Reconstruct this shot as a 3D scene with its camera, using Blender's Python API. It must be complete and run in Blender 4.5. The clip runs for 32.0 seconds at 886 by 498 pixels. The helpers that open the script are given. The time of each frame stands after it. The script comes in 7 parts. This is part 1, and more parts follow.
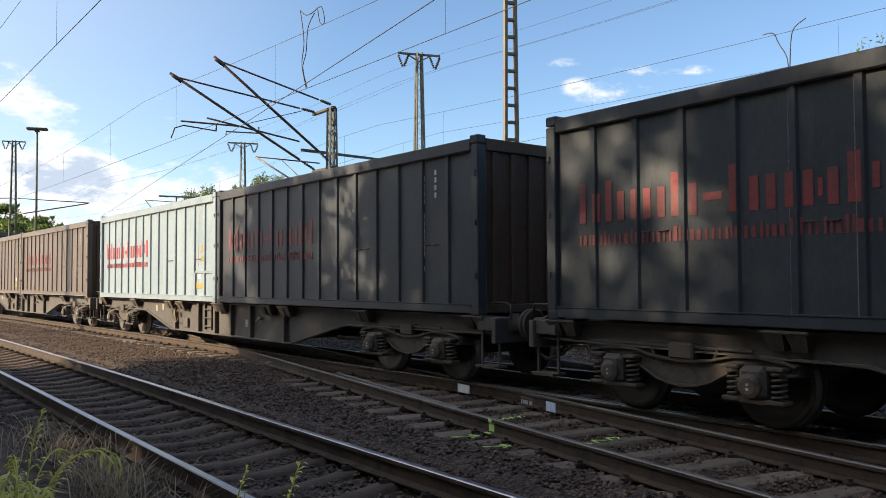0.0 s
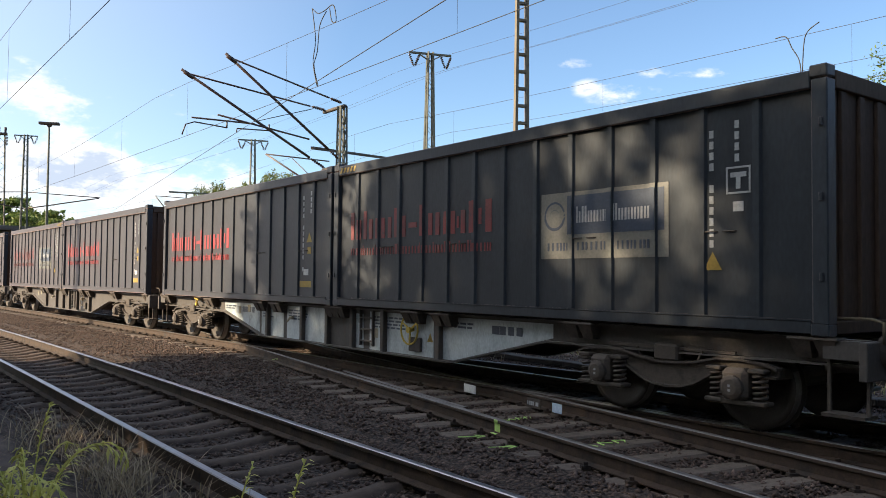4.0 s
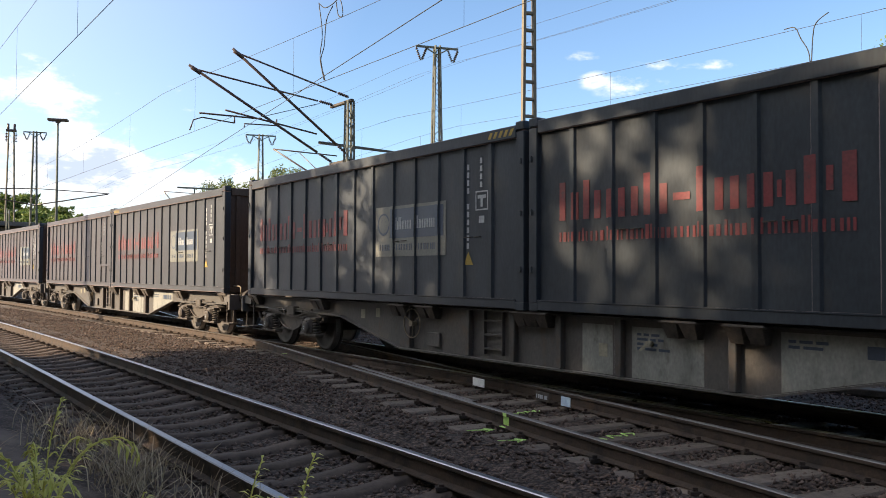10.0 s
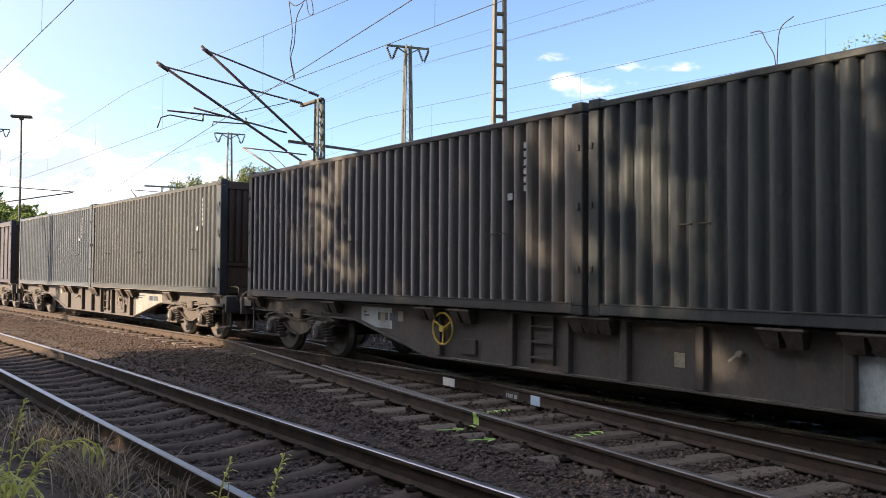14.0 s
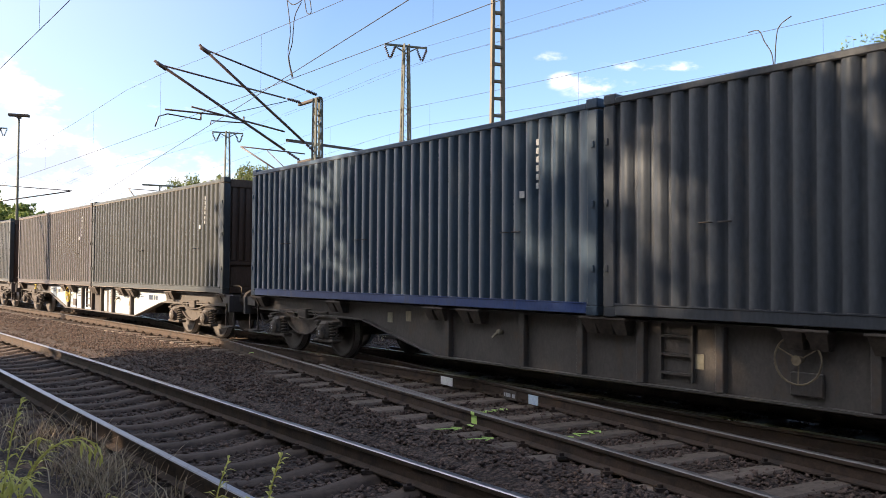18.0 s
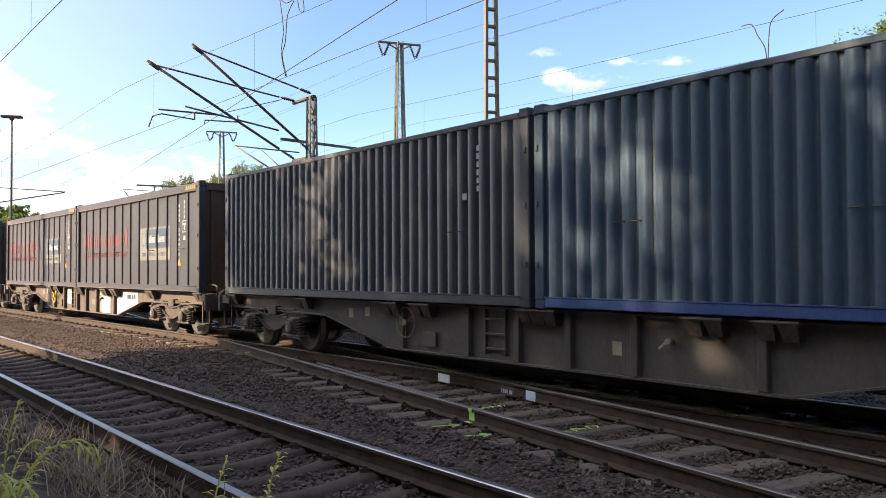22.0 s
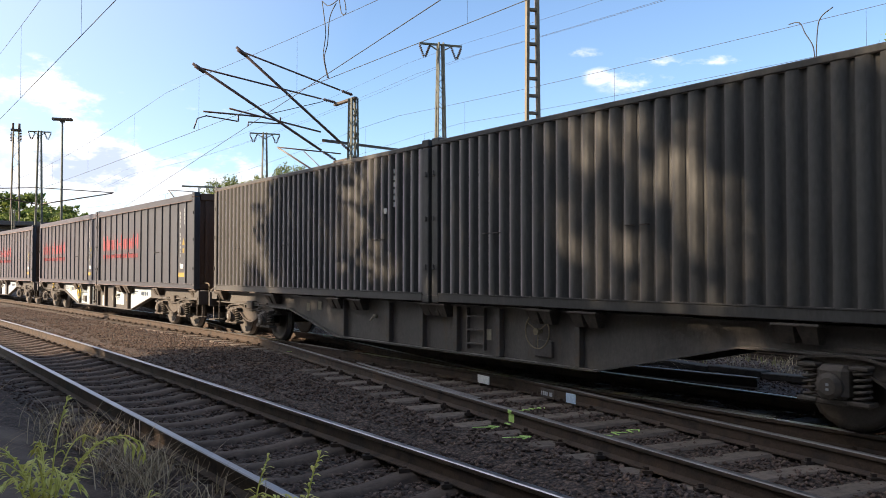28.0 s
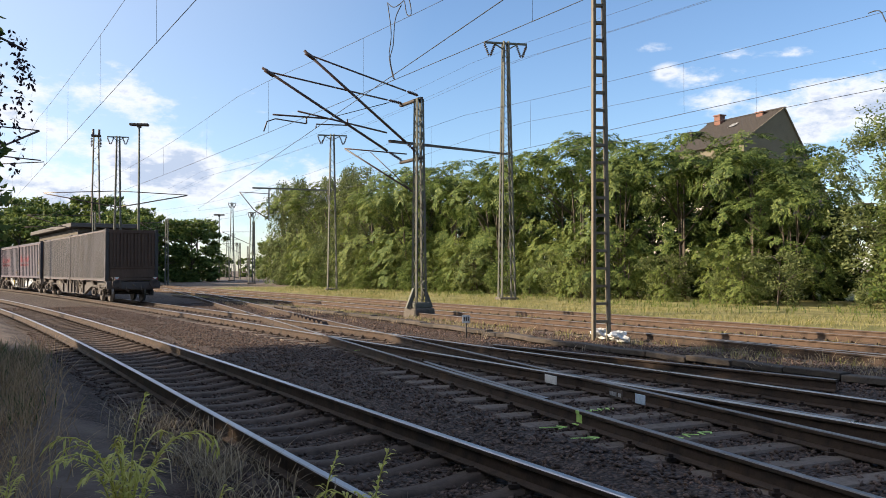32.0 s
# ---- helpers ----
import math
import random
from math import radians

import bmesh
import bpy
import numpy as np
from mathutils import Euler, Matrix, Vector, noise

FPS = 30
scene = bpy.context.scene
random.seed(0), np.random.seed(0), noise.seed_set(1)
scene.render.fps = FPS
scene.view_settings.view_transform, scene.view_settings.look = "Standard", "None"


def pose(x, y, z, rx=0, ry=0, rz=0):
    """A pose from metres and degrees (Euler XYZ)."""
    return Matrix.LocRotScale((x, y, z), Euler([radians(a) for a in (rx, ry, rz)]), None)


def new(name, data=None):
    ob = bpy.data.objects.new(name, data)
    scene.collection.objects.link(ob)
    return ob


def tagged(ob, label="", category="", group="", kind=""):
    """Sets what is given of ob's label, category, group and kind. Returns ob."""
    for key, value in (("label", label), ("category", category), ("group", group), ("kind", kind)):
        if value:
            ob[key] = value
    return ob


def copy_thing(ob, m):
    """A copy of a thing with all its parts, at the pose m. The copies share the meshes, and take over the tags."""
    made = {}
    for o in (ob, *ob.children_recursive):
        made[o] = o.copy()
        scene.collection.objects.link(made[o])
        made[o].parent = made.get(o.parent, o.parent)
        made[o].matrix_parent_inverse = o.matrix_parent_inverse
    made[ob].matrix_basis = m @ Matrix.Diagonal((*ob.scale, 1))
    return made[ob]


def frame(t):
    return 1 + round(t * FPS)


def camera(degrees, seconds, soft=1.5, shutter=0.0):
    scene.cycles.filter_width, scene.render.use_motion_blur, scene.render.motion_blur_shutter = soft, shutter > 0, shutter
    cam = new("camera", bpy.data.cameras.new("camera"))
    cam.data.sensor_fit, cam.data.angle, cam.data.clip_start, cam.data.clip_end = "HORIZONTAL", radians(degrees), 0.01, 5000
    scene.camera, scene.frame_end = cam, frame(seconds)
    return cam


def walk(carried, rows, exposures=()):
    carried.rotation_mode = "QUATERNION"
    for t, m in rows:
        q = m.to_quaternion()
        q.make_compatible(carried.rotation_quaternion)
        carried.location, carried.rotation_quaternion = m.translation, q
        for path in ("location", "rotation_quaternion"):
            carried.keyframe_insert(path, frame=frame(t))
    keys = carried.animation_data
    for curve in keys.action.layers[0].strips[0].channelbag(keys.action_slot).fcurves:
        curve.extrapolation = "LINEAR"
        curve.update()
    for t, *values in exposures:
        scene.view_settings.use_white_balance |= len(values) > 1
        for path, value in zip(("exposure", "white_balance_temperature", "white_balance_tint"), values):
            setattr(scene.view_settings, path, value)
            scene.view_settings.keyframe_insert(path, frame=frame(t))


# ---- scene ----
CAM_Z = 1.53
cam = camera(56.8, 32.0, soft=0.9, shutter=0.03)
PATH = [
    (0, pose(0, 0, CAM_Z, 92.15, 0.29, -6.05)),
    (0.5, pose(0, 0, CAM_Z, 92.12, 0.49, -5.83)),
    (1, pose(0, 0, CAM_Z, 92.11, 0.14, -5.90)),
    (1.5, pose(0, 0, CAM_Z, 92.34, -0.54, -5.80)),
    (2, pose(0, 0, CAM_Z, 92.53, -0.60, -5.96)),
    (2.5, pose(0, 0, CAM_Z, 92.68, -0.73, -5.82)),
    (3, pose(0, 0, CAM_Z, 92.56, -0.58, -5.53)),
    (3.5, pose(0, 0, CAM_Z, 92.34, -0.66, -5.52)),
    (5.5, pose(0, 0, CAM_Z, 91.70, 0.01, -5.39)),
    (6, pose(0, 0, CAM_Z, 91.66, -0.26, -5.30)),
    (6.5, pose(0, 0, CAM_Z, 91.73, -0.38, -5.28)),
    (7, pose(0, 0, CAM_Z, 91.84, -0.24, -5.25)),
    (7.5, pose(0, 0, CAM_Z, 91.84, -0.12, -5.21)),
    (8, pose(0, 0, CAM_Z, 91.84, -0.16, -5.15)),
    (8.5, pose(0, 0, CAM_Z, 91.81, -0.36, -5.09)),
    (9, pose(0, 0, CAM_Z, 91.81, -0.57, -5.04)),
    (9.5, pose(0, 0, CAM_Z, 91.81, -0.40, -4.96)),
    (10, pose(0, 0, CAM_Z, 91.70, -0.27, -4.93)),
    (10.5, pose(0, 0, CAM_Z, 91.51, -0.25, -4.84)),
    (11, pose(0, 0, CAM_Z, 91.36, -0.66, -5.88)),
    (11.5, pose(0, 0, CAM_Z, 90.84, -0.35, -6.24)),
    (12, pose(0, 0, CAM_Z, 90.95, 0.06, -6.58)),
    (12.5, pose(0, 0, CAM_Z, 91.07, 0.06, -6.61)),
    (13, pose(0, 0, CAM_Z, 91.48, -0.24, -6.94)),
    (13.5, pose(0, 0, CAM_Z, 91.67, -0.32, -7.02)),
    (14, pose(0, 0, CAM_Z, 91.69, -0.32, -7.00)),
    (14.5, pose(0, 0, CAM_Z, 91.66, -0.27, -7.12)),
    (16.5, pose(0, 0, CAM_Z, 91.50, 0.01, -6.85)),
    (17, pose(0, 0, CAM_Z, 91.49, -0.02, -6.88)),
    (17.5, pose(0, 0, CAM_Z, 91.51, -0.17, -6.92)),
    (18, pose(0, 0, CAM_Z, 91.63, -0.35, -7.14)),
    (18.5, pose(0, 0, CAM_Z, 91.71, -0.27, -7.23)),
    (19, pose(0, 0, CAM_Z, 91.68, -0.10, -7.14)),
    (19.5, pose(0, 0, CAM_Z, 91.61, 0.03, -7.12)),
    (20, pose(0, 0, CAM_Z, 91.57, 0.15, -7.13)),
    (20.5, pose(0, 0, CAM_Z, 91.55, 0.18, -7.30)),
    (21, pose(0, 0, CAM_Z, 91.55, 0.32, -7.41)),
    (21.5, pose(0, 0, CAM_Z, 91.50, 0.32, -7.44)),
    (22, pose(0, 0, CAM_Z, 91.43, 0.30, -7.42)),
    (22.5, pose(0, 0, CAM_Z, 91.40, 0.02, -7.45)),
    (23, pose(0, 0, CAM_Z, 91.39, -0.15, -7.49)),
    (23.5, pose(0, 0, CAM_Z, 91.42, -0.01, -7.50)),
    (24, pose(0, 0, CAM_Z, 91.47, 0.06, -7.35)),
    (24.5, pose(0, 0, CAM_Z, 91.49, 0.05, -6.76)),
    (25, pose(0, 0, CAM_Z, 91.50, -0.29, -6.57)),
    (25.5, pose(0, 0, CAM_Z, 91.55, -0.43, -6.57)),
    (27.5, pose(0, 0, CAM_Z, 91.54, -0.45, -4.92)),
    (28, pose(0, 0, CAM_Z, 91.51, -0.01, -4.62)),
    (28.5, pose(0, 0, CAM_Z, 91.44, 0.29, -3.51)),
    (29, pose(0, 0, CAM_Z, 91.17, 0.51, -1.08)),
    (29.5, pose(0, 0, CAM_Z, 91.06, 0.70, -0.93)),
    (30, pose(0, 0, CAM_Z, 91.23, 0.68, -0.45)),
    (30.5, pose(0, 0, CAM_Z, 91.43, 0.72, -0.46)),
    (31, pose(0, 0, CAM_Z, 91.55, 0.61, -0.30)),
    (31.5, pose(0, 0, CAM_Z, 91.54, 0.39, 0.06)),
    (32, pose(0, 0, CAM_Z, 91.47, 0.16, 0.00)),
]
walk(cam, PATH, exposures=[(0, 1.16, 6500, 10), (3, 1.22, 6500, 10), (6, 1.34, 6530, 11), (10.5, 1.37, 6530, 11), (12, 1.57, 6600, 16), (14, 1.58, 6600, 16), (23, 1.58, 6600, 15), (25.5, 1.57, 6550, 14), (28, 1.38, 6480, 13), (28.5, 1.36, 6420, 12), (29, 1.23, 6330, 12), (29.7, 1.12, 6300, 12), (32, 1.04, 6250, 12)])

# ---- plan: u runs along the tracks (ahead), v across them (away from the viewer) ----
TH = radians(30.86)
DU, DV = Vector((-math.sin(TH), math.cos(TH))), Vector((math.cos(TH), math.sin(TH)))
KP = 0.00117


def W(u, v, z=0.0):
    p = DU * u + DV * v
    return Vector((p.x, p.y, z))


def v_a(u):
    return 3.17 - 0.0011 * max(0.0, u - 12) ** 2


def v_p(u):
    return 8.51 - 0.5 * KP * max(0.0, u) ** 2


def v_q(u):
    return 6.13 + 0.151 * (u - 3.5)


def v_c(u):
    return 15.1 - 0.00006 * max(0.0, u - 20) ** 2


def v_d(u):
    return 18.65 - 0.00006 * max(0.0, u - 20) ** 2


# ---- world and sun ----
SUN_AZ = radians(92)     # to the left of the world's y axis
SUN_EL = radians(24)
sun_dir = Vector((-math.sin(SUN_AZ) * math.cos(SUN_EL), math.cos(SUN_AZ) * math.cos(SUN_EL), math.sin(SUN_EL)))
sun = new("sun", bpy.data.lights.new("sun", "SUN"))
sun.data.energy, sun.data.angle, sun.data.color = 5.0, radians(0.75), (1.0, 0.81, 0.56)
sun.rotation_euler = sun_dir.to_track_quat("Z", "Y").to_euler()
world = bpy.data.worlds.new("sky")
scene.world = world
world.use_nodes = True


def sky_nodes():
    nt = world.node_tree
    nt.nodes.clear()
    N, L = nt.nodes.new, nt.links.new
    out, bg = N("ShaderNodeOutputWorld"), N("ShaderNodeBackground")
    sky = N("ShaderNodeTexSky")
    sky.sky_type, sky.sun_disc = "NISHITA", False
    sky.sun_elevation, sky.sun_rotation = SUN_EL, -SUN_AZ
    sky.air_density, sky.dust_density, sky.ozone_density = 1.0, 0.4, 3.3
    co = N("ShaderNodeTexCoord")
    # banks of cumulus: direction, height, half sizes and density; the noise gives their ragged shape
    def maths(op, a, b):
        n = N("ShaderNodeMath")
        n.operation = op
        for k, x in enumerate((a, b)):
            if isinstance(x, (int, float)):
                n.inputs[k].default_value = x
            else:
                L(x, n.inputs[k])
        return n.outputs[0]

    def ramped(x, a, b, lo=0.0, hi=1.0):
        n = N("ShaderNodeMapRange")
        n.interpolation_type = "SMOOTHSTEP"
        for k, q in zip(("From Min", "From Max", "To Min", "To Max"), (a, b, lo, hi)):
            n.inputs[k].default_value = q
        L(x, n.inputs["Value"])
        return n.outputs[0]

    flat = N("ShaderNodeMapping")
    flat.inputs["Location"].default_value, flat.inputs["Scale"].default_value = CLOUD_SHIFT, (1, 1, 2.1)
    L(co.outputs["Generated"], flat.inputs[0])
    puffs = N("ShaderNodeTexNoise")
    puffs.inputs["Scale"].default_value, puffs.inputs["Detail"].default_value, puffs.inputs["Roughness"].default_value = 9.0, 10.0, 0.6
    L(flat.outputs[0], puffs.inputs["Vector"])
    total = None
    for ax, el, sx, sz, amp in CLOUD_BANKS:
        d = Vector((ax, 1.0, el)).normalized()
        off, sc, ln = N("ShaderNodeVectorMath"), N("ShaderNodeVectorMath"), N("ShaderNodeVectorMath")
        off.operation, sc.operation, ln.operation = "SUBTRACT", "MULTIPLY", "LENGTH"
        off.inputs[1].default_value, sc.inputs[1].default_value = d, (1 / sx, 1 / sx, 1 / sz)
        L(co.outputs["Generated"], off.inputs[0])
        L(off.outputs[0], sc.inputs[0])
        L(sc.outputs[0], ln.inputs[0])
        m = N("ShaderNodeMapRange")
        m.inputs["From Min"].default_value, m.inputs["From Max"].default_value, m.inputs["To Max"].default_value = 1.0, 0.0, amp
        L(ln.outputs["Value"], m.inputs["Value"])
        total = m.outputs[0] if total is None else maths("MAXIMUM", total, m.outputs[0])
    wisps = N("ShaderNodeTexNoise")
    wisps.inputs["Scale"].default_value, wisps.inputs["Detail"].default_value, wisps.inputs["Roughness"].default_value = 26.0, 9.0, 0.65
    L(flat.outputs[0], wisps.inputs["Vector"])
    ragged = maths("ADD", maths("MULTIPLY", maths("SUBTRACT", puffs.outputs["Fac"], 0.5), 3.4), maths("MULTIPLY", maths("SUBTRACT", wisps.outputs["Fac"], 0.5), 1.7))
    dense = maths("MULTIPLY", maths("ADD", total, ragged), ramped(total, 0.0, 0.22))
    amount = ramped(dense, 0.20, 0.95)
    thick = ramped(dense, 0.75, 1.25, 0.0, 0.95)
    # haze towards the sun
    dot = N("ShaderNodeVectorMath")
    dot.operation = "DOT_PRODUCT"
    dot.inputs[1].default_value = sun_dir
    L(co.outputs["Generated"], dot.inputs[0])
    glow = N("ShaderNodeMapRange")
    glow.inputs["From Min"].default_value, glow.inputs["From Max"].default_value = 0.1, 1.0
    glow.inputs["To Min"].default_value, glow.inputs["To Max"].default_value = 0.0, 0.7
    L(dot.outputs["Value"], glow.inputs["Value"])
    mix_h = N("ShaderNodeMix")
    mix_h.data_type = "RGBA"
    L(glow.outputs[0], mix_h.inputs["Factor"])
    bright = N("ShaderNodeVectorMath")
    bright.operation, bright.inputs["Scale"].default_value = "SCALE", SKY_GAIN
    L(sky.outputs[0], bright.inputs[0])
    L(bright.outputs[0], mix_h.inputs["A"])
    mix_h.inputs["B"].default_value = (9.0, 9.2, 9.6, 1)
    near = N("ShaderNodeMix")      # the bright sky close round the sun
    near.data_type = "RGBA"
    L(ramped(dot.outputs["Value"], 0.52, 1.0), near.inputs["Factor"])
    L(mix_h.outputs["Result"], near.inputs["A"])
    near.inputs["B"].default_value = (13.2, 13.8, 14.4, 1)
    mix = N("ShaderNodeMix")
    mix.data_type = "RGBA"
    L(amount, mix.inputs["Factor"])
    L(near.outputs["Result"], mix.inputs["A"])
    body = N("ShaderNodeMix")      # thick cloud is grey below its bright rim
    body.data_type = "RGBA"
    L(thick, body.inputs["Factor"])
    body.inputs["A"].default_value, body.inputs["B"].default_value = (8.3, 8.4, 8.6, 1), (4.6, 5.4, 6.7, 1)
    L(body.outputs["Result"], mix.inputs["B"])
    L(mix.outputs["Result"], bg.inputs["Color"])
    bg.inputs["Strength"].default_value = 0.060
    L(bg.outputs[0], out.inputs["Surface"])


CLOUD_BANKS = ((-0.46, 0.218, 0.18, 0.050, 0.72), (-0.37, 0.21, 0.11, 0.03, 0.68), (-0.50, 0.18, 0.12, 0.03, 0.65), (-0.40, 0.105, 0.36, 0.082, 1.25), (-0.60, 0.12, 0.25, 0.10, 1.1), (-0.24, 0.118, 0.15, 0.050, 0.9),
               (-0.305, 0.228, 0.05, 0.014, 0.5), (-0.26, 0.21, 0.05, 0.02, 0.55), (-0.215, 0.195, 0.05, 0.02, 0.5), (0.285, 0.244, 0.05, 0.02, 0.30), (0.35, 0.24, 0.09, 0.034, 0.46), (0.437, 0.264, 0.08, 0.014, 0.42), (0.455, 0.205, 0.12, 0.048, 0.88), (0.53, 0.21, 0.14, 0.056, 0.9), (0.48, 0.18, 0.10, 0.03, 0.8),
               (0.26, 0.272, 0.04, 0.012, 0.3), (0.36, 0.208, 0.08, 0.03, 0.52), (-1.2, 0.25, 0.4, 0.1, 0.9), (1.3, 0.25, 0.5, 0.12, 0.9))
CLOUD_SHIFT, SKY_GAIN = (6.9, 2.2, 0.0), 1.6
sky_nodes()


# ---- materials ----
def material(name, colours, scale=3.0, rough=0.7, metal=0.0, bump=0.2, grain=40.0, streak=1.0, vary=0.0, stain=None, spec=0.4, coord="Object", dust=0.0, film=(0.98, 0.92, 0.86)):
    """colours: two or three base colours mixed by noise; streak stretches it upright; stain: (colour, amount); vary: change from object to object."""
    m = bpy.data.materials.new(name)
    m.use_nodes = True
    nt = m.node_tree
    N, L = nt.nodes.new, nt.links.new
    b = nt.nodes["Principled BSDF"]
    co, mp = N("ShaderNodeTexCoord"), N("ShaderNodeMapping")
    mp.inputs["Scale"].default_value = (1, 1, 1 / streak)
    L(co.outputs[coord], mp.inputs[0])
    n1 = N("ShaderNodeTexNoise")
    n1.inputs["Scale"].default_value, n1.inputs["Detail"].default_value, n1.inputs["Roughness"].default_value = scale, 8, 0.65
    L(mp.outputs[0], n1.inputs["Vector"])
    r = N("ShaderNodeValToRGB")
    els = r.color_ramp.elements
    els[0].position, els[1].position = 0.32, 0.68
    els[0].color, els[1].color = (*colours[0], 1), (*colours[-1], 1)
    if len(colours) > 2:
        els.new(0.5).color = (*colours[1], 1)
    L(n1.outputs["Fac"], r.inputs[0])
    n2 = N("ShaderNodeTexNoise")
    n2.inputs["Scale"].default_value, n2.inputs["Detail"].default_value = grain, 6
    L(mp.outputs[0], n2.inputs["Vector"])
    mul = N("ShaderNodeMix")
    mul.data_type, mul.blend_type = "RGBA", "OVERLAY"
    mul.inputs["Factor"].default_value = 0.35
    L(r.outputs[0], mul.inputs["A"])
    L(n2.outputs["Fac"], mul.inputs["B"])
    col = mul.outputs["Result"]
    if stain:
        n3 = N("ShaderNodeTexNoise")
        n3.inputs["Scale"].default_value, n3.inputs["Detail"].default_value, n3.inputs["Roughness"].default_value = scale * 2.3, 10, 0.7
        L(mp.outputs[0], n3.inputs["Vector"])
        mr = N("ShaderNodeMapRange")
        mr.inputs["From Min"].default_value, mr.inputs["From Max"].default_value = 0.56, 0.70
        mr.inputs["To Max"].default_value = stain[1]
        L(n3.outputs["Fac"], mr.inputs["Value"])
        st = N("ShaderNodeMix")
        st.data_type = "RGBA"
        L(mr.outputs[0], st.inputs["Factor"])
        L(col, st.inputs["A"])
        st.inputs["B"].default_value = (*stain[0], 1)
        col = st.outputs["Result"]
    if vary:
        oi, hsv = N("ShaderNodeObjectInfo"), N("ShaderNodeHueSaturation")
        mr = N("ShaderNodeMapRange")
        mr.inputs["To Min"].default_value, mr.inputs["To Max"].default_value = 1 - vary, 1 + vary
        L(oi.outputs["Random"], mr.inputs["Value"])
        L(mr.outputs[0], hsv.inputs["Value"])
        L(col, hsv.inputs["Color"])
        col = hsv.outputs["Color"]
    L(col, b.inputs["Base Color"])
    rr = N("ShaderNodeMapRange")
    rr.inputs["To Min"].default_value, rr.inputs["To Max"].default_value = max(0.05, rough - 0.12), min(1, rough + 0.12)
    L(n1.outputs["Fac"], rr.inputs["Value"])
    L(rr.outputs[0], b.inputs["Roughness"])
    b.inputs["Metallic"].default_value = metal
    b.inputs["Specular IOR Level"].default_value = spec
    if dust:
        b.inputs["Sheen Weight"].default_value, b.inputs["Sheen Roughness"].default_value = dust, 0.3
        b.inputs["Sheen Tint"].default_value = (*film, 1)
    if bump:
        bp = N("ShaderNodeBump")
        bp.inputs["Strength"].default_value, bp.inputs["Distance"].default_value = bump, 0.01
        L(n2.outputs["Fac"], bp.inputs["Height"])
        L(bp.outputs[0], b.inputs["Normal"])
    return m


RUST = (0.10, 0.045, 0.02)
M_steel = material("rail_top_steel", [(0.26, 0.25, 0.26), (0.44, 0.43, 0.44)], 2, 0.34, 0.9, 0.05, 60)
# lighter copy of the rusty rail: sunlight on tracks 4 and 5 put into colour
M_rail_sunned = material("sunlit_rusty_rail", [(0.055, 0.035, 0.024), (0.088, 0.056, 0.038), (0.038, 0.025, 0.018)], 3, 0.85, 0, 0.4, 50)
M_dull = material("dull_rail_top", [(0.13, 0.115, 0.105), (0.22, 0.205, 0.195)], 2, 0.42, 0.5, 0.05, 60)
M_semi = material("half_polished_rail_top", [(0.26, 0.25, 0.25), (0.4, 0.39, 0.38)], 2, 0.3, 0.85, 0.05, 60)
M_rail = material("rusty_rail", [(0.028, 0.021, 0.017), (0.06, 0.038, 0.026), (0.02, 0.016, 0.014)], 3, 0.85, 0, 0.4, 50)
M_sleeper = material("weathered_sleeper", [(0.09, 0.070, 0.056), (0.14, 0.110, 0.088), (0.064, 0.050, 0.040)], 4, 0.9, 0, 0.6, 30, vary=0.3)
M_iron = material("grimy_iron", [(0.048, 0.041, 0.037), (0.085, 0.069, 0.058), (0.034, 0.030, 0.028)], 4, 0.75, 0.2, 0.4, 40, dust=0.08)
M_wheel = material("wheel_steel", [(0.030, 0.025, 0.022), (0.052, 0.042, 0.036)], 5, 0.65, 0.3, 0.3, 40)
M_tread = material("wheel_tread", [(0.16, 0.15, 0.15), (0.22, 0.21, 0.2)], 5, 0.45, 0.9, 0.0, 40)
M_mast = material("grey_green_mast_paint", [(0.078, 0.082, 0.068), (0.125, 0.128, 0.105), (0.06, 0.06, 0.05)], 3, 0.7, 0.1, 0.2, 60, stain=(RUST, 0.5))
M_mast_tan = material("tan_mast_paint", [(0.135, 0.112, 0.08), (0.185, 0.158, 0.115)], 3, 0.75, 0.1, 0.2, 60, stain=(RUST, 0.6))
M_wire = material("dark_wire", [(0.03, 0.03, 0.03), (0.05, 0.045, 0.04)], 9, 0.6, 0.5, 0, 40)
M_insul = material("brown_insulator", [(0.05, 0.03, 0.025), (0.08, 0.05, 0.04)], 9, 0.35, 0, 0, 40)
M_bark = material("bark", [(0.06, 0.048, 0.036), (0.12, 0.1, 0.08)], 5, 0.95, 0, 0.8, 20)
M_lime = material("lime_spray_paint", [(0.45, 0.68, 0.16), (0.56, 0.76, 0.26)], 20, 0.6, 0, 0.2, 60)
M_white = material("dirty_white_paint", [(0.55, 0.55, 0.54), (0.72, 0.72, 0.7)], 9, 0.6, 0, 0.1, 60)


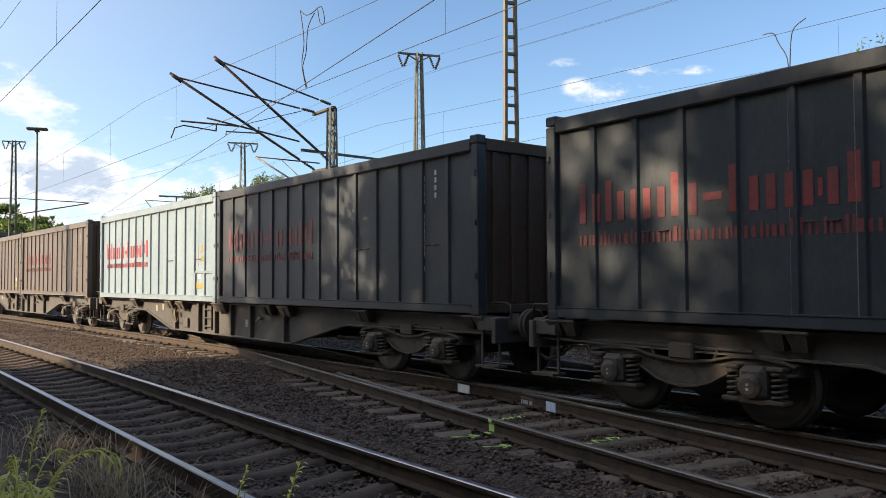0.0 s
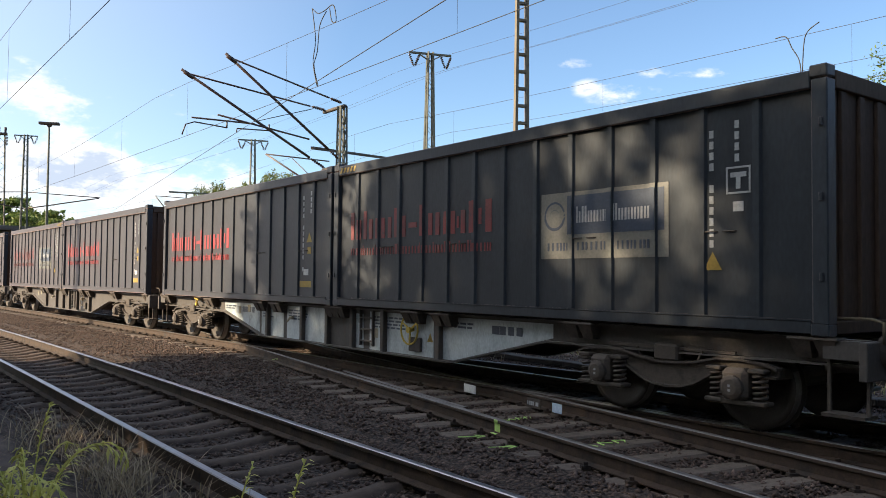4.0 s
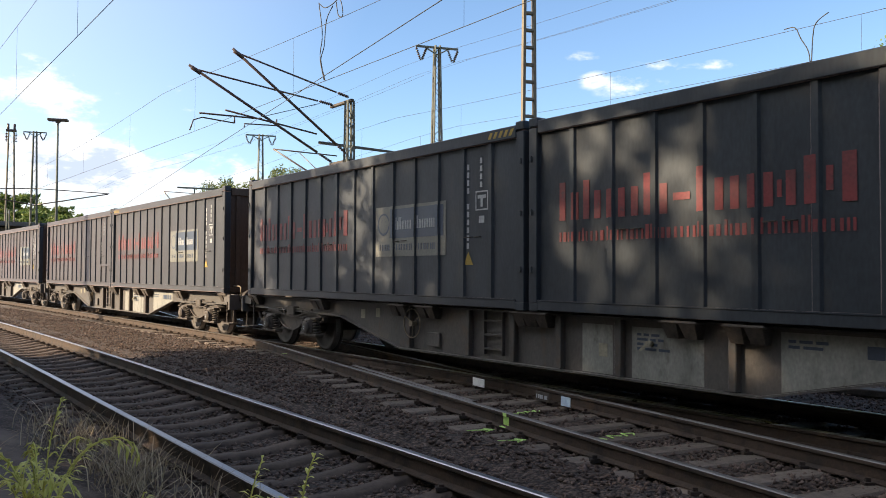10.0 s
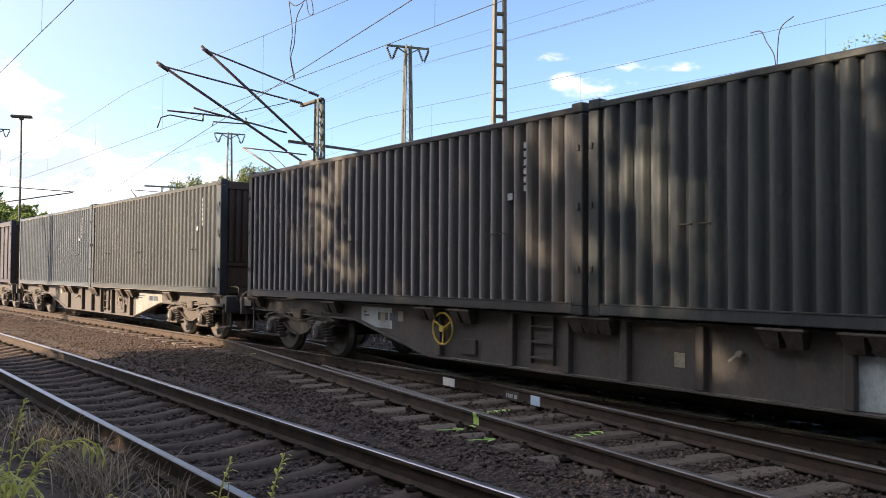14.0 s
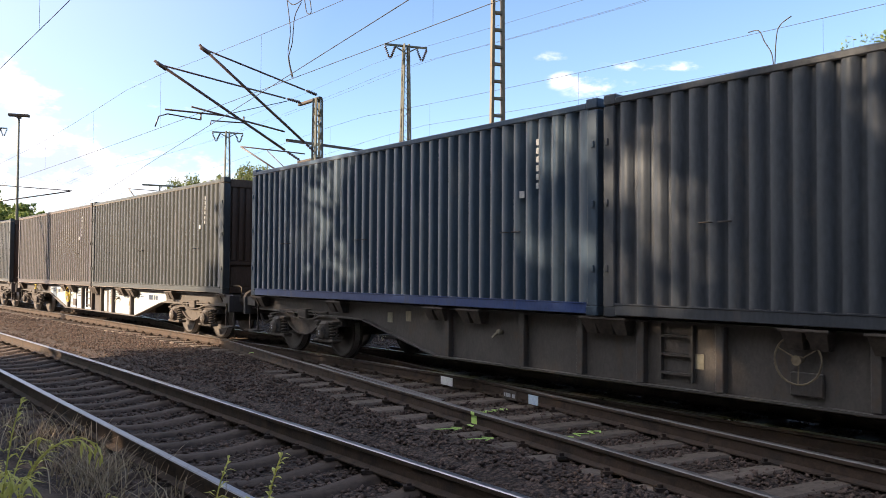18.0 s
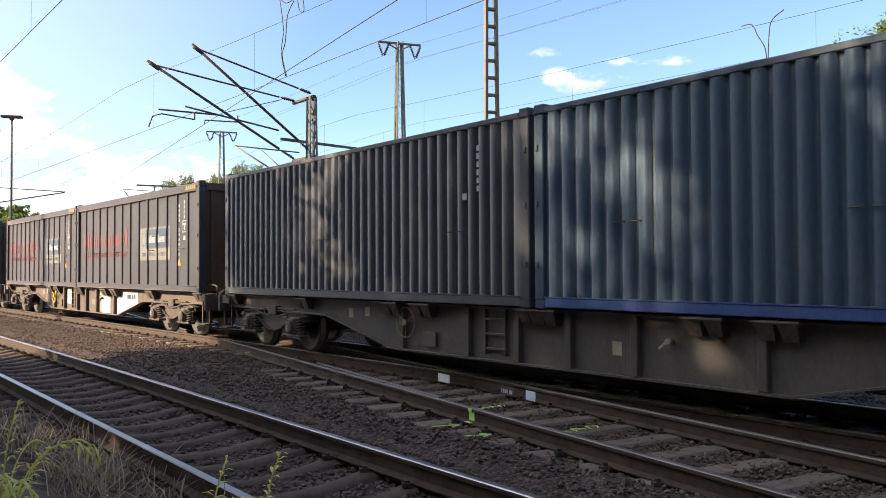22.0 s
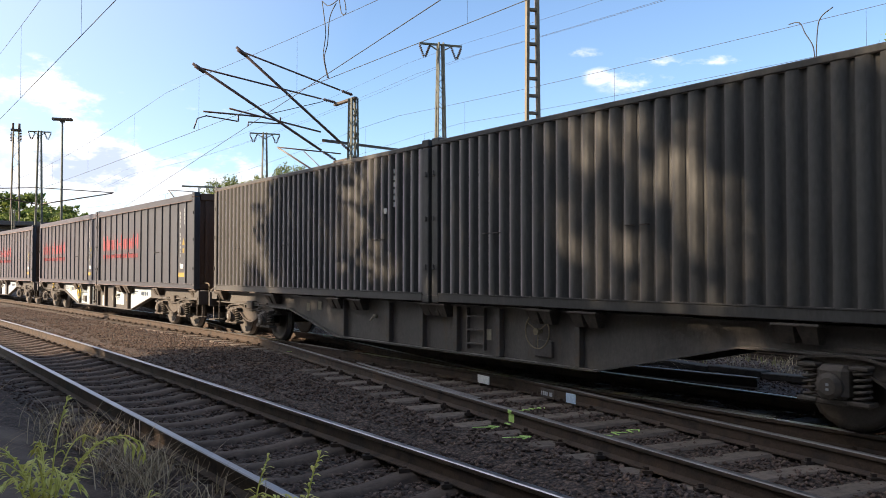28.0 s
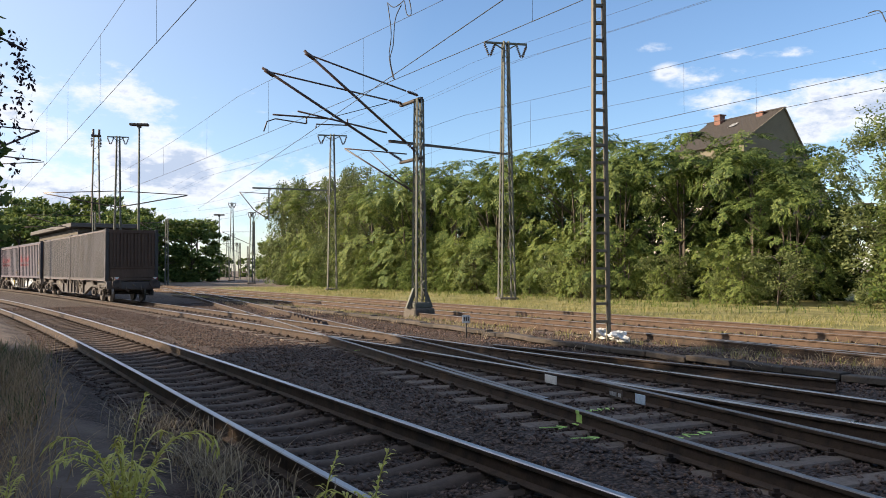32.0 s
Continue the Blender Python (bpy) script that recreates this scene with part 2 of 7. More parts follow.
def leaf_material(name, c1, c2, c3):
    m = bpy.data.materials.new(name)
    m.use_nodes = True
    nt = m.node_tree
    N, L = nt.nodes.new, nt.links.new
    b = nt.nodes["Principled BSDF"]
    geo, r = N("ShaderNodeNewGeometry"), N("ShaderNodeValToRGB")
    els = r.color_ramp.elements
    els[0].color, els[1].color = (*c1, 1), (*c3, 1)
    els.new(0.5).color = (*c2, 1)
    L(geo.outputs["Random Per Island"], r.inputs[0])
    L(r.outputs[0], b.inputs["Base Color"])
    b.inputs["Roughness"].default_value = 0.6
    b.inputs["Specular IOR Level"].default_value = 0.2
    tr, mx = N("ShaderNodeBsdfTranslucent"), N("ShaderNodeMixShader")
    L(r.outputs[0], tr.inputs["Color"])
    mx.inputs[0].default_value = 0.33
    L(b.outputs[0], mx.inputs[1])
    L(tr.outputs[0], mx.inputs[2])
    L(mx.outputs[0], nt.nodes["Material Output"].inputs["Surface"])
    return m


M_leaf = leaf_material("leaves_deep_green", (0.050, 0.085, 0.020), (0.105, 0.148, 0.036), (0.20, 0.24, 0.062))
M_leaf2 = leaf_material("leaves_yellow_green", (0.066, 0.10, 0.023), (0.135, 0.178, 0.042), (0.245, 0.27, 0.07))
M_leaf3 = leaf_material("leaves_grey_green", (0.075, 0.10, 0.034), (0.125, 0.152, 0.054), (0.20, 0.222, 0.085))
M_leaf4 = leaf_material("leaves_dark_green", (0.035, 0.06, 0.018), (0.065, 0.095, 0.028), (0.10, 0.135, 0.042))
M_weed = leaf_material("weed_green", (0.56, 0.52, 0.12), (0.66, 0.62, 0.17), (0.76, 0.71, 0.26))
M_straw = leaf_material("dry_grass", (0.20, 0.15, 0.09), (0.36, 0.28, 0.18), (0.54, 0.44, 0.30))
M_brown = leaf_material("withered_grass", (0.24, 0.16, 0.085), (0.38, 0.26, 0.145), (0.54, 0.39, 0.23))
M_grass = leaf_material("meadow_grass", (0.14, 0.16, 0.045), (0.29, 0.27, 0.095), (0.46, 0.39, 0.19))


# ---- mesh helpers ----
def mesh_ob(name, bm_or_data, mats, parent=None, m=None):
    if isinstance(bm_or_data, bmesh.types.BMesh):
        me = bpy.data.meshes.new(name)
        bm_or_data.to_mesh(me)
        bm_or_data.free()
    else:
        me = bm_or_data
    for x in (mats if isinstance(mats, (list, tuple)) else [mats]):
        me.materials.append(x)
    ob = new(name, me)
    if parent:
        ob.parent = parent
    if m is not None:
        ob.matrix_basis = m
    return ob


def part(name, bm, mats, parent, label="", m=None):
    ob = mesh_ob(name, bm, mats, parent, m)
    return tagged(ob, label) if label else ob


def again(ob, m, parent=None):
    """Another object on the same mesh."""
    o = new(ob.name.split(".")[0], ob.data)
    o.parent = parent or ob.parent
    o.matrix_basis = m
    if "label" in ob:
        o["label"] = ob["label"]
    return o


def box(bm, x0, x1, y0, y1, z0, z1, mi=0, bevel=0.0):
    vs = [bm.verts.new(p) for p in ((x0, y0, z0), (x1, y0, z0), (x1, y1, z0), (x0, y1, z0), (x0, y0, z1), (x1, y0, z1), (x1, y1, z1), (x0, y1, z1))]
    fs = [bm.faces.new([vs[i] for i in q]) for q in ((3, 2, 1, 0), (4, 5, 6, 7), (0, 1, 5, 4), (1, 2, 6, 5), (2, 3, 7, 6), (3, 0, 4, 7))]
    for f in fs:
        f.material_index = mi
    if bevel:
        bmesh.ops.bevel(bm, geom=list({e for f in fs for e in f.edges}), offset=bevel, segments=1, affect="EDGES")
    return fs


def bar(bm, a, b, w, h=None, mi=0, up=(0, 0, 1)):
    """A straight bar of rectangular section from a to b."""
    a, b = Vector(a), Vector(b)
    h = h or w
    d = (b - a).normalized()
    s = d.cross(Vector(up))
    if s.length < 1e-4:
        s = d.cross(Vector((0, 1, 0)))
    s.normalize()
    t = s.cross(d)
    vs = [bm.verts.new(p + s * i * w / 2 + t * j * h / 2) for p in (a, b) for i, j in ((-1, -1), (1, -1), (1, 1), (-1, 1))]
    for q in ((3, 2, 1, 0), (4, 5, 6, 7), (0, 1, 5, 4), (1, 2, 6, 5), (2, 3, 7, 6), (3, 0, 4, 7)):
        bm.faces.new([vs[i] for i in q]).material_index = mi


def tube(bm, pts, r, n=6, mi=0, r_end=None, closed=False):
    pts = [Vector(p) for p in pts]
    rings = []
    for i, p in enumerate(pts):
        d = (pts[(i + 1) % len(pts)] - pts[i - 1]) if closed else (pts[min(i + 1, len(pts) - 1)] - pts[max(i - 1, 0)])
        d.normalize()
        s = d.cross(Vector((0, 0, 1)))
        if s.length < 1e-3:
            s = d.cross(Vector((0, 1, 0)))
        s.normalize()
        t = s.cross(d)
        rad = r[i] if isinstance(r, (list, tuple)) else r if r_end is None else r + (r_end - r) * i / max(1, len(pts) - 1)
        rings.append([bm.verts.new(p + (s * math.cos(a) + t * math.sin(a)) * rad) for a in (2 * math.pi * k / n for k in range(n))])
    pairs = list(zip(rings, rings[1:])) + ([(rings[-1], rings[0])] if closed else [])
    for A, B in pairs:
        for k in range(n):
            f = bm.faces.new((A[k], A[(k + 1) % n], B[(k + 1) % n], B[k]))
            f.material_index, f.smooth = mi, True
    if not closed:
        bm.faces.new(rings[0][::-1]).material_index = mi
        bm.faces.new(rings[-1]).material_index = mi


def lathe(bm, prof, axis="y", n=20, mi=0, at=(0, 0, 0)):
    """prof: (radius, along) pairs; axis y or x or z."""
    at = Vector(at)
    rings = []
    for r, l in prof:
        ring = []
        for k in range(n):
            c, s = r * math.cos(2 * math.pi * k / n), r * math.sin(2 * math.pi * k / n)
            ring.append(bm.verts.new(at + Vector({"y": (c, l, s), "x": (l, c, s), "z": (c, s, l)}[axis])))
        rings.append(ring)
    for A, B in zip(rings, rings[1:]):
        for k in range(n):
            f = bm.faces.new((A[k], A[(k + 1) % n], B[(k + 1) % n], B[k]))
            f.material_index, f.smooth = mi, len(prof) > 4
    bm.faces.new(rings[0][::-1]).material_index = mi
    bm.faces.new(rings[-1]).material_index = mi
    return rings


def arrays(name, verts, quads, smooth=False):
    me = bpy.data.meshes.new(name)
    k = quads.shape[1]
    me.vertices.add(len(verts))
    me.vertices.foreach_set("co", np.asarray(verts, np.float32).ravel())
    me.loops.add(quads.size)
    me.loops.foreach_set("vertex_index", quads.astype(np.int32).ravel())
    me.polygons.add(len(quads))
    me.polygons.foreach_set("loop_start", np.arange(0, quads.size, k, dtype=np.int32))
    me.polygons.foreach_set("loop_total", np.full(len(quads), k, np.int32))
    if smooth:
        me.polygons.foreach_set("use_smooth", np.ones(len(quads), bool))
    me.update(calc_edges=True)
    me.validate()
    return me


# ---- ground: one sheet to the horizon ----
def steps(near0, near1, step, far):
    a = list(np.arange(near0, near1 + 1e-6, step))
    g, lo, hi = step, near0, near1
    up, dn = [], []
    while hi < far or lo > -far:
        g *= 1.35
        hi, lo = hi + g, lo - g
        up.append(hi)
        dn.append(lo)
    return np.array(dn[::-1] + a + up)


def ground_height(u, v):
    z = -0.205
    if v < 1.55:
        z = -0.205 + 0.115 * min(1, max(0, (1.55 - v) / 0.5))
    elif v < 4.85 and u < 40:
        z = -0.226 - 0.062 * max(0.0, 1 - ((v - v_a(u)) / 0.72) ** 2)
    elif v > 20.4:
        z = -0.205 + 0.105 * min(1, (v - 20.4) / 3.0)
    elif 10.6 < v < 13.6:
        z = -0.17
    z += 0.022 * noise.noise((u * 0.7, v * 0.9, 0)) + 0.016 * noise.noise((u * 3, v * 3, 5))
    if 4.75 < v < 5.3 and u < 14:
        z += 0.05
    return z


def build_ground():
    us, vs = steps(-8, 46, 0.35, 2500), steps(-5, 22, 0.3, 2500)
    verts = np.array([W(u, v, ground_height(u, v)) for u in us for v in vs])
    nv = len(vs)
    i, j = np.meshgrid(np.arange(len(us) - 1), np.arange(nv - 1), indexing="ij")
    q = (i * nv + j).ravel()
    me = arrays("ground", verts, np.stack([q, q + nv, q + nv + 1, q + 1], 1)[:, ::-1], smooth=True)
    m = material("yard_ground", [(0.038, 0.026, 0.020), (0.073, 0.050, 0.039), (0.107, 0.074, 0.058)], 6, 0.95, 0, 0.8, 22)
    nt = m.node_tree
    N, L = nt.nodes.new, nt.links.new
    b = nt.nodes["Principled BSDF"]
    base = b.inputs["Base Color"].links[0].from_socket
    co, dt = N("ShaderNodeTexCoord"), N("ShaderNodeVectorMath")
    # small stones: each cell of its own tone, with dark gaps
    cell = N("ShaderNodeTexVoronoi")
    cell.inputs["Scale"].default_value = 27.0
    L(co.outputs["Object"], cell.inputs["Vector"])
    tone, gap = N("ShaderNodeSeparateColor"), N("ShaderNodeMapRange")
    L(cell.outputs["Color"], tone.inputs[0])
    gap.inputs["From Min"].default_value, gap.inputs["From Max"].default_value = 0.75, 0.35
    gap.inputs["To Min"].default_value, gap.inputs["To Max"].default_value = 0.35, 1.0
    L(cell.outputs["Distance"], gap.inputs["Value"])
    span = N("ShaderNodeMapRange")
    span.inputs["To Min"].default_value, span.inputs["To Max"].default_value = 0.55, 1.75
    L(tone.outputs[0], span.inputs["Value"])
    both = N("ShaderNodeMath")
    both.operation = "MULTIPLY"
    L(gap.outputs[0], both.inputs[0])
    L(span.outputs[0], both.inputs[1])
    stony = N("ShaderNodeVectorMath")
    stony.operation = "SCALE"
    L(base, stony.inputs[0])
    L(both.outputs[0], stony.inputs["Scale"])
    base = stony.outputs[0]
    relief = N("ShaderNodeBump")
    relief.inputs["Strength"].default_value, relief.inputs["Distance"].default_value = 0.9, 0.03
    relief.invert = True
    L(cell.outputs["Distance"], relief.inputs["Height"])
    L(b.inputs["Normal"].links[0].from_socket, relief.inputs["Normal"])
    L(relief.outputs[0], b.inputs["Normal"])
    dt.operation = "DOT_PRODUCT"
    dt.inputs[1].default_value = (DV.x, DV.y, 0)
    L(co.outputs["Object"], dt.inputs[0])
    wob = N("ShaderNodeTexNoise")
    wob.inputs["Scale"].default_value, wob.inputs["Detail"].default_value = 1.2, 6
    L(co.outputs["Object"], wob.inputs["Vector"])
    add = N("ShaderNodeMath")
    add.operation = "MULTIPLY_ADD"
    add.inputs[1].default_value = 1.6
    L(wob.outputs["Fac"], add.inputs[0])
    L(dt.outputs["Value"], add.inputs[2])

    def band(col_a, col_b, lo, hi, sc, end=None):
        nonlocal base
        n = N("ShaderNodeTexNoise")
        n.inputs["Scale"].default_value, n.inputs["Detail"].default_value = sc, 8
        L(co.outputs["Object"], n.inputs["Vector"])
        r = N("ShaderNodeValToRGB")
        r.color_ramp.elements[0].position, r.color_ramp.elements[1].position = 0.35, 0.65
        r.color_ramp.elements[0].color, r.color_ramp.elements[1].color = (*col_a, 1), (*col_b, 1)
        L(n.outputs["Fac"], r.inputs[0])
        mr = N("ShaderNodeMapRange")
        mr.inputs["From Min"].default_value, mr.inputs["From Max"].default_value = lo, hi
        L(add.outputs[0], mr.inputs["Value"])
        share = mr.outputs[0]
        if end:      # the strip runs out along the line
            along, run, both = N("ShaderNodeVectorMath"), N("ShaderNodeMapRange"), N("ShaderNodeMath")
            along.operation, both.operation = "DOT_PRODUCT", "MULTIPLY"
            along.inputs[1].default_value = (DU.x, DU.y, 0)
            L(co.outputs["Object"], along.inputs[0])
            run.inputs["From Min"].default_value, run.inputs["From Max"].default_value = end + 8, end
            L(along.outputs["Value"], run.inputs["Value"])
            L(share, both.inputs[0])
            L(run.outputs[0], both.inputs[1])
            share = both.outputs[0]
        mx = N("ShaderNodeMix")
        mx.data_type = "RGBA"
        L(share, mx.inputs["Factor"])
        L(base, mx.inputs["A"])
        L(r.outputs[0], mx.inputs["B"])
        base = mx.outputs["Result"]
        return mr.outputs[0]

    band((0.10, 0.075, 0.056), (0.185, 0.142, 0.108), 13.6, 14.6, 1.6)      # paler brown ground round tracks 4 and 5
    band((0.13, 0.13, 0.042), (0.29, 0.25, 0.095), 21.4, 22.2, 0.8, 76)      # meadow strip
    paved = band((0.078, 0.055, 0.042), (0.145, 0.107, 0.082), 2.3, 2.0, 2.6)     # paved path
    less = N("ShaderNodeMapRange")      # the paving is smooth
    less.inputs["To Min"].default_value, less.inputs["To Max"].default_value = 0.9, 0.08
    L(paved, less.inputs["Value"])
    L(less.outputs[0], relief.inputs["Strength"])
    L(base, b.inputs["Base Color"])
    return tagged(mesh_ob("ground", me, m), "dark ballast yard with a paved path and dry meadow", "ground", kind="structure")


build_ground()

# ---- tracks ----
RAIL = [(-0.075, -0.172), (0.075, -0.172), (0.075, -0.160), (0.012, -0.140), (0.009, -0.05), (0.036, -0.036), (0.036, -0.008), (0.028, 0.0), (-0.028, 0.0), (-0.036, -0.008), (-0.036, -0.036), (-0.009, -0.05), (-0.012, -0.140), (-0.075, -0.160)]


def rail_mesh(path):
    """path: list of (u, v) of the rail's centre."""
    pts = [W(u, v) for u, v in path]
    k, verts, quads = len(RAIL), [], []
    for i, p in enumerate(pts):
        d = (pts[min(i + 1, len(pts) - 1)] - pts[max(i - 1, 0)]).normalized()
        s = Vector((d.y, -d.x, 0))
        verts += [p + s * a + Vector((0, 0, z)) for a, z in RAIL]
    for i in range(len(pts) - 1):
        for j in range(k):
            quads.append((i * k + j, i * k + (j + 1) % k, (i + 1) * k + (j + 1) % k, (i + 1) * k + j))
    me = bpy.data.meshes.new("rail")
    me.from_pydata(verts, [], quads + [tuple(range(k))[::-1], tuple(range((len(pts) - 1) * k, len(pts) * k))])
    for n, f in enumerate(me.polygons):
        if n < len(quads) and n % k in (6, 7, 8):
            f.material_index = 1
    return me


def spaced(u0, u1):
    us, u = [], u0
    while u < u1:
        us.append(u)
        u += 1.2 if -10 < u < 60 else 8.0
    return us + [u1]


def sleeper_mesh(length=2.6, width=0.26):
    bm = bmesh.new()
    box(bm, -width / 2, width / 2, -length / 2, length / 2, -0.16, 0.0, bevel=0.025)
    bmesh.ops.subdivide_edges(bm, edges=[e for e in bm.edges if e.calc_length() > 1], cuts=4)
    for v in bm.verts:
        v.co += Vector((noise.noise(v.co * 3), noise.noise(v.co * 3 + Vector((5, 0, 0))) * 0.5, noise.noise(v.co * 4) if v.co.z > -0.05 else 0)) * 0.012
    me = bpy.data.meshes.new("sleeper")
    bm.to_mesh(me)
    bm.free()
    me.materials.append(M_sleeper)
    return me


def trough_sleeper_mesh():
    """Pressed steel sleeper: rounded back, low in the middle, rising to the rail seats and falling at the ends."""
    bm = bmesh.new()
    prof = [(-0.15, -0.12), (-0.105, -0.022), (-0.07, 0.0), (0.07, 0.0), (0.105, -0.022), (0.15, -0.12)]
    rows = []
    for y in (-1.25, -1.15, -0.95, -0.7, -0.55, -0.4, -0.2, 0.0, 0.2, 0.4, 0.55, 0.7, 0.95, 1.15, 1.25):
        a = abs(y)
        z = -0.075 * max(0.0, 1 - (a / 0.66) ** 2) - 0.12 * max(0, a - 0.95)
        rows.append([bm.verts.new((x, y, h + z)) for x, h in prof])
    for A, B in zip(rows, rows[1:]):
        for k in range(5):
            bm.faces.new((A[k], A[k + 1], B[k + 1], B[k])).smooth = True
    bmesh.ops.recalc_face_normals(bm, faces=bm.faces)
    me = bpy.data.meshes.new("sleeper")
    bm.to_mesh(me)
    bm.free()
    me.materials.append(M_trough)
    return me


M_trough = material("rusty_steel_sleeper", [(0.066, 0.045, 0.033), (0.098, 0.070, 0.052), (0.047, 0.033, 0.025)], 4, 0.9, 0, 0.4, 30, vary=0.25)
SLEEPER, SLEEPER_STEEL = sleeper_mesh(), trough_sleeper_mesh()


def clip_points(vf, us):
    out = []
    for u in us:
        sl = (vf(u + 0.2) - vf(u - 0.2)) / 0.4
        for off in (-0.7535, 0.7535):
            for s in (-0.11, 0.11):
                out.append((u, vf(u) + off + s, sl))
    return out


def clips(name, pts, parent):
    """Base plates, hooks and bolts that hold the rails, in one mesh."""
    bm = bmesh.new()
    low = 0.03 if name == "rail_clip" else 0.042
    for u, v, sl in pts:
        p = W(u, v, -0.165)
        box(bm, p.x - 0.045, p.x + 0.045, p.y - 0.035, p.y + 0.035, p.z - 0.02, p.z + 0.012)
        box(bm, p.x - 0.02, p.x + 0.02, p.y - 0.016, p.y + 0.016, p.z + 0.012, p.z + low)
    return tagged(part(name, bm, M_rail, parent), kind="stuff")


def track(name, vf, u0, u1, s0, s1, label, pitch=0.62, rails=(-0.7535, 0.7535)):
    t = tagged(new(name), label, "railway track", "tracks in the yard", "structure")
    for off in rails:
        mesh_ob("rail", rail_mesh([(u, vf(u) + off) for u in spaced(u0, u1)]), [M_rail_sunned if name in ("track_4", "track_5") else M_rail, M_steel if name == "track_1" else M_semi if name in ("track_2", "track_4") else M_dull], t)
    us = list(np.arange(s0, s1, pitch))
    for u in us:
        sl = math.atan((vf(u + 0.2) - vf(u - 0.2)) / 0.4)
        o = new("sleeper", SLEEPER_STEEL if name == "track_1" else SLEEPER)
        o.parent = t
        o.matrix_basis = Matrix.Translation(W(u + random.uniform(-0.02, 0.02), vf(u), -0.178)) @ pose(0, 0, random.uniform(-0.008, 0), 0, 0, 90 + math.degrees(TH - sl) + random.uniform(-0.8, 0.8))
    clips("rail_clip" if name == "track_1" else "rail_fastening", clip_points(vf, us), t)
    return t


track("track_1", v_a, -14, 160, -4, 70, "curved track with polished rails on rusty steel sleepers")
track("track_2", v_p, -320, 420, -4, 110, "main track with rusty-sided rails on weathered sleepers")
track("track_3", v_q, -14, 75, -4, 13.0, "crossing track with rusty-sided rails on wide sleepers")
track("track_4", v_c, -80, 220, -14, 100, "sunlit rusty track beside dry grass")
track("track_5", v_d, -80, 220, -14, 100, "sunlit rusty track along the meadow")

# ---- the train ----
PITCH, CL, CW, CH, DECK = 19.73, 9.125, 1.25, 2.52, 1.035
HALF = CL + 0.06
# where the tail of the last wagon's load is along the track, second by second
TAIL = [(0, -267.36), (1, -258.82), (2, -250.22), (3, -241.58), (4, -232.8), (5, -224.0), (6, -215.1), (7, -206.1), (8, -197.03), (9, -187.87), (10, -178.6), (11, -169.22), (12, -159.8), (13, -150.3),
        (14, -140.7), (15, -131.0), (16, -121.25), (17, -111.44), (18, -101.5), (19, -91.5), (20, -81.42), (21, -71.25), (22, -61.0), (23, -50.66), (24, -40.28), (25, -29.88),
        (26, -19.45), (27, -9.05), (28, 1.28), (29, 11.5), (30, 21.7), (31, 31.9), (32, 42.2)]


def paint(name, a, b, c=None, rough=0.45, stain=None, vary=0.12, dust=1.0, film=(1.0, 0.89, 0.77)):
    return material(name, [a, b] if c is None else [a, c, b], 1.3, rough, 0.0, 0.12, 30, streak=3.0, vary=vary, stain=stain or ((0.115, 0.10, 0.088), 0.5), spec=0.22, dust=dust, film=film)


M_black = paint("black_container_paint", (0.026, 0.032, 0.041), (0.046, 0.053, 0.064), rough=0.5, dust=1.0, film=(1.0, 0.75, 0.70), stain=((0.055, 0.052, 0.057), 0.45))
M_sooty = paint("sooty_black_container_paint", (0.026, 0.032, 0.040), (0.045, 0.053, 0.063), rough=0.52, dust=1.0, film=(1.0, 0.75, 0.70), stain=((0.060, 0.057, 0.058), 0.5))
M_dusty = paint("dusty_brown_container_paint", (0.082, 0.066, 0.057), (0.123, 0.098, 0.086))
M_pale = paint("pale_blue_container_paint", (0.18, 0.24, 0.29), (0.25, 0.31, 0.35))
M_slate = paint("slate_blue_container_paint", (0.036, 0.052, 0.066), (0.056, 0.074, 0.089))
M_greenish = paint("grey_green_container_paint", (0.033, 0.039, 0.041), (0.053, 0.060, 0.061))
M_umber = paint("umber_container_paint", (0.044, 0.043, 0.042), (0.068, 0.066, 0.063), rough=0.6, dust=1.0, film=(1.0, 0.82, 0.75))
M_navy = paint("navy_container_paint", (0.042, 0.050, 0.062), (0.062, 0.070, 0.082))
M_blue = paint("blue_container_paint", (0.029, 0.055, 0.090), (0.047, 0.074, 0.104), stain=((0.10, 0.11, 0.12), 0.45))
# stained end walls; warm light bounced off the ground is put into their colour
M_endbounce = material("grimy_end_wall_paint", [(0.078, 0.054, 0.041), (0.118, 0.083, 0.063)], 1.3, 0.85, 0, 0.12, 30, streak=3.0, stain=((0.075, 0.050, 0.036), 0.5), spec=0.1)
M_bluerail = paint("bright_blue_rail_paint", (0.025, 0.06, 0.20), (0.05, 0.08, 0.18))
M_red = material("red_lettering_paint", [(0.27, 0.024, 0.028), (0.35, 0.036, 0.038)], 3, 0.5, 0, 0.05, 30, stain=((0.08, 0.04, 0.04), 0.5), dust=0.4)
M_redfaint = material("worn_red_lettering_paint", [(0.10, 0.032, 0.034), (0.22, 0.035, 0.038)], 2.2, 0.6, 0, 0.05, 30, stain=((0.045, 0.045, 0.05), 0.95), dust=0.6)
M_panel = material("grey_sign_panel", [(0.12, 0.118, 0.105), (0.18, 0.175, 0.155)], 2, 0.5, 0, 0.05, 30)
M_signblue = material("blue_sign_field", [(0.036, 0.050, 0.080), (0.052, 0.068, 0.10)], 2, 0.4, 0, 0.05, 30)
M_mark = material("white_stencil_paint", [(0.42, 0.42, 0.42), (0.6, 0.6, 0.6)], 9, 0.6, 0, 0.05, 30)
M_stencil = material("worn_stencil_paint", [(0.27, 0.28, 0.29), (0.42, 0.43, 0.44)], 12, 0.6, 0, 0.05, 30)
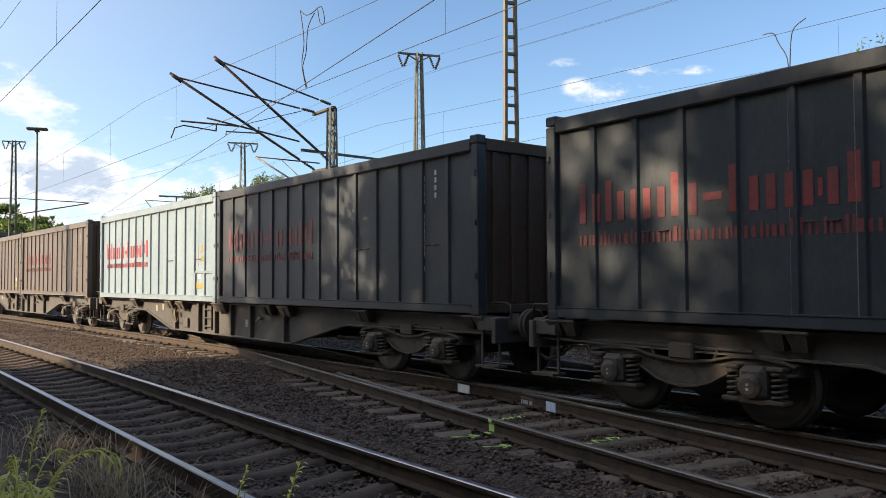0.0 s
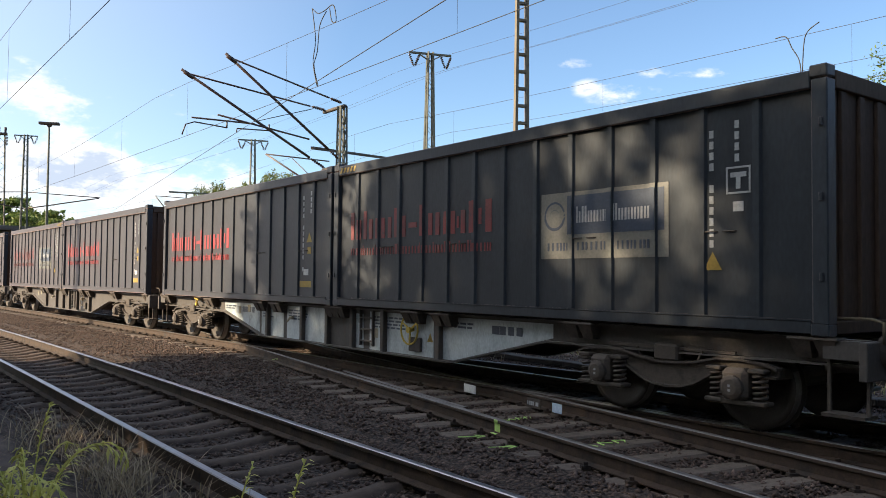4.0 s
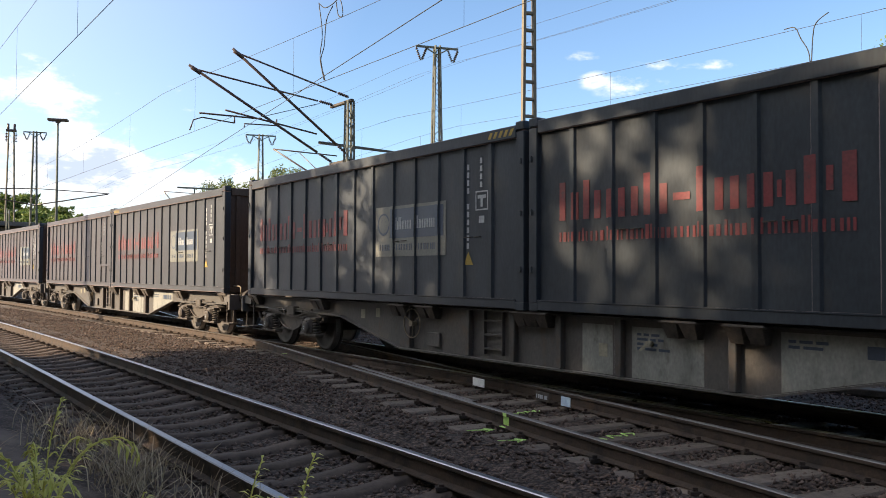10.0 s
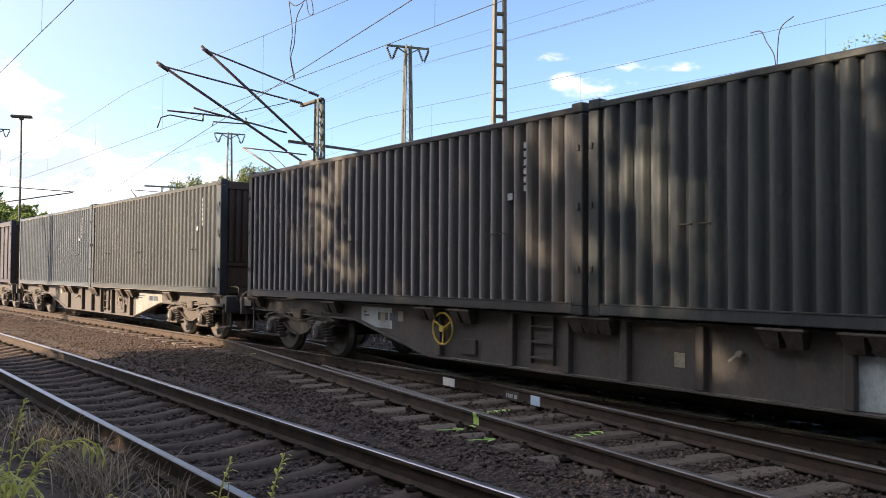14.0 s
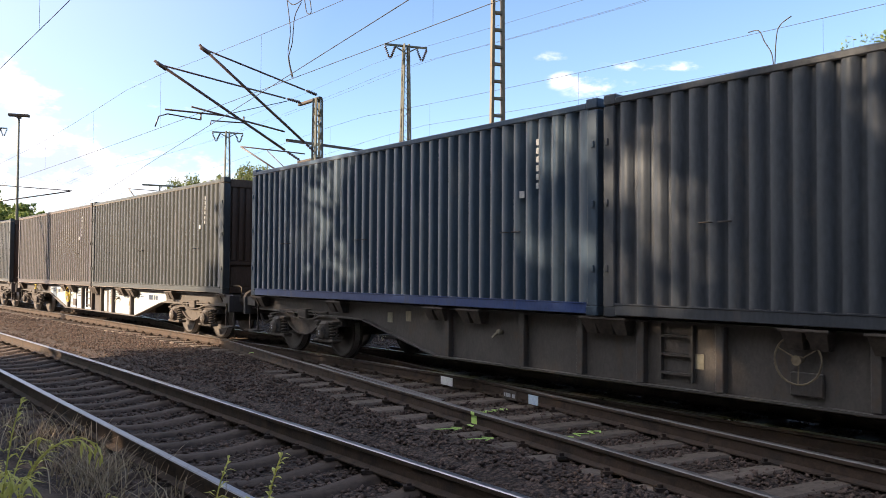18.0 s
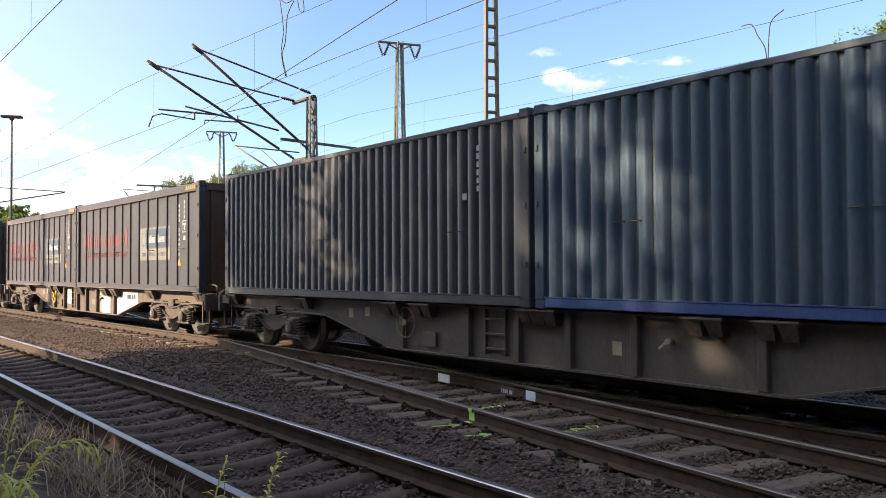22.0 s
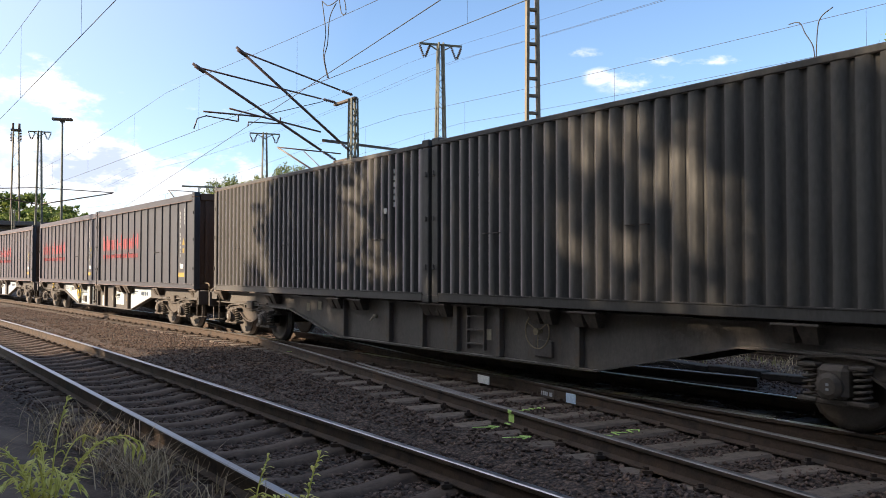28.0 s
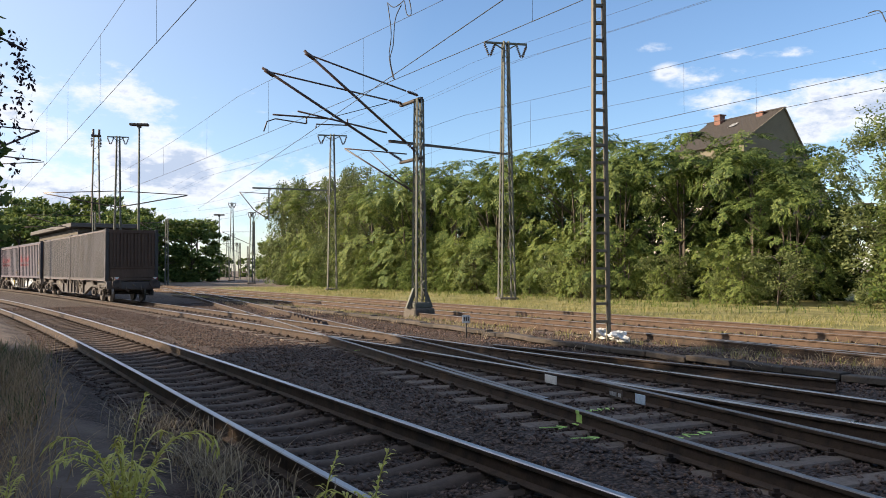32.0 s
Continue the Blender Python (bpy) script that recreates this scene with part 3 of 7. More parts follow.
M_hand = material("yellow_hand_wheel_paint", [(0.42, 0.29, 0.04), (0.52, 0.38, 0.07)], 9, 0.6, 0, 0.1, 30)
M_hoop = material("worn_hand_wheel_paint", [(0.13, 0.10, 0.065), (0.22, 0.18, 0.12)], 9, 0.7, 0, 0.1, 30)
M_yellow = material("yellow_label", [(0.27, 0.18, 0.035), (0.36, 0.25, 0.055)], 9, 0.6, 0, 0.05, 30)
M_wagon_dark = material("sooty_brown_wagon_paint", [(0.048, 0.044, 0.043), (0.079, 0.070, 0.065), (0.065, 0.060, 0.057)], 1.6, 0.75, 0, 0.3, 40, streak=2, stain=((0.10, 0.06, 0.035), 0.5), vary=0.15, dust=0.24)
M_wagon_grey = material("pale_grey_wagon_paint", [(0.30, 0.345, 0.37), (0.42, 0.465, 0.485), (0.23, 0.255, 0.265)], 1.6, 0.6, 0, 0.2, 40, streak=2, stain=((0.10, 0.08, 0.065), 0.6))
M_wagon_dirty = material("dirty_pale_wagon_paint", [(0.15, 0.15, 0.14), (0.23, 0.225, 0.205), (0.11, 0.105, 0.095)], 1.6, 0.7, 0, 0.2, 40, streak=2, stain=((0.07, 0.055, 0.045), 0.8))
M_wagon_brown = material("rusty_brown_wagon_paint", [(0.082, 0.064, 0.053), (0.120, 0.094, 0.077), (0.060, 0.050, 0.044)], 1.6, 0.8, 0, 0.3, 40, streak=2, vary=0.15, dust=0.12)


def container_frame(c, mat, ribbed):
    """Corner posts, castings, rails, roof and ends, which both kinds share."""
    L = CL / 2
    bm = bmesh.new()
    box(bm, -0.08, 0.08, -0.08, 0.08, 0.11, CH - 0.11, bevel=0.012)
    post = part("corner_post", bm, mat, c, m=pose(L - 0.08, CW - 0.08, 0))
    for sx, sy in ((-1, 1), (1, -1), (-1, -1)):
        again(post, pose(sx * (L - 0.08), sy * (CW - 0.08), 0))
    bm = bmesh.new()
    box(bm, -0.089, 0.089, -0.081, 0.081, 0, 0.118, bevel=0.012)
    tube(bm, [(0, 0.075, 0.06), (0, 0.084, 0.06)], 0.03, 8)
    cast = part("corner_casting", bm, mat, c, m=pose(L - 0.089, CW - 0.081, 0))
    for sx in (-1, 1):
        for sy in (-1, 1):
            for z in (0, CH - 0.095):
                if (sx, sy, z) != (1, 1, 0):
                    again(cast, pose(sx * (L - 0.089), sy * (CW - 0.081), z, 0, 0, 0 if sy > 0 else 180))
    bm = bmesh.new()      # lock and hinge lugs on the posts
    box(bm, -0.02, 0.02, 0, 0.02, -0.04, 0.04, bevel=0.006)
    lug = None
    for sx in (-1, 1):
        for z in (0.55, 1.3, 2.0):
            m = pose(sx * (L - 0.06), CW, z)
            lug = part("lock_lug", bm, mat, c, m=m) if lug is None else again(lug, m)
    th = 0.17 if ribbed else 0.075
    bm = bmesh.new()
    box(bm, -L + 0.17, L - 0.17, -0.035, 0.03, CH - th - 0.02, CH - 0.02, bevel=0.01)
    top = part("top_rail", bm, mat, c, m=pose(0, CW - 0.03, 0))
    again(top, pose(0, -CW + 0.03, 0, 0, 0, 180))
    bm = bmesh.new()
    box(bm, -L + 0.17, L - 0.17, -0.05, 0.028, 0.02, 0.14, bevel=0.008)
    box(bm, -L + 0.17, L - 0.17, 0.022, 0.036, 0.14, 0.155)
    low = part("bottom_rail", bm, mat, c, m=pose(0, CW - 0.03, 0))
    again(low, pose(0, -CW + 0.03, 0, 0, 0, 180))
    bm = bmesh.new()
    n = 24
    for k in range(n):      # roof sheet with shallow cross swages
        x0, x1 = -L + 0.17 + (CL - 0.34) * k / n, -L + 0.17 + (CL - 0.34) * (k + 1) / n
        box(bm, x0, x1 - 0.04, -CW + 0.06, CW - 0.06, CH - 0.06, CH - 0.03 + 0.012 * (k % 2))
    part("roof", bm, mat, c)
    bm = bmesh.new()
    box(bm, -L + 0.05, L - 0.05, -CW + 0.08, CW - 0.08, 0.03, 0.12)
    part("floor_pan", bm, mat, c)
    # the ends get their own paint, toned for the light that reaches them
    mat = mat if mat is M_pale else M_endbounce
    # ends: ribbed plate above, hopper flap below
    bm = bmesh.new()
    box(bm, -0.03, 0.0, -CW + 0.16, CW - 0.16, 0.12, CH - 0.12)
    end = part("end_wall", bm, mat, c, m=pose(L - 0.06, 0, 0))
    ends = [end, again(end, pose(-L + 0.06, 0, 0, 0, 0, 180))]
    shapes = [("end_rib", (0.0, 0.045, -0.05, 0.05, 0.16 if ribbed else 0.72, CH - 0.2), [-CW + (0.35 if ribbed else 0.26) + (2 * CW - (0.7 if ribbed else 0.52)) * k / (5 if ribbed else 12) for k in range(6 if ribbed else 13)]),
              ("end_header", (0.002, 0.06, -CW + 0.17, CW - 0.17, CH - 0.19, CH - 0.02), [0]), ("end_sill", (0.002, 0.06, -CW + 0.17, CW - 0.17, 0.02, 0.14), [0])]
    if not ribbed:
        shapes += [("hopper_flap", (0.002, 0.022, -CW + 0.2, CW - 0.2, 0.16, 0.60), [0]), ("cross_bar", (0.002, 0.05, -CW + 0.17, CW - 0.17, 0.62, 0.70), [0])]
    for nm, dims, ys in shapes:
        bm = bmesh.new()
        box(bm, *dims, bevel=0.008)
        o = None
        for e in ends:
            for y in ys:
                o = part(nm, bm, mat, e, m=pose(0, y, 0)) if o is None else again(o, pose(0, y, 0), e)


def lashing_hooks(c, xs, y):
    """Short dark lashing bars welded to the side."""
    bm = bmesh.new()
    tube(bm, [(-0.07, 0.0, 0), (-0.06, 0.03, 0), (0.06, 0.03, 0), (0.07, 0.0, 0)], 0.008, 5)
    h = None
    for x in xs:
        for dx in (0.0, 0.22):
            h = part("lashing_bar", bm, M_iron, c, m=pose(x + dx, y, 1.02)) if h is None else again(h, pose(x + dx, y, 1.02))


def ribbed_container(mat):
    c = new("bulk_container")
    L = CL / 2
    bm = bmesh.new()
    box(bm, -L + 0.1, L - 0.1, -0.02, 0.0, 0.1, CH - 0.1)
    wall = part("side_wall", bm, mat, c, m=pose(0, CW - 0.07, 0))
    again(wall, pose(0, -CW + 0.07, 0, 0, 0, 180))
    bm = bmesh.new()
    prof = [(-0.058, -0.002), (-0.036, 0.034), (0.036, 0.034), (0.058, -0.002)]
    for (xa, ya), (xb, yb) in zip(prof, prof[1:]):
        bm.faces.new([bm.verts.new(p) for p in ((xa, ya, 0.13), (xb, yb, 0.13), (xb, yb, CH - 0.16), (xa, ya, CH - 0.16))])
    bmesh.ops.remove_doubles(bm, verts=bm.verts, dist=1e-4)
    rib = None
    for k in range(1, 14):
        x = -L + 0.12 + (CL - 0.24) * k / 14
        for s in (1, -1):
            m = pose(x, s * (CW - 0.07), 0, 0, 0, 0 if s > 0 else 180)
            rib = part("rib", bm, mat, c, m=m) if rib is None else again(rib, m)
    container_frame(c, mat, True)
    lashing_hooks(c, (-3.5, -1.6, 0.9, 2.8), CW - 0.07)
    return c


def corrugated_container(mat, rail=None):
    c = new("corrugated_container")
    L = CL / 2
    n = 39
    p = (CL - 0.3) / n
    xs = []
    for k in range(n):
        x = -L + 0.15 + k * p
        xs += [(x, 0.0), (x + p * 0.58, 0.0), (x + p * 0.63, -0.048), (x + p * 0.95, -0.048)]
    xs.append((L - 0.15, 0.0))
    verts = [(x, y, z) for x, y in xs for z in (0.13, CH - 0.08)]
    q = np.array([(2 * i, 2 * i + 1, 2 * i + 3, 2 * i + 2) for i in range(len(xs) - 1)])
    wall = mesh_ob("side_wall", arrays("side_wall", np.array(verts), q[:, ::-1]), mat, c, pose(0, CW - 0.012, 0))
    again(wall, pose(0, -CW + 0.012, 0, 0, 0, 180))
    container_frame(c, mat, False)
    lashing_hooks(c, (-3.2, 0.4, 3.0), CW - 0.014)
    if rail:
        for o in c.children:
            if o.name.startswith("bottom_rail"):
                o.data.materials.clear()
                o.data.materials.append(rail)
    return c


# lettering as plain bars: (start, width, foot, height) in metres from the leading end of the side
def bars(name, c, mat, rows, y=CW - 0.0655, depth=0.004, label=""):
    bm = bmesh.new()
    for x, w, z, hgt in rows:
        box(bm, CL / 2 - x - w, CL / 2 - x, 0, depth, z, z + hgt)
    return tagged(part(name, bm, mat, c, label, m=pose(0, y, 0)), kind="stuff")


def on_ribs(rows):
    """The same bars where they run over the ribs."""
    out = []
    for x, w, z, hgt in rows:
        for k in range(1, 14):
            r = 0.12 + (CL - 0.24) * k / 14
            a, b = max(x, r - 0.035), min(x + w, r + 0.035)
            if b - a > 0.005:
                out.append((a, b - a, z, hgt))
    return out


def big_lettering(c, mat, x0, scale=1.1):
    """A line of large and a line of small red bars: short or tall ones in pairs, a slim one, a dash, a large last pair."""
    rows, x, s = [], x0, scale
    z0 = 1.17
    for kind in "tTcct-tcxX":
        w = {"t": 0.30, "T": 0.09, "c": 0.27, "-": 0.20, "x": 0.31, "X": 0.46}[kind] * s
        st = 0.115 if kind == "X" else 0.082
        h = 0.46 if kind == "X" else 0.34
        if kind == "-":
            rows.append((x, w, z0 + 0.14, st))
        elif kind == "T":
            rows.append((x, w, z0, 0.48))
        else:
            rows += [(x, st + 0.02, z0, 0.48 if kind == "t" else h), (x + w - st - 0.02, st + 0.02, z0, h)]
            if kind in "xX":
                rows.append((x + w * 0.5 - st * 0.3, st * 0.6, z0 + 0.25 * h, h * 0.5))
        x += w + 0.075 * s
    width = x - x0
    z, x = 0.90, x0
    rnd = random.Random(7)
    while x < x0 + width - 0.1:
        w = rnd.choice((0.028, 0.034, 0.05))
        rows.append((x, w, z, rnd.choice((0.12, 0.12, 0.12, 0.165))))
        x += w + rnd.choice((0.03, 0.034, 0.05))
    bars("lettering", c, mat, rows, label="red lettering along the side")
    bars("lettering", c, mat, on_ribs(rows), y=CW - 0.0355)


def sign_panel(c):
    """A pale sign with a dark blue field and a round badge."""
    x0, w, z, hgt = 5.3, 2.0, 0.77, 0.83
    y = CW - 0.0645
    bars("sign_panel", c, M_panel, [(x0, w, z, hgt)], y, 0.003, "pale sign panel with a blue field")
    bars("sign_panel", c, M_panel, on_ribs([(x0, w, z, hgt)]), CW - 0.0355)
    f = [(x0 + 0.46, w - 0.52, z + 0.30, 0.48)]
    bars("sign_field", c, M_signblue, f, y + 0.003)
    bars("sign_field", c, M_signblue, on_ribs(f), CW - 0.0245)
    rows, x = [], x0 + 0.62
    rnd = random.Random(3)
    for k in range(24):
        wd = rnd.choice((0.026, 0.03))
        rows.append((x, wd, z + 0.44, 0.20 if k in (0, 2, 3, 12, 13) else 0.14))
        x += wd + (0.022 if k % 2 else 0.018)
    x = x0 + 0.12
    while x < x0 + w - 0.15:
        wd = rnd.choice((0.022, 0.03))
        rows.append((x, wd, z + 0.10, 0.10))
        x += wd + rnd.choice((0.025, 0.03, 0.05))
    bars("sign_lettering", c, M_stencil, rows[:24], y + 0.006)
    bars("sign_lettering", c, M_signblue, rows[24:], y + 0.003)
    bm = bmesh.new()
    pts = [(0.17 * math.cos(a), 0, 0.17 * math.sin(a)) for a in (2 * math.pi * k / 20 for k in range(20))]
    tube(bm, pts, 0.03, 5, closed=True)
    tube(bm, [(0.08 * math.cos(a), 0, 0.08 * math.sin(a)) for a in (2 * math.pi * k / 14 for k in range(14))], 0.022, 5, closed=True)
    part("badge", bm, M_signblue, c, "round blue badge", m=Matrix.Translation((CL / 2 - x0 - 0.24, y, z + 0.54)) @ Matrix.Diagonal((1, 0.15, 1, 1)))


def number_column(c, x, mark=None, triangle=False, labels=True):
    """Upright code columns near the rear end of a side, as plain bars, with small labels."""
    rows, z = [], CH - 0.40
    for k in range(13):
        z -= 0.115
        if k not in (4, 11):
            rows.append((x, 0.05, z, 0.08))
    z = CH - 0.33
    for k in range(4):
        z -= 0.115
        rows.append((x + 0.30, 0.05, z, 0.08))
    if mark:
        rows += [(x + 0.20, 0.28, 1.40, 0.02), (x + 0.20, 0.28, 1.66, 0.02), (x + 0.20, 0.02, 1.42, 0.24), (x + 0.46, 0.02, 1.42, 0.24), (x + 0.25, 0.18, 1.57, 0.05), (x + 0.315, 0.05, 1.45, 0.12), (x + 0.28, 0.12, 1.22, 0.10)]
    if labels:
        bars("data_plate", c, M_mark, [(x + 0.05, 0.2, 0.55, 0.12)], label="small white data plate")
    bars("stencil_code", c, M_stencil, rows, label="white stencilled code column")
    if triangle:
        bm = bmesh.new()
        bm.faces.new([bm.verts.new(p) for p in ((-0.11, 0, 0), (0.11, 0, 0), (0, 0, 0.19))][::-1])
        part("warning_triangle", bm, M_yellow, c, "yellow warning triangle", m=pose(CL / 2 - x - (0.27 if labels else 0.04), CW - 0.060, 1.18 if labels else 0.62))
    if labels:
        bars("label_plate", c, M_yellow, [(x - 0.1, 0.48, 0.32, 0.12), (x + 0.2, 0.13, 0.96, 0.13)], label="yellow label plate")


def hazard_marks(c, lead=True):
    xs = [0.22 + 0.11 * k for k in range(5)] if lead else [CL - 0.75 + 0.11 * k for k in range(5)]
    bm = bmesh.new()
    for x in xs:
        a = CL / 2 - x
        bm.faces.new([bm.verts.new(p) for p in ((a, 0, CH - 0.15), (a - 0.06, 0, CH - 0.15), (a - 0.11, 0, CH - 0.06), (a - 0.05, 0, CH - 0.06))])
    part("hazard_mark", bm, M_yellow, c, "yellow slanted hazard stripes", m=pose(0, CW + 0.004, 0))


# ---- wagon ----
def wagon_base(mat, spans=(), wheel_mat=None, hand=1, pale=None):
    w = new("container_wagon")
    SL = HALF + 0.25
    # side sill: deep in the middle, rising over the bogies
    prof = [(-SL, -0.02), (SL, -0.02), (SL, -0.26), (HALF - 3.9, -0.30), (HALF - 5.9, -0.74), (-HALF + 5.9, -0.74), (-HALF + 3.9, -0.30), (-SL, -0.26)]
    bm = bmesh.new()
    A = [bm.verts.new((x, 0.0, z)) for x, z in prof]
    B = [bm.verts.new((x, 0.015, z)) for x, z in prof]
    bm.faces.new(A)
    bm.faces.new(B[::-1])
    for i in range(len(prof)):
        j = (i + 1) % len(prof)
        bm.faces.new((A[j], A[i], B[i], B[j]))
    bmesh.ops.recalc_face_normals(bm, faces=bm.faces)
    sill = part("side_sill", bm, mat, w, m=pose(0, 1.0, DECK))
    again(sill, pose(0, -1.0, DECK, 0, 0, 180))
    bm = bmesh.new()
    for i in range(2, 7):    # lower flange
        (xa, za), (xb, zb) = prof[i], prof[i + 1]
        bar(bm, (xa, 0.03, za), (xb, 0.03, zb), 0.14, 0.022)
    fl = part("lower_flange", bm, mat, w, m=pose(0, 1.0, DECK))
    again(fl, pose(0, -1.0, DECK, 0, 0, 180))
    bm = bmesh.new()
    box(bm, -SL, SL, -0.02, 0.10, -0.045, -0.02)
    fl = part("upper_flange", bm, mat, w, m=pose(0, 1.0, DECK))
    again(fl, pose(0, -1.0, DECK, 0, 0, 180))
    # upright stiffeners and twist-lock brackets
    bm = bmesh.new()
    box(bm, -0.05, 0.05, 0, 0.09, -0.72, -0.03, bevel=0.01)
    st = None
    for x in (-3.0, -1.45, -0.45, 0.45, 1.85 if mat is M_wagon_brown else 1.45, 3.0):
        for s in (1, -1):
            m = pose(x, s * 1.015, DECK, 0, 0, 0 if s > 0 else 180)
            st = part("stiffener", bm, mat, w, m=m) if st is None else again(st, m)
    bm = bmesh.new()
    for x in (-0.12, 0.12):      # two tapered consoles under one plate
        f = box(bm, x - 0.105, x + 0.105, 0, 0.2, -0.21, -0.045)
        for v in {v for q in f for v in q.verts}:
            if v.co.z < -0.1:
                v.co.x = x + (v.co.x - x) * 0.72
                v.co.y *= 0.55
    box(bm, -0.25, 0.25, 0, 0.215, -0.045, -0.008, bevel=0.012)
    lathe(bm, [(0.035, -0.008), (0.03, 0.03)], "z", 8, at=(0, 0.14, 0))
    br = None
    for x in (-6.0, -3.2, -2.4, -0.1, 0.1, 2.4, 3.2, 6.0, HALF - 0.2, -HALF + 0.2):
        for s in (1, -1):
            m = pose(x, s * 1.02, DECK, 0, 0, 0 if s > 0 else 180)
            br = part("container_bracket", bm, M_iron, w, m=m) if br is None else again(br, m)
    bm = bmesh.new()
    box(bm, -SL, SL, -0.22, 0.22, -0.42, -0.05)
    for x in np.arange(-8, 8.1, 2.0):
        box(bm, x - 0.08, x + 0.08, -1.0, 1.0, -0.22, -0.05)
    box(bm, -2.2, -0.8, -0.7, 0.1, -0.75, -0.42, bevel=0.05)
    tube(bm, [(-3.5, 0.5, -0.5), (3.5, 0.5, -0.5)], 0.03, 6)
    part("centre_sill", bm, M_iron, w, m=pose(0, 0, DECK))
    # headstocks, buffers, screw coupling, hoses, hand rail and step
    for s in (1, -1):
        bm = bmesh.new()
        box(bm, 0, 0.08, -1.25, 1.25, -0.38, -0.03, bevel=0.01)
        box(bm, -0.35, 0, -1.2, -0.9, -0.2, -0.03)
        box(bm, -0.35, 0, 0.9, 1.2, -0.2, -0.03)
        part("headstock", bm, mat, w, m=pose(s * SL, 0, DECK, 0, 0, 0 if s > 0 else 180))
        for y in (0.875, -0.875):
            bm = bmesh.new()
            lathe(bm, [(0.15, 0), (0.15, 0.04), (0.11, 0.05), (0.11, 0.27), (0.085, 0.28), (0.085, 0.36), (0.20, 0.38), (0.22, 0.405), (0.2, 0.425)], "x", 16)
            part("buffer", bm, M_iron, w, m=pose(s * (SL + 0.05), y, DECK - 0.12, 0, 0, 0 if s > 0 else 180))
        bm = bmesh.new()
        tube(bm, [(0.05, 0.0, -0.16), (0.3, 0, -0.2), (0.42, 0, -0.3)], 0.035, 6)
        for y in (0.35, -0.35):
            tube(bm, [(0.05, y, -0.2), (0.2, y, -0.42), (0.38, y * 0.9, -0.52), (0.5, y * 0.8, -0.42)], 0.022, 6)
        if s > 0:      # long hose that hangs across to the next wagon
            tube(bm, [(0.05, 0.52, -0.2), (0.14, 0.55, -0.42), (0.30, 0.56, -0.57), (0.45, 0.56, -0.60), (0.60, 0.56, -0.55), (0.74, 0.54, -0.40), (0.82, 0.52, -0.2)], 0.026, 7)
        part("coupling_hose", bm, M_iron, w, m=pose(s * SL, 0, DECK, 0, 0, 0 if s > 0 else 180))
        bm = bmesh.new()
        tube(bm, [(-0.2, 0, -0.05), (-0.2, 0, 0.14), (-0.1, 0, 0.17), (0.35, 0, 0.17), (0.4, 0, -0.05)], 0.016, 6)
        part("hand_rail", bm, M_hoop if spans else M_iron, w, m=pose(s * (SL - 0.1), 0.98, DECK))
        bm = bmesh.new()
        box(bm, -0.2, 0.2, -0.12, 0.12, -0.72, -0.69)
        bar(bm, (-0.18, 0, -0.7), (-0.18, 0, -0.2), 0.03)
        bar(bm, (0.18, 0, -0.7), (0.18, 0, -0.2), 0.03)
        part("shunter_step", bm, M_iron, w, m=pose(s * (SL - 0.15), 1.12, DECK))
    # brake wheel, ladder, tanks on the side
    bm = bmesh.new()
    tube(bm, [(0.23 * math.cos(a), 0, 0.23 * math.sin(a)) for a in (2 * math.pi * k / 28 for k in range(28))], 0.016 if wheel_mat else 0.010, 6, closed=True)
    for a in (0.5, 2.6, 4.7):
        bar(bm, (0, -0.02, 0), (0.23 * math.cos(a), 0, 0.23 * math.sin(a)), 0.02 if wheel_mat else 0.01)
    lathe(bm, [(0.03, -0.08), (0.05, 0.03)], "y", 10)
    part("brake_wheel", bm, wheel_mat or M_hoop, w, "round hand-brake wheel", m=pose(2.85 if hand > 0 else -2.3, 1.13, DECK - 0.31))
    bm = bmesh.new()
    for z in (-0.18, -0.38, -0.58):
        box(bm, -0.2, 0.2, 0, 0.05, z - 0.012, z + 0.012)
    for x in (-0.2, 0.2):
        box(bm, x - 0.012, x + 0.012, 0, 0.05, -0.66, -0.05)
    part("side_ladder", bm, mat, w, m=pose(0.9 * hand, 1.02, DECK))
    rnd = random.Random(len(spans) * 10 + hand)
    for a, b, top, low in spans:
        bm = bmesh.new()
        ca, cb = HALF - 3.9, HALF - 5.9      # the sill's slope
        def foot(x):
            x = abs(x)
            return -0.72 if x < cb else -0.72 + (x - cb) / (ca - cb) * 0.44
        n = 6
        for j in range(n):
            x0, x1 = a + (b - a) * j / n, a + (b - a) * (j + 1) / n
            vs = [(x0, 0.005, max(low, foot(x0))), (x1, 0.005, max(low, foot(x1))), (x1, 0.005, top), (x0, 0.005, top)]
            bm.faces.new([bm.verts.new(p) for p in vs][::-1])
        bmesh.ops.remove_doubles(bm, verts=bm.verts, dist=1e-4)
        bmesh.ops.solidify(bm, geom=bm.faces[:], thickness=0.003)
        pan = part("painted_panel", bm, pale or M_wagon_grey, w, "pale grey painted sill panel", m=pose(0, 1.014, DECK))
        slope = abs(a + b) / 2 > 3.2
        if not slope and b - a < 0.8:
            continue
        bm = bmesh.new()
        for j in range(2 if slope else 4):      # data as small dark bars
            z, x1 = top - 0.07 - 0.055 * j, b - 0.08
            while x1 - 0.3 > a + (b - a) * (0.55 if slope else 0.3):
                wd = rnd.uniform(0.06, 0.2)
                box(bm, x1 - wd, x1, 0.006, 0.009, z - 0.03, z)
                x1 -= wd + 0.035
        if slope:
            for j, wd in enumerate((0.16, 0.12, 0.12, 0.12)):
                x1 = (a + b) / 2 - 0.05 - 0.17 * j
                box(bm, x1 - wd, x1, 0.006, 0.009, top - 0.2, top - 0.08)
        tagged(part("data_lettering", bm, M_signblue, pan), kind="stuff")
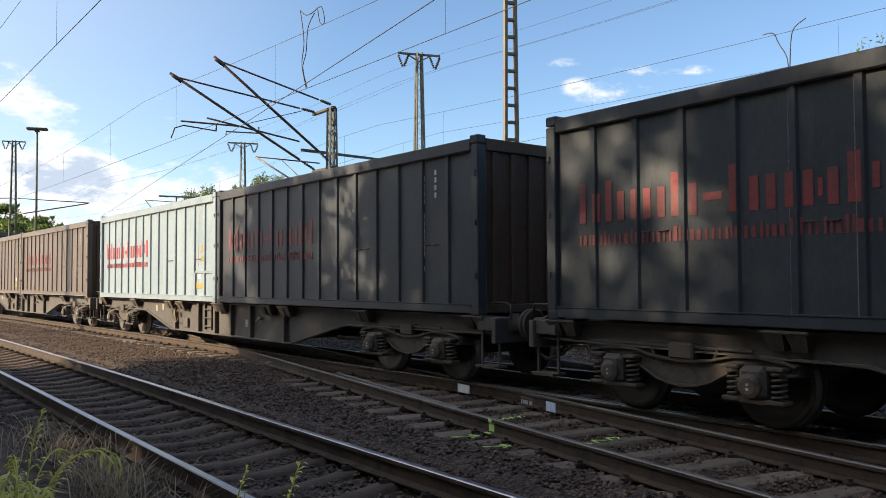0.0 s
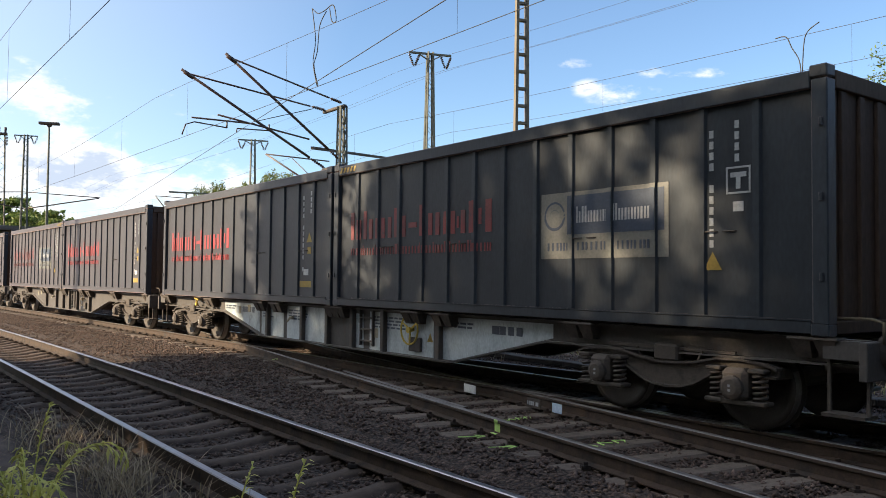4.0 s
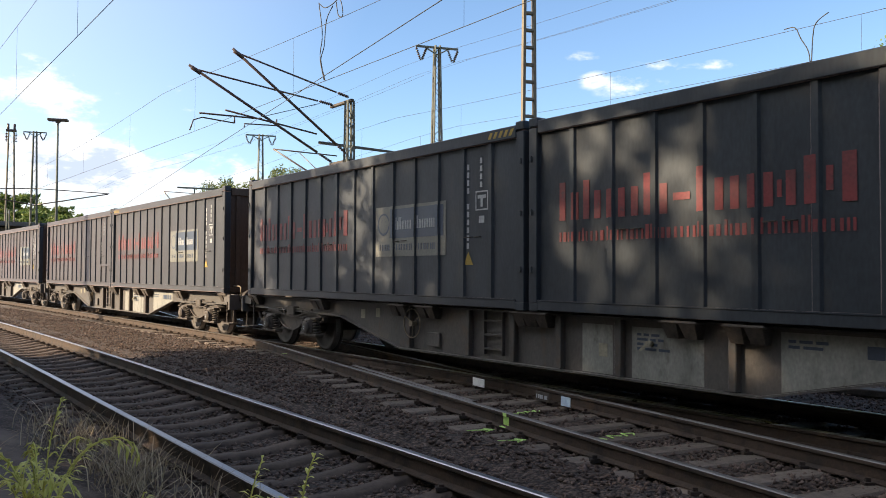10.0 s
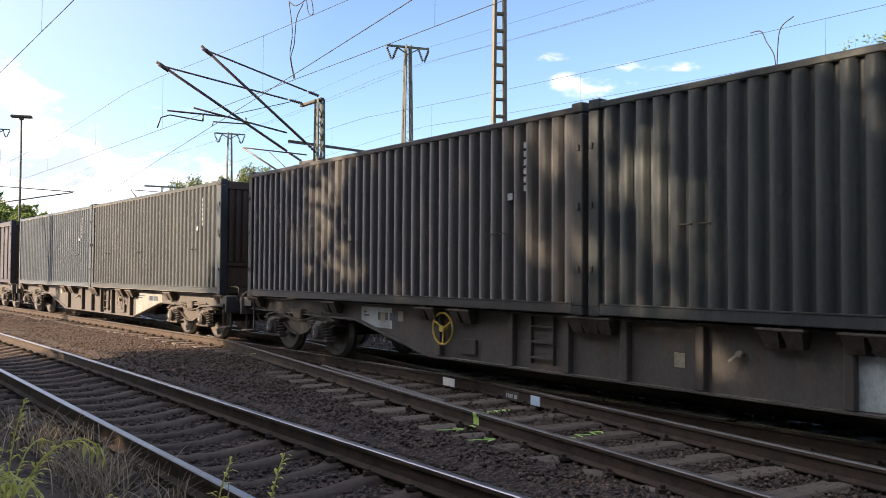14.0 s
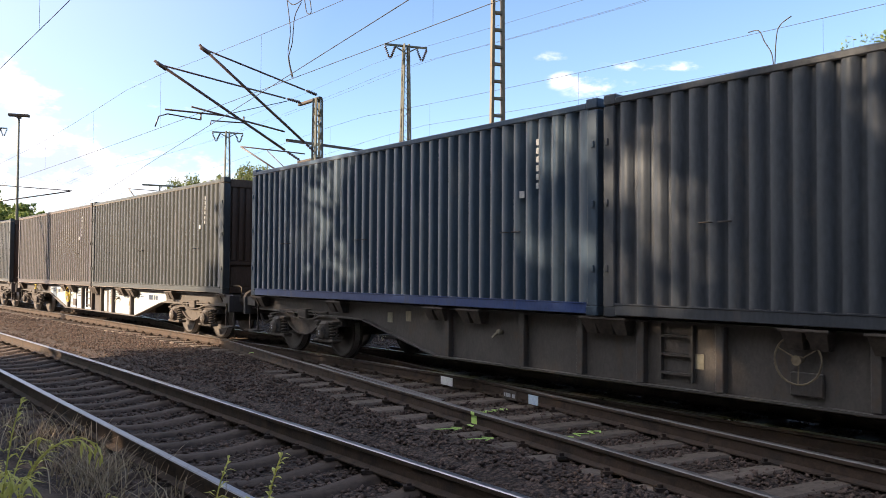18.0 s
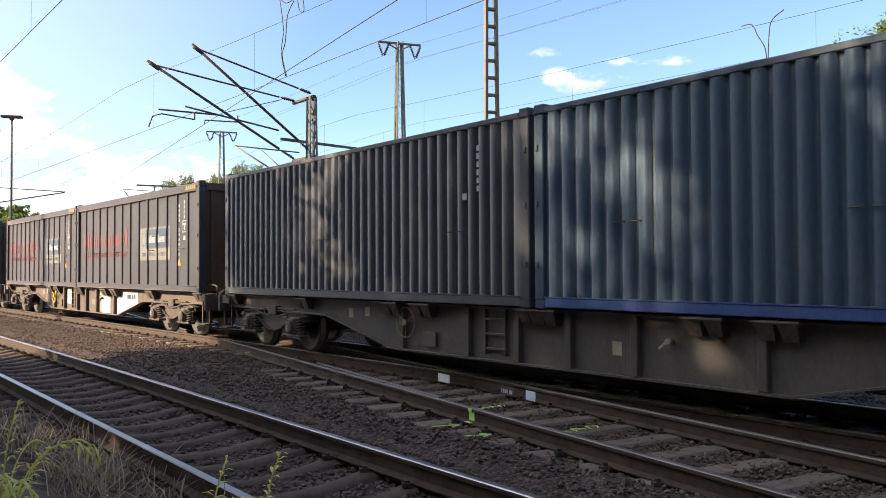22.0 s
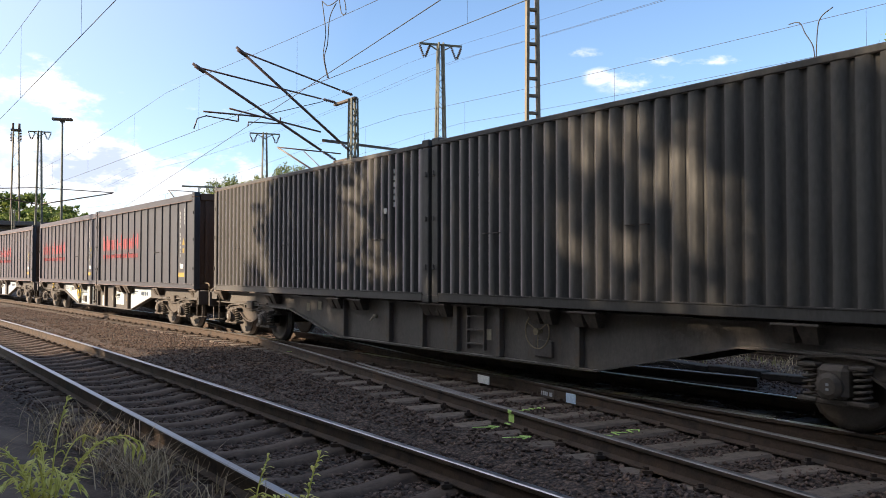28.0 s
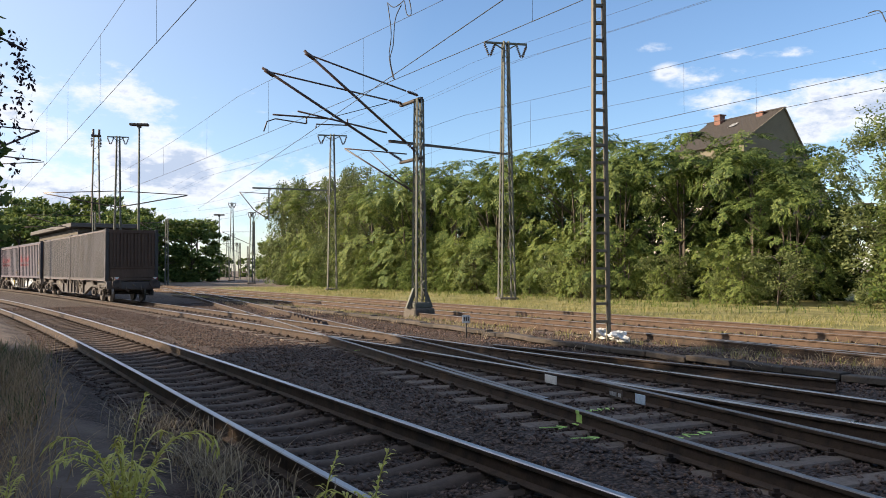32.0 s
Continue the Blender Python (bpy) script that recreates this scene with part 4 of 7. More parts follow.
    if len(spans) > 3:
        bm = bmesh.new()
        box(bm, -0.05, 0.05, 0, 0.06, -0.16, -0.09, bevel=0.01)
        bar(bm, (0, 0.03, -0.02), (0, 0.03, -0.12), 0.035)
        bar(bm, (-0.12, 0.03, -0.02), (0.14, 0.03, 0.02), 0.03)
        part("valve_handle", bm, M_hand, w, "yellow valve handle", m=pose(HALF - 2.3, 1.12, DECK - 0.05))
        bm = bmesh.new()
        bm.faces.new([bm.verts.new(p) for p in ((-0.08, 0, 0), (0.08, 0, 0), (0, 0, 0.14))])
        bmesh.ops.solidify(bm, geom=bm.faces[:], thickness=0.003)
        part("warning_triangle", bm, M_yellow, w, "yellow warning triangle", m=pose(-2.72, 1.024, DECK - 0.48))
    brown = mat is M_wagon_brown
    if brown:      # weathered field round the pale panel, with a red mark on a white disc
        bm = bmesh.new()
        box(bm, -2.5, -1.52, 0, 0.002, -0.71, -0.07)
        part("weathered_field", bm, M_wagon_dirty, w, "weathered grey-brown paint field", m=pose(0, 1.0152, DECK))
        bm = bmesh.new()
        lathe(bm, [(0.0, 0.0), (0.085, 0.0), (0.085, 0.003), (0.0, 0.003)], "y", 18)
        disc = part("marker_disc", bm, M_mark, w, "white disc with a red mark", m=pose(-1.62, 1.0185, DECK - 0.24))
        bm = bmesh.new()
        box(bm, -0.055, 0.06, 0.004, 0.006, -0.015, 0.04)
        box(bm, -0.02, 0.02, 0.004, 0.006, -0.15, -0.015)
        part("red_mark", bm, M_red, disc)
    for x, z, mt, hw in ((4.55, -0.22, M_mark_dull, 0.07), (4.05, -0.18, M_mark_dull, 0.07), (-1.0 if brown else -1.15, -0.42, M_panel if brown else M_mark_dull, 0.16 if brown else 0.07)):
        bm = bmesh.new()
        box(bm, x - hw, x + hw, 0, 0.005, z - 0.09, z + 0.07, bevel=0.002)
        part("label_plate", bm, mt, w, "small pale label plate", m=pose(0, 1.02, DECK))
    bm = bmesh.new()
    box(bm, -0.16, 0.16, 0, 0.05, -0.2, 0.02, bevel=0.01)
    part("tool_box", bm, mat, w, m=pose(2.35 * hand, 1.02, DECK - 0.45))
    bm = bmesh.new()
    tube(bm, [(0, 0.02, 0), (0, 0.09, 0)], 0.035, 8)
    bar(bm, (0, 0.09, 0), (0.1, 0.1, -0.08), 0.025)
    part("release_valve", bm, M_iron if brown else M_mark_dull, w, m=pose(-1.9 * hand, 1.015, DECK - 0.30))
    # bogies
    for s in (1, -1):
        for side_y in (1, -1):
            bm = bmesh.new()
            # side frame: bowed bar with dipped middle
            xs = [-1.32, -1.2, -0.9, -0.62, -0.5, -0.36, -0.18, 0.0, 0.18, 0.36, 0.5, 0.62, 0.9, 1.2, 1.32]
            top = [0.66, 0.70, 0.73, 0.72, 0.69, 0.66, 0.64, 0.63, 0.64, 0.66, 0.69, 0.72, 0.73, 0.70, 0.66]
            low = [0.60, 0.60, 0.62, 0.60, 0.54, 0.46, 0.405, 0.39, 0.405, 0.46, 0.54, 0.60, 0.62, 0.60, 0.60]
            ring = [[bm.verts.new((x, y, z)) for y, z in ((-0.05, zl), (0.05, zl), (0.05, zt), (-0.05, zt))] for x, zt, zl in zip(xs, top, low)]
            for A, B in zip(ring, ring[1:]):
                for i in range(4):
                    bm.faces.new((A[i], A[(i + 1) % 4], B[(i + 1) % 4], B[i]))
            bm.faces.new(ring[0][::-1])
            bm.faces.new(ring[-1])
            for edge, dz in ((top, 0.012), (low, -0.012)):      # flanges
                for i in range(len(xs) - 1):
                    bar(bm, (xs[i], 0.02, edge[i] + dz), (xs[i + 1], 0.02, edge[i + 1] + dz), 0.17, 0.026, up=(0, 0, 1))
            box(bm, -0.16, 0.16, -0.06, 0.12, 0.66, 0.84, bevel=0.02)
            bar(bm, (-0.85, 0.06, 0.80), (0.85, 0.06, 0.80), 0.03, 0.03)
            for x in (-0.45, 0.45):
                bar(bm, (x, 0.06, 0.80), (x * 0.8, 0.04, 0.64), 0.03, 0.03)
            bmesh.ops.recalc_face_normals(bm, faces=bm.faces)
            fr = part("bogie_frame", bm, M_iron, w, m=pose(s * (HALF - 1.93), side_y * 1.02, 0, 0, 0, 0 if side_y > 0 else 180))
            for ax in (-0.9, 0.9):
                bm = bmesh.new()
                box(bm, -0.15, 0.15, -0.02, 0.17, 0.33, 0.66, bevel=0.05)
                lathe(bm, [(0.125, 0.15), (0.125, 0.20), (0.08, 0.225)], "y", 14, at=(0, 0, 0.47))
                box(bm, -0.014, 0.014, 0.222, 0.23, 0.43, 0.455, 1)
                box(bm, -0.014, 0.014, 0.222, 0.23, 0.475, 0.50, 1)
                for q in (-0.245, 0.245):
                    box(bm, q - 0.09, q + 0.09, -0.03, 0.15, 0.625, 0.665, bevel=0.01)
                    for k in range(5):
                        tube(bm, [(q + 0.075 * math.cos(t * 1.05), 0.06 + 0.075 * math.sin(t * 1.05), 0.36 + 0.055 * k + 0.009 * t) for t in range(6)], 0.016, 4)
                    box(bm, q - 0.1, q + 0.1, -0.03, 0.15, 0.30, 0.345, bevel=0.01)
                box(bm, -0.33, 0.33, -0.02, 0.14, 0.29, 0.34, bevel=0.01)
                part("axle_box", bm, [M_iron, M_stencil], fr, m=pose(ax, 0.04, 0))
        bm = bmesh.new()
        box(bm, -0.2, 0.2, -0.95, 0.95, 0.52, 0.82, bevel=0.02)
        lathe(bm, [(0.2, 0.8), (0.2, 0.95)], "z", 12)
        for x in (-1.28, 1.28, 0.42, -0.42):
            bar(bm, (x, -0.95, 0.62), (x, 0.95, 0.62), 0.08, 0.1)
        for x in (-0.42, 0.42):
            for y in (0.75, -0.75):
                box(bm, x - 0.06, x + 0.06, y - 0.06, y + 0.06, 0.36, 0.6)
        part("bogie_bolster", bm, M_iron, w, m=pose(s * (HALF - 1.93), 0, 0))
    # wheelsets turn on their own
    bm = bmesh.new()
    lathe(bm, [(0.08, -1.0), (0.08, 1.0)], "y", 12)
    for s in (1, -1):
        r = [(0.14, 0.66), (0.14, 0.69), (0.38, 0.70), (0.49, 0.68), (0.49, 0.71), (0.46, 0.72), (0.455, 0.82), (0.39, 0.82), (0.37, 0.78), (0.15, 0.75), (0.14, 0.84)]
        lathe(bm, [(a, s * b) for a, b in r], "y", 28)
        for f in bm.faces:
            c = f.calc_center_median()
            if math.hypot(c.x, c.z) > 0.452 and abs(c.y) > 0.715:
                f.material_index = 1
    bmesh.ops.recalc_face_normals(bm, faces=bm.faces)
    ws = None
    for s in (1, -1):
        for ax in (-0.9, 0.9):
            m = pose(s * (HALF - 1.93) + ax, 0, 0.46)
            ws = part("wheelset", bm, [M_wheel, M_tread], w, m=m) if ws is None else again(ws, m)
    return w


M_mark_dull = material("dull_cream_paint", [(0.22, 0.2, 0.15), (0.32, 0.29, 0.22)], 9, 0.7, 0, 0.1, 30)
WAGONS, LOADS, BASE = [], [], {}


# paint of the sills; pale panels as (rear end, front end, top, foot); brake wheel; label
WAGON_KINDS = {
    "dark": (M_wagon_dark, (), None, "sooty brown container wagon with fishbelly side sills"),
    "grey": (M_wagon_dark, ((3.5, 5.4, -0.07, -1), (1.3, 3.45, -0.07, -1), (-0.4, 0.1, -0.35, -1), (-2.4, -1.55, -0.2, -0.62), (-5.1, -3.15, -0.07, -1)), M_hand, "container wagon with pale grey painted side sills"),
    "half": (M_wagon_dark, ((3.55, 5.4, -0.07, -1), (2.2, 3.3, -0.1, -0.6), (-0.9, 0.3, -0.2, -0.6), (-2.3, -1.1, -0.1, -1), (-4.8, -2.9, -0.07, -1)), M_hand, "container wagon with half its side sills painted grey"),
    "patch": (M_wagon_dark, ((-1.3, -0.8, -0.12, -1), (-2.6, -1.6, -0.12, -1), (-5.1, -3.5, -0.07, -1)), None, "dark container wagon with a few pale grey panels"),
    "full": (M_wagon_dark, ((3.5, 5.4, -0.07, -1), (2.35, 3.4, -0.07, -1), (0.6, 2.2, -0.07, -1), (-0.75, -0.3, -0.12, -1), (-2.8, -0.95, -0.07, -1), (-5.4, -2.88, -0.07, -1)), M_hand, "container wagon with its side sills painted pale grey throughout"),
    "slope": (M_wagon_dark, ((4.3, 5.2, -0.07, -0.4), (-5.2, -2.95, -0.07, -1)), M_hand, "dark container wagon with pale sloping sill ends"),
    "tail": (M_wagon_dark, ((-5.2, -3.3, -0.07, -1),), None, "dark container wagon with one pale sloping sill end"),
    "brown": (M_wagon_brown, ((1.26, 1.71, -0.06, -0.55), (-2.5, -1.75, -0.25, -1), (-4.7, -3.0, -0.07, -1)), M_hand, "rusty brown container wagon with grey patches")}


def wagon_kind(kind):
    """One wagon of each paint is built, the others are copies."""
    if kind not in BASE:
        name, hand = kind[:-1], 1 if kind[-1] == "+" else -1
        mat, spans, wh, lab = WAGON_KINDS[name]
        w = wagon_base(mat, spans, wh, hand, M_wagon_dirty if name in ("patch", "tail") else None)
        BASE[kind] = tagged(w, lab, "freight wagon", "wagons of the freight train")
        return w
    return copy_thing(BASE[kind], Matrix())


def load_kind(spec):
    """spec: 'b' ribbed black box with letters for what is on its side, or a corrugated box by its paint."""
    if spec in BASE:
        return copy_thing(BASE[spec], Matrix())
    name = spec.split("+")[0]
    if name in CORR:
        mat, lab, rail = CORR[name]
        c = corrugated_container(mat, rail)
        bars("stencil_code", c, M_stencil, [(CL - 1.0, 0.045, CH - 0.42 - 0.11 * k, 0.075) for k in range(6)] + [(CL - 1.3, 0.09, 1.45, 0.09)], y=CW - 0.008)
        tagged(c, lab, "shipping container", "containers on the train")
    else:
        mats = {"b": (M_black, M_red), "f": (M_sooty, M_redfaint), "d": (M_dusty, M_redfaint), "p": (M_pale, M_red)}
        mat, red = mats[name]
        c = ribbed_container(mat)
        big_lettering(c, red, 0.52)
        if "T" in spec:
            sign_panel(c)
            number_column(c, 7.82, mark=True, triangle=True, labels=False)
        elif "m" in spec:
            number_column(c, 7.75, labels=False)
        else:
            number_column(c, 7.92, triangle=True)
        if "h" in spec:
            hazard_marks(c)
        if "e" in spec:
            hazard_marks(c, False)
        if "D" in spec:     # small hatch low on the side
            bm = bmesh.new()
            for a, b, z0, z1 in ((0, 1.15, 0.68, 0.74), (0, 0.06, 0.14, 0.74), (1.1, 1.15, 0.14, 0.74)):
                box(bm, -b, -a, 0, 0.03, z0, z1, bevel=0.006)
            part("side_hatch", bm, mat, c, m=pose(-CL / 2 + 1.35, CW - 0.065, 0))
        text = {"b": "black ribbed bulk container, red lettering", "f": "black ribbed bulk container, worn red lettering", "d": "dusty brown ribbed bulk container, faded lettering", "p": "pale blue ribbed bulk container, red lettering"}[name]
        tagged(c, text + (", blue sign panel" if "T" in spec else ""), "bulk container", "containers on the train")
    BASE[spec] = c
    return c


CORR = {"slate": (M_slate, "slate blue corrugated container with dusty sides", None), "green": (M_greenish, "grey-green corrugated container with stained sides", None), "umber": (M_umber, "dark grey-brown corrugated container, scuffed", None),
        "navy": (M_navy, "dull navy corrugated container", None), "blue": (M_blue, "blue corrugated container with a bright blue bottom rail", M_bluerail)}
# from the tail forward: paint of the wagon, load at its rear half, load at its front half
TRAIN = [("dark-", "umber", "umber"), ("grey+", "b+n", "b+n"), ("half+", "b+n", "b+n"), ("dark+", "blue", "navy"), ("brown+", "f+Te", "f+The"), ("dark-", "navy", "blue"), ("full+", "green", "umber"), ("slope+", "green", "umber"), ("tail-", "green", "slate"),
         ("patch+", "f+m", "f+Te"), ("patch+", "f+Th", "f+mD"), ("tail+", "f+Th", "f+n"), ("full-", "f+Th", "b+n"), ("dark-", "b+n", "f+Te"), ("dark+", "f+m", "p+D"), ("dark+", "d+m", "d+n"), ("dark+", "d+n", "f+m")]
for kinds in TRAIN:
    WAGONS.append(wagon_kind(kinds[0]))
    LOADS.append((load_kind(kinds[1]), load_kind(kinds[2])))


def tail_plates(w):
    """Red and white reflecting plates on the last headstock."""
    for y in (0.80, -1.0):
        bm = bmesh.new()
        box(bm, -0.008, 0.0, -0.11, 0.11, -0.13, 0.13)
        p = part("tail_plate", bm, M_white, w, "red and white tail plate", m=pose(-HALF - 0.36, y, DECK + 0.06))
        bm = bmesh.new()
        for s in (-1, 1):
            bm.faces.new([bm.verts.new(q) for q in ((-0.011, s * 0.11, -0.13), (-0.011, s * 0.11, 0.13), (-0.011, 0, 0))])
        part("red_triangle", bm, M_red, p)


tail_plates(WAGONS[0])


def on_track(u):
    """The pose of something that stands on the main track at u: x ahead, y towards the path."""
    return Matrix.Translation(W(u, v_p(u))) @ pose(0, 0, 0, 0, 0, 90 + math.degrees(TH + math.atan(KP * max(0.0, u))))


def tail_at(t):
    """Distance between the listed seconds, smoothly."""
    i = min(max(int(t), 1), len(TAIL) - 3)
    x = t - i
    p0, p1, p2, p3 = (TAIL[k][1] for k in (i - 1, i, i + 1, i + 2))
    return p1 + 0.5 * x * (p2 - p0 + x * (2 * p0 - 5 * p1 + 4 * p2 - p3 + x * (3 * (p1 - p2) + p3 - p0)))


def motions():
    spin = [(min(k / 15, 32.0), tail_at(min(k / 15, 32.0)) / 0.46) for k in range(481)]
    for n, (w, (rear, front)) in enumerate(zip(WAGONS, LOADS)):
        rows = [(t, on_track(s + PITCH * n + HALF)) for t, s in TAIL]
        walk(w, rows)
        for c, x in ((rear, -HALF / 2 - 0.015), (front, HALF / 2 + 0.015)):
            walk(c, [(t, m @ pose(x, 0, DECK)) for t, m in rows])
        for o in w.children:
            if o.name.startswith("wheelset"):
                at = o.location.copy()
                walk(o, [(t, Matrix.Translation(at) @ Matrix.Rotation(a, 4, "Y")) for t, a in spin])

# ---- trees ----
def tree_meshes(seed, height, radius, leaves, leaf, low=0.05, droop=0.0, slim=0.42, n_cl=105):
    """Trunk with limbs, and a crown of many small leaves in uneven clumps."""
    rnd = np.random.RandomState(seed)
    bm = bmesh.new()
    top = height * 0.8
    lean = rnd.uniform(-0.3, 0.3, 2)
    tube(bm, [(lean[0] * k / 5, lean[1] * k / 5, -0.3 + (top + 0.3) * k / 5) for k in range(6)], 0.02 * height, 8, r_end=0.004 * height)
    cl = []
    for k in range(n_cl):
        a, q = rnd.uniform(0, 2 * math.pi), rnd.uniform(0, 1)
        z = height * (low + (1 - low) * q)
        prof = math.sin(math.pi * min(1, 0.12 + 0.88 * (1 - q)) ** 0.8) ** 0.6 if q > 0.3 else 0.72 + 0.9 * q
        r = radius * min(1, prof) * rnd.uniform(0.45, 1.0)
        c = np.array((math.cos(a) * r, math.sin(a) * r, min(z, height * 0.95)))
        cl.append((c, rnd.uniform(0.18, 0.44) * radius * 0.5))
        if k % 6 == 0 and z > 0.25 * height:
            s = Vector((lean[0], lean[1], max(0.15 * height, z - 0.55 * r)))
            e = Vector(c)
            tube(bm, [s, s.lerp(e, 0.5) + Vector((0, 0, 0.06 * height)), e], 0.008 * height, 5, r_end=0.002 * height)
    trunk = bpy.data.meshes.new("trunk")
    bm.to_mesh(trunk)
    bm.free()
    per = leaves // n_cl
    P, O = [], []
    for c, r in cl:
        d = rnd.normal(size=(per, 3))
        d /= np.linalg.norm(d, axis=1)[:, None]
        rad = r * rnd.uniform(0.55, 1.08, (per, 1)) * np.array([[1.15, 1.15, 0.8]])
        p = c + d * rad
        p[:, 2] -= droop * np.abs(rnd.normal(size=per))
        P.append(p)
        O.append(d)
    P, O = np.concatenate(P), np.concatenate(O)
    P, O = P[P[:, 2] > 0.02], O[P[:, 2] > 0.02]
    n = len(P)
    # leaf quads: a long axis drooping outwards, a short axis across
    a = rnd.normal(size=(n, 3)) * (1, 1, 0.6) + (0, 0, -0.25)
    a /= np.linalg.norm(a, axis=1)[:, None]
    b = np.cross(a, rnd.normal(size=(n, 3)) * 0.5 + O * 0.9 + (0, 0, 0.45))
    b /= np.linalg.norm(b, axis=1)[:, None] + 1e-6
    s = leaf * rnd.uniform(0.6, 1.4, (n, 1))
    nrm = np.cross(a, b)
    V = np.stack([P - a * s, P + b * s * slim + nrm * s * 0.12, P + a * s, P - b * s * slim + nrm * s * 0.12], 1).reshape(-1, 3)
    return trunk, arrays("crown", V, np.arange(4 * n).reshape(-1, 4))


def unit(v):
    return v / (np.linalg.norm(v, axis=-1, keepdims=True) + 1e-9)


def stems(rnd, height, feet, tips):
    """Several thin trunks from one foot, with limbs to the tips."""
    bm = bmesh.new()
    tops = []
    for k in range(feet):
        a = rnd.uniform(0, 6.28)
        r = 0.0 if k == 0 else rnd.uniform(0.06, 0.13) * height
        pts = [Vector((math.cos(a) * r * (0.25 + 0.75 * q), math.sin(a) * r * (0.25 + 0.75 * q), -0.3 + q * height * 0.78)) for q in (0, 0.3, 0.65, 1)]
        tube(bm, pts, 0.0085 * height, 7, r_end=0.004 * height)
        tops.append(pts)
    for c in tips:
        e = Vector(c)
        pts = min(tops, key=lambda p: (p[2] - e).length)
        s = pts[1].lerp(pts[2], 0.4) if e.z < 0.62 * height else pts[2]
        if s.z < e.z + 0.5:
            tube(bm, [s, s.lerp(e, 0.55) + Vector((0, 0, 0.03 * height)), e], 0.0045 * height, 5, r_end=0.0018 * height)
    me = bpy.data.meshes.new("trunk")
    bm.to_mesh(me)
    bm.free()
    return me


def frond_tree(seed, height, radius, lobes, rosettes, low):
    """Open crown of flat domes; every shoot ends in a rosette of long drooping fronds with paired leaflets."""
    rnd = np.random.RandomState(seed)
    P, D, tips = [], [], []
    for k in range(lobes):
        a = 2 * math.pi * k / max(1, lobes - 1) + rnd.uniform(-0.4, 0.4)
        r = 0.0 if k == 0 else radius * rnd.uniform(0.5, 0.72)
        zc = height * (0.80 if k == 0 else rnd.uniform(0.56, 0.76))
        c, R, V = np.array((math.cos(a) * r, math.sin(a) * r, zc)), radius * rnd.uniform(0.46, 0.60), height * rnd.uniform(0.14, 0.19)
        n = int(rosettes * (1 - low) / lobes)
        d = unit(rnd.normal(size=(n, 3)) + (0, 0, 0.9))
        d[:, 2] = np.where(d[:, 2] < -0.35, -0.35, d[:, 2])
        P.append(c + d * np.array((R, R, V)) * rnd.uniform(0.82, 1.06, (n, 1)))
        D.append(unit(d + (0, 0, 0.35)))
        tips.append(c)
    n = int(rosettes * low)      # suckers and low shoots round the foot
    a, q = rnd.uniform(0, 6.28, n), rnd.uniform(0, 1, n) ** 0.8
    r = radius * rnd.uniform(0.35, 0.95, n)
    P.append(np.stack([np.cos(a) * r, np.sin(a) * r, height * (0.04 + 0.42 * q)], 1))
    D.append(unit(np.stack([np.cos(a), np.sin(a), np.full(n, 0.7)], 1)))
    P, D = np.concatenate(P), np.concatenate(D)
    k = 6
    P, D = np.repeat(P, k, 0), np.repeat(D, k, 0)
    n = len(P)
    e1 = unit(np.cross(D, rnd.normal(size=(n, 3))))
    f = unit(e1 + D * rnd.uniform(0.05, 0.6, (n, 1)))
    ln = rnd.uniform(0.32, 0.62, (n, 1))
    side = unit(np.cross(f, D))
    V = []
    for j, q in enumerate((0.25, 0.45, 0.65, 0.84, 1.0)):
        base = P + f * ln * q + np.array((0, 0, -0.42)) * ln * q * q
        for sg in ((-1, 1) if q < 1 else (0,)):
            d = unit(side * sg * 0.9 + f * (0.5 if sg else 1.0) + (0, 0, -0.28 - 0.3 * q) + rnd.normal(size=(n, 3)) * 0.12)
            L = 0.21 * (1.05 - 0.55 * abs(q - 0.5)) * rnd.uniform(0.8, 1.2, (n, 1))
            w = unit(np.cross(d, D)) * L * 0.21
            V.append(np.stack([base, base + d * L * 0.45 - w, base + d * L, base + d * L * 0.45 + w], 1))
    V = np.concatenate(V).reshape(-1, 3)
    return stems(rnd, height, 4, tips), arrays("crown", V, np.arange(len(V)).reshape(-1, 4))


def birch_tree(seed, height, radius, strands, per, leaf):
    """Slim crown: upswept boughs with hanging strands of small leaves."""
    rnd = np.random.RandomState(seed)
    q = rnd.uniform(0.10, 1.0, strands)
    a = rnd.uniform(0, 6.28, strands)
    r = radius * np.minimum(1.0, 1.35 * (1.0 - q) ** 0.5) * (0.72 + 0.28 * np.sin(a * 3 + q * 9 + seed)) * rnd.uniform(0.35, 1.1, strands) + 0.15
    top = np.stack([np.cos(a) * r, np.sin(a) * r, height * q], 1)
    t = rnd.uniform(0, 1, (strands, per, 1))
    hang = (height * 0.13 * rnd.uniform(0.5, 1.3, strands))[:, None, None]
    p = top[:, None] * (1, 1, 1) + np.stack([np.cos(a), np.sin(a), 0 * a], 1)[:, None] * t * 0.35 + np.array((0, 0, -1.0)) * t * hang + rnd.normal(size=(strands, per, 3)) * 0.13
    P = p.reshape(-1, 3)
    P = P[P[:, 2] > 0.1]
    n = len(P)
    d = unit(rnd.normal(size=(n, 3)) * (0.6, 0.6, 0.5) + (0, 0, -0.8))
    w = unit(np.cross(d, rnd.normal(size=(n, 3)))) * leaf * 0.4
    L = leaf * rnd.uniform(0.7, 1.3, (n, 1))
    V = np.stack([P, P + d * L * 0.5 - w, P + d * L, P + d * L * 0.5 + w], 1).reshape(-1, 3)
    return stems(rnd, height, 1, top[::9] * (0.8, 0.8, 1)), arrays("crown", V, np.arange(4 * n).reshape(-1, 4))


TREES = {}


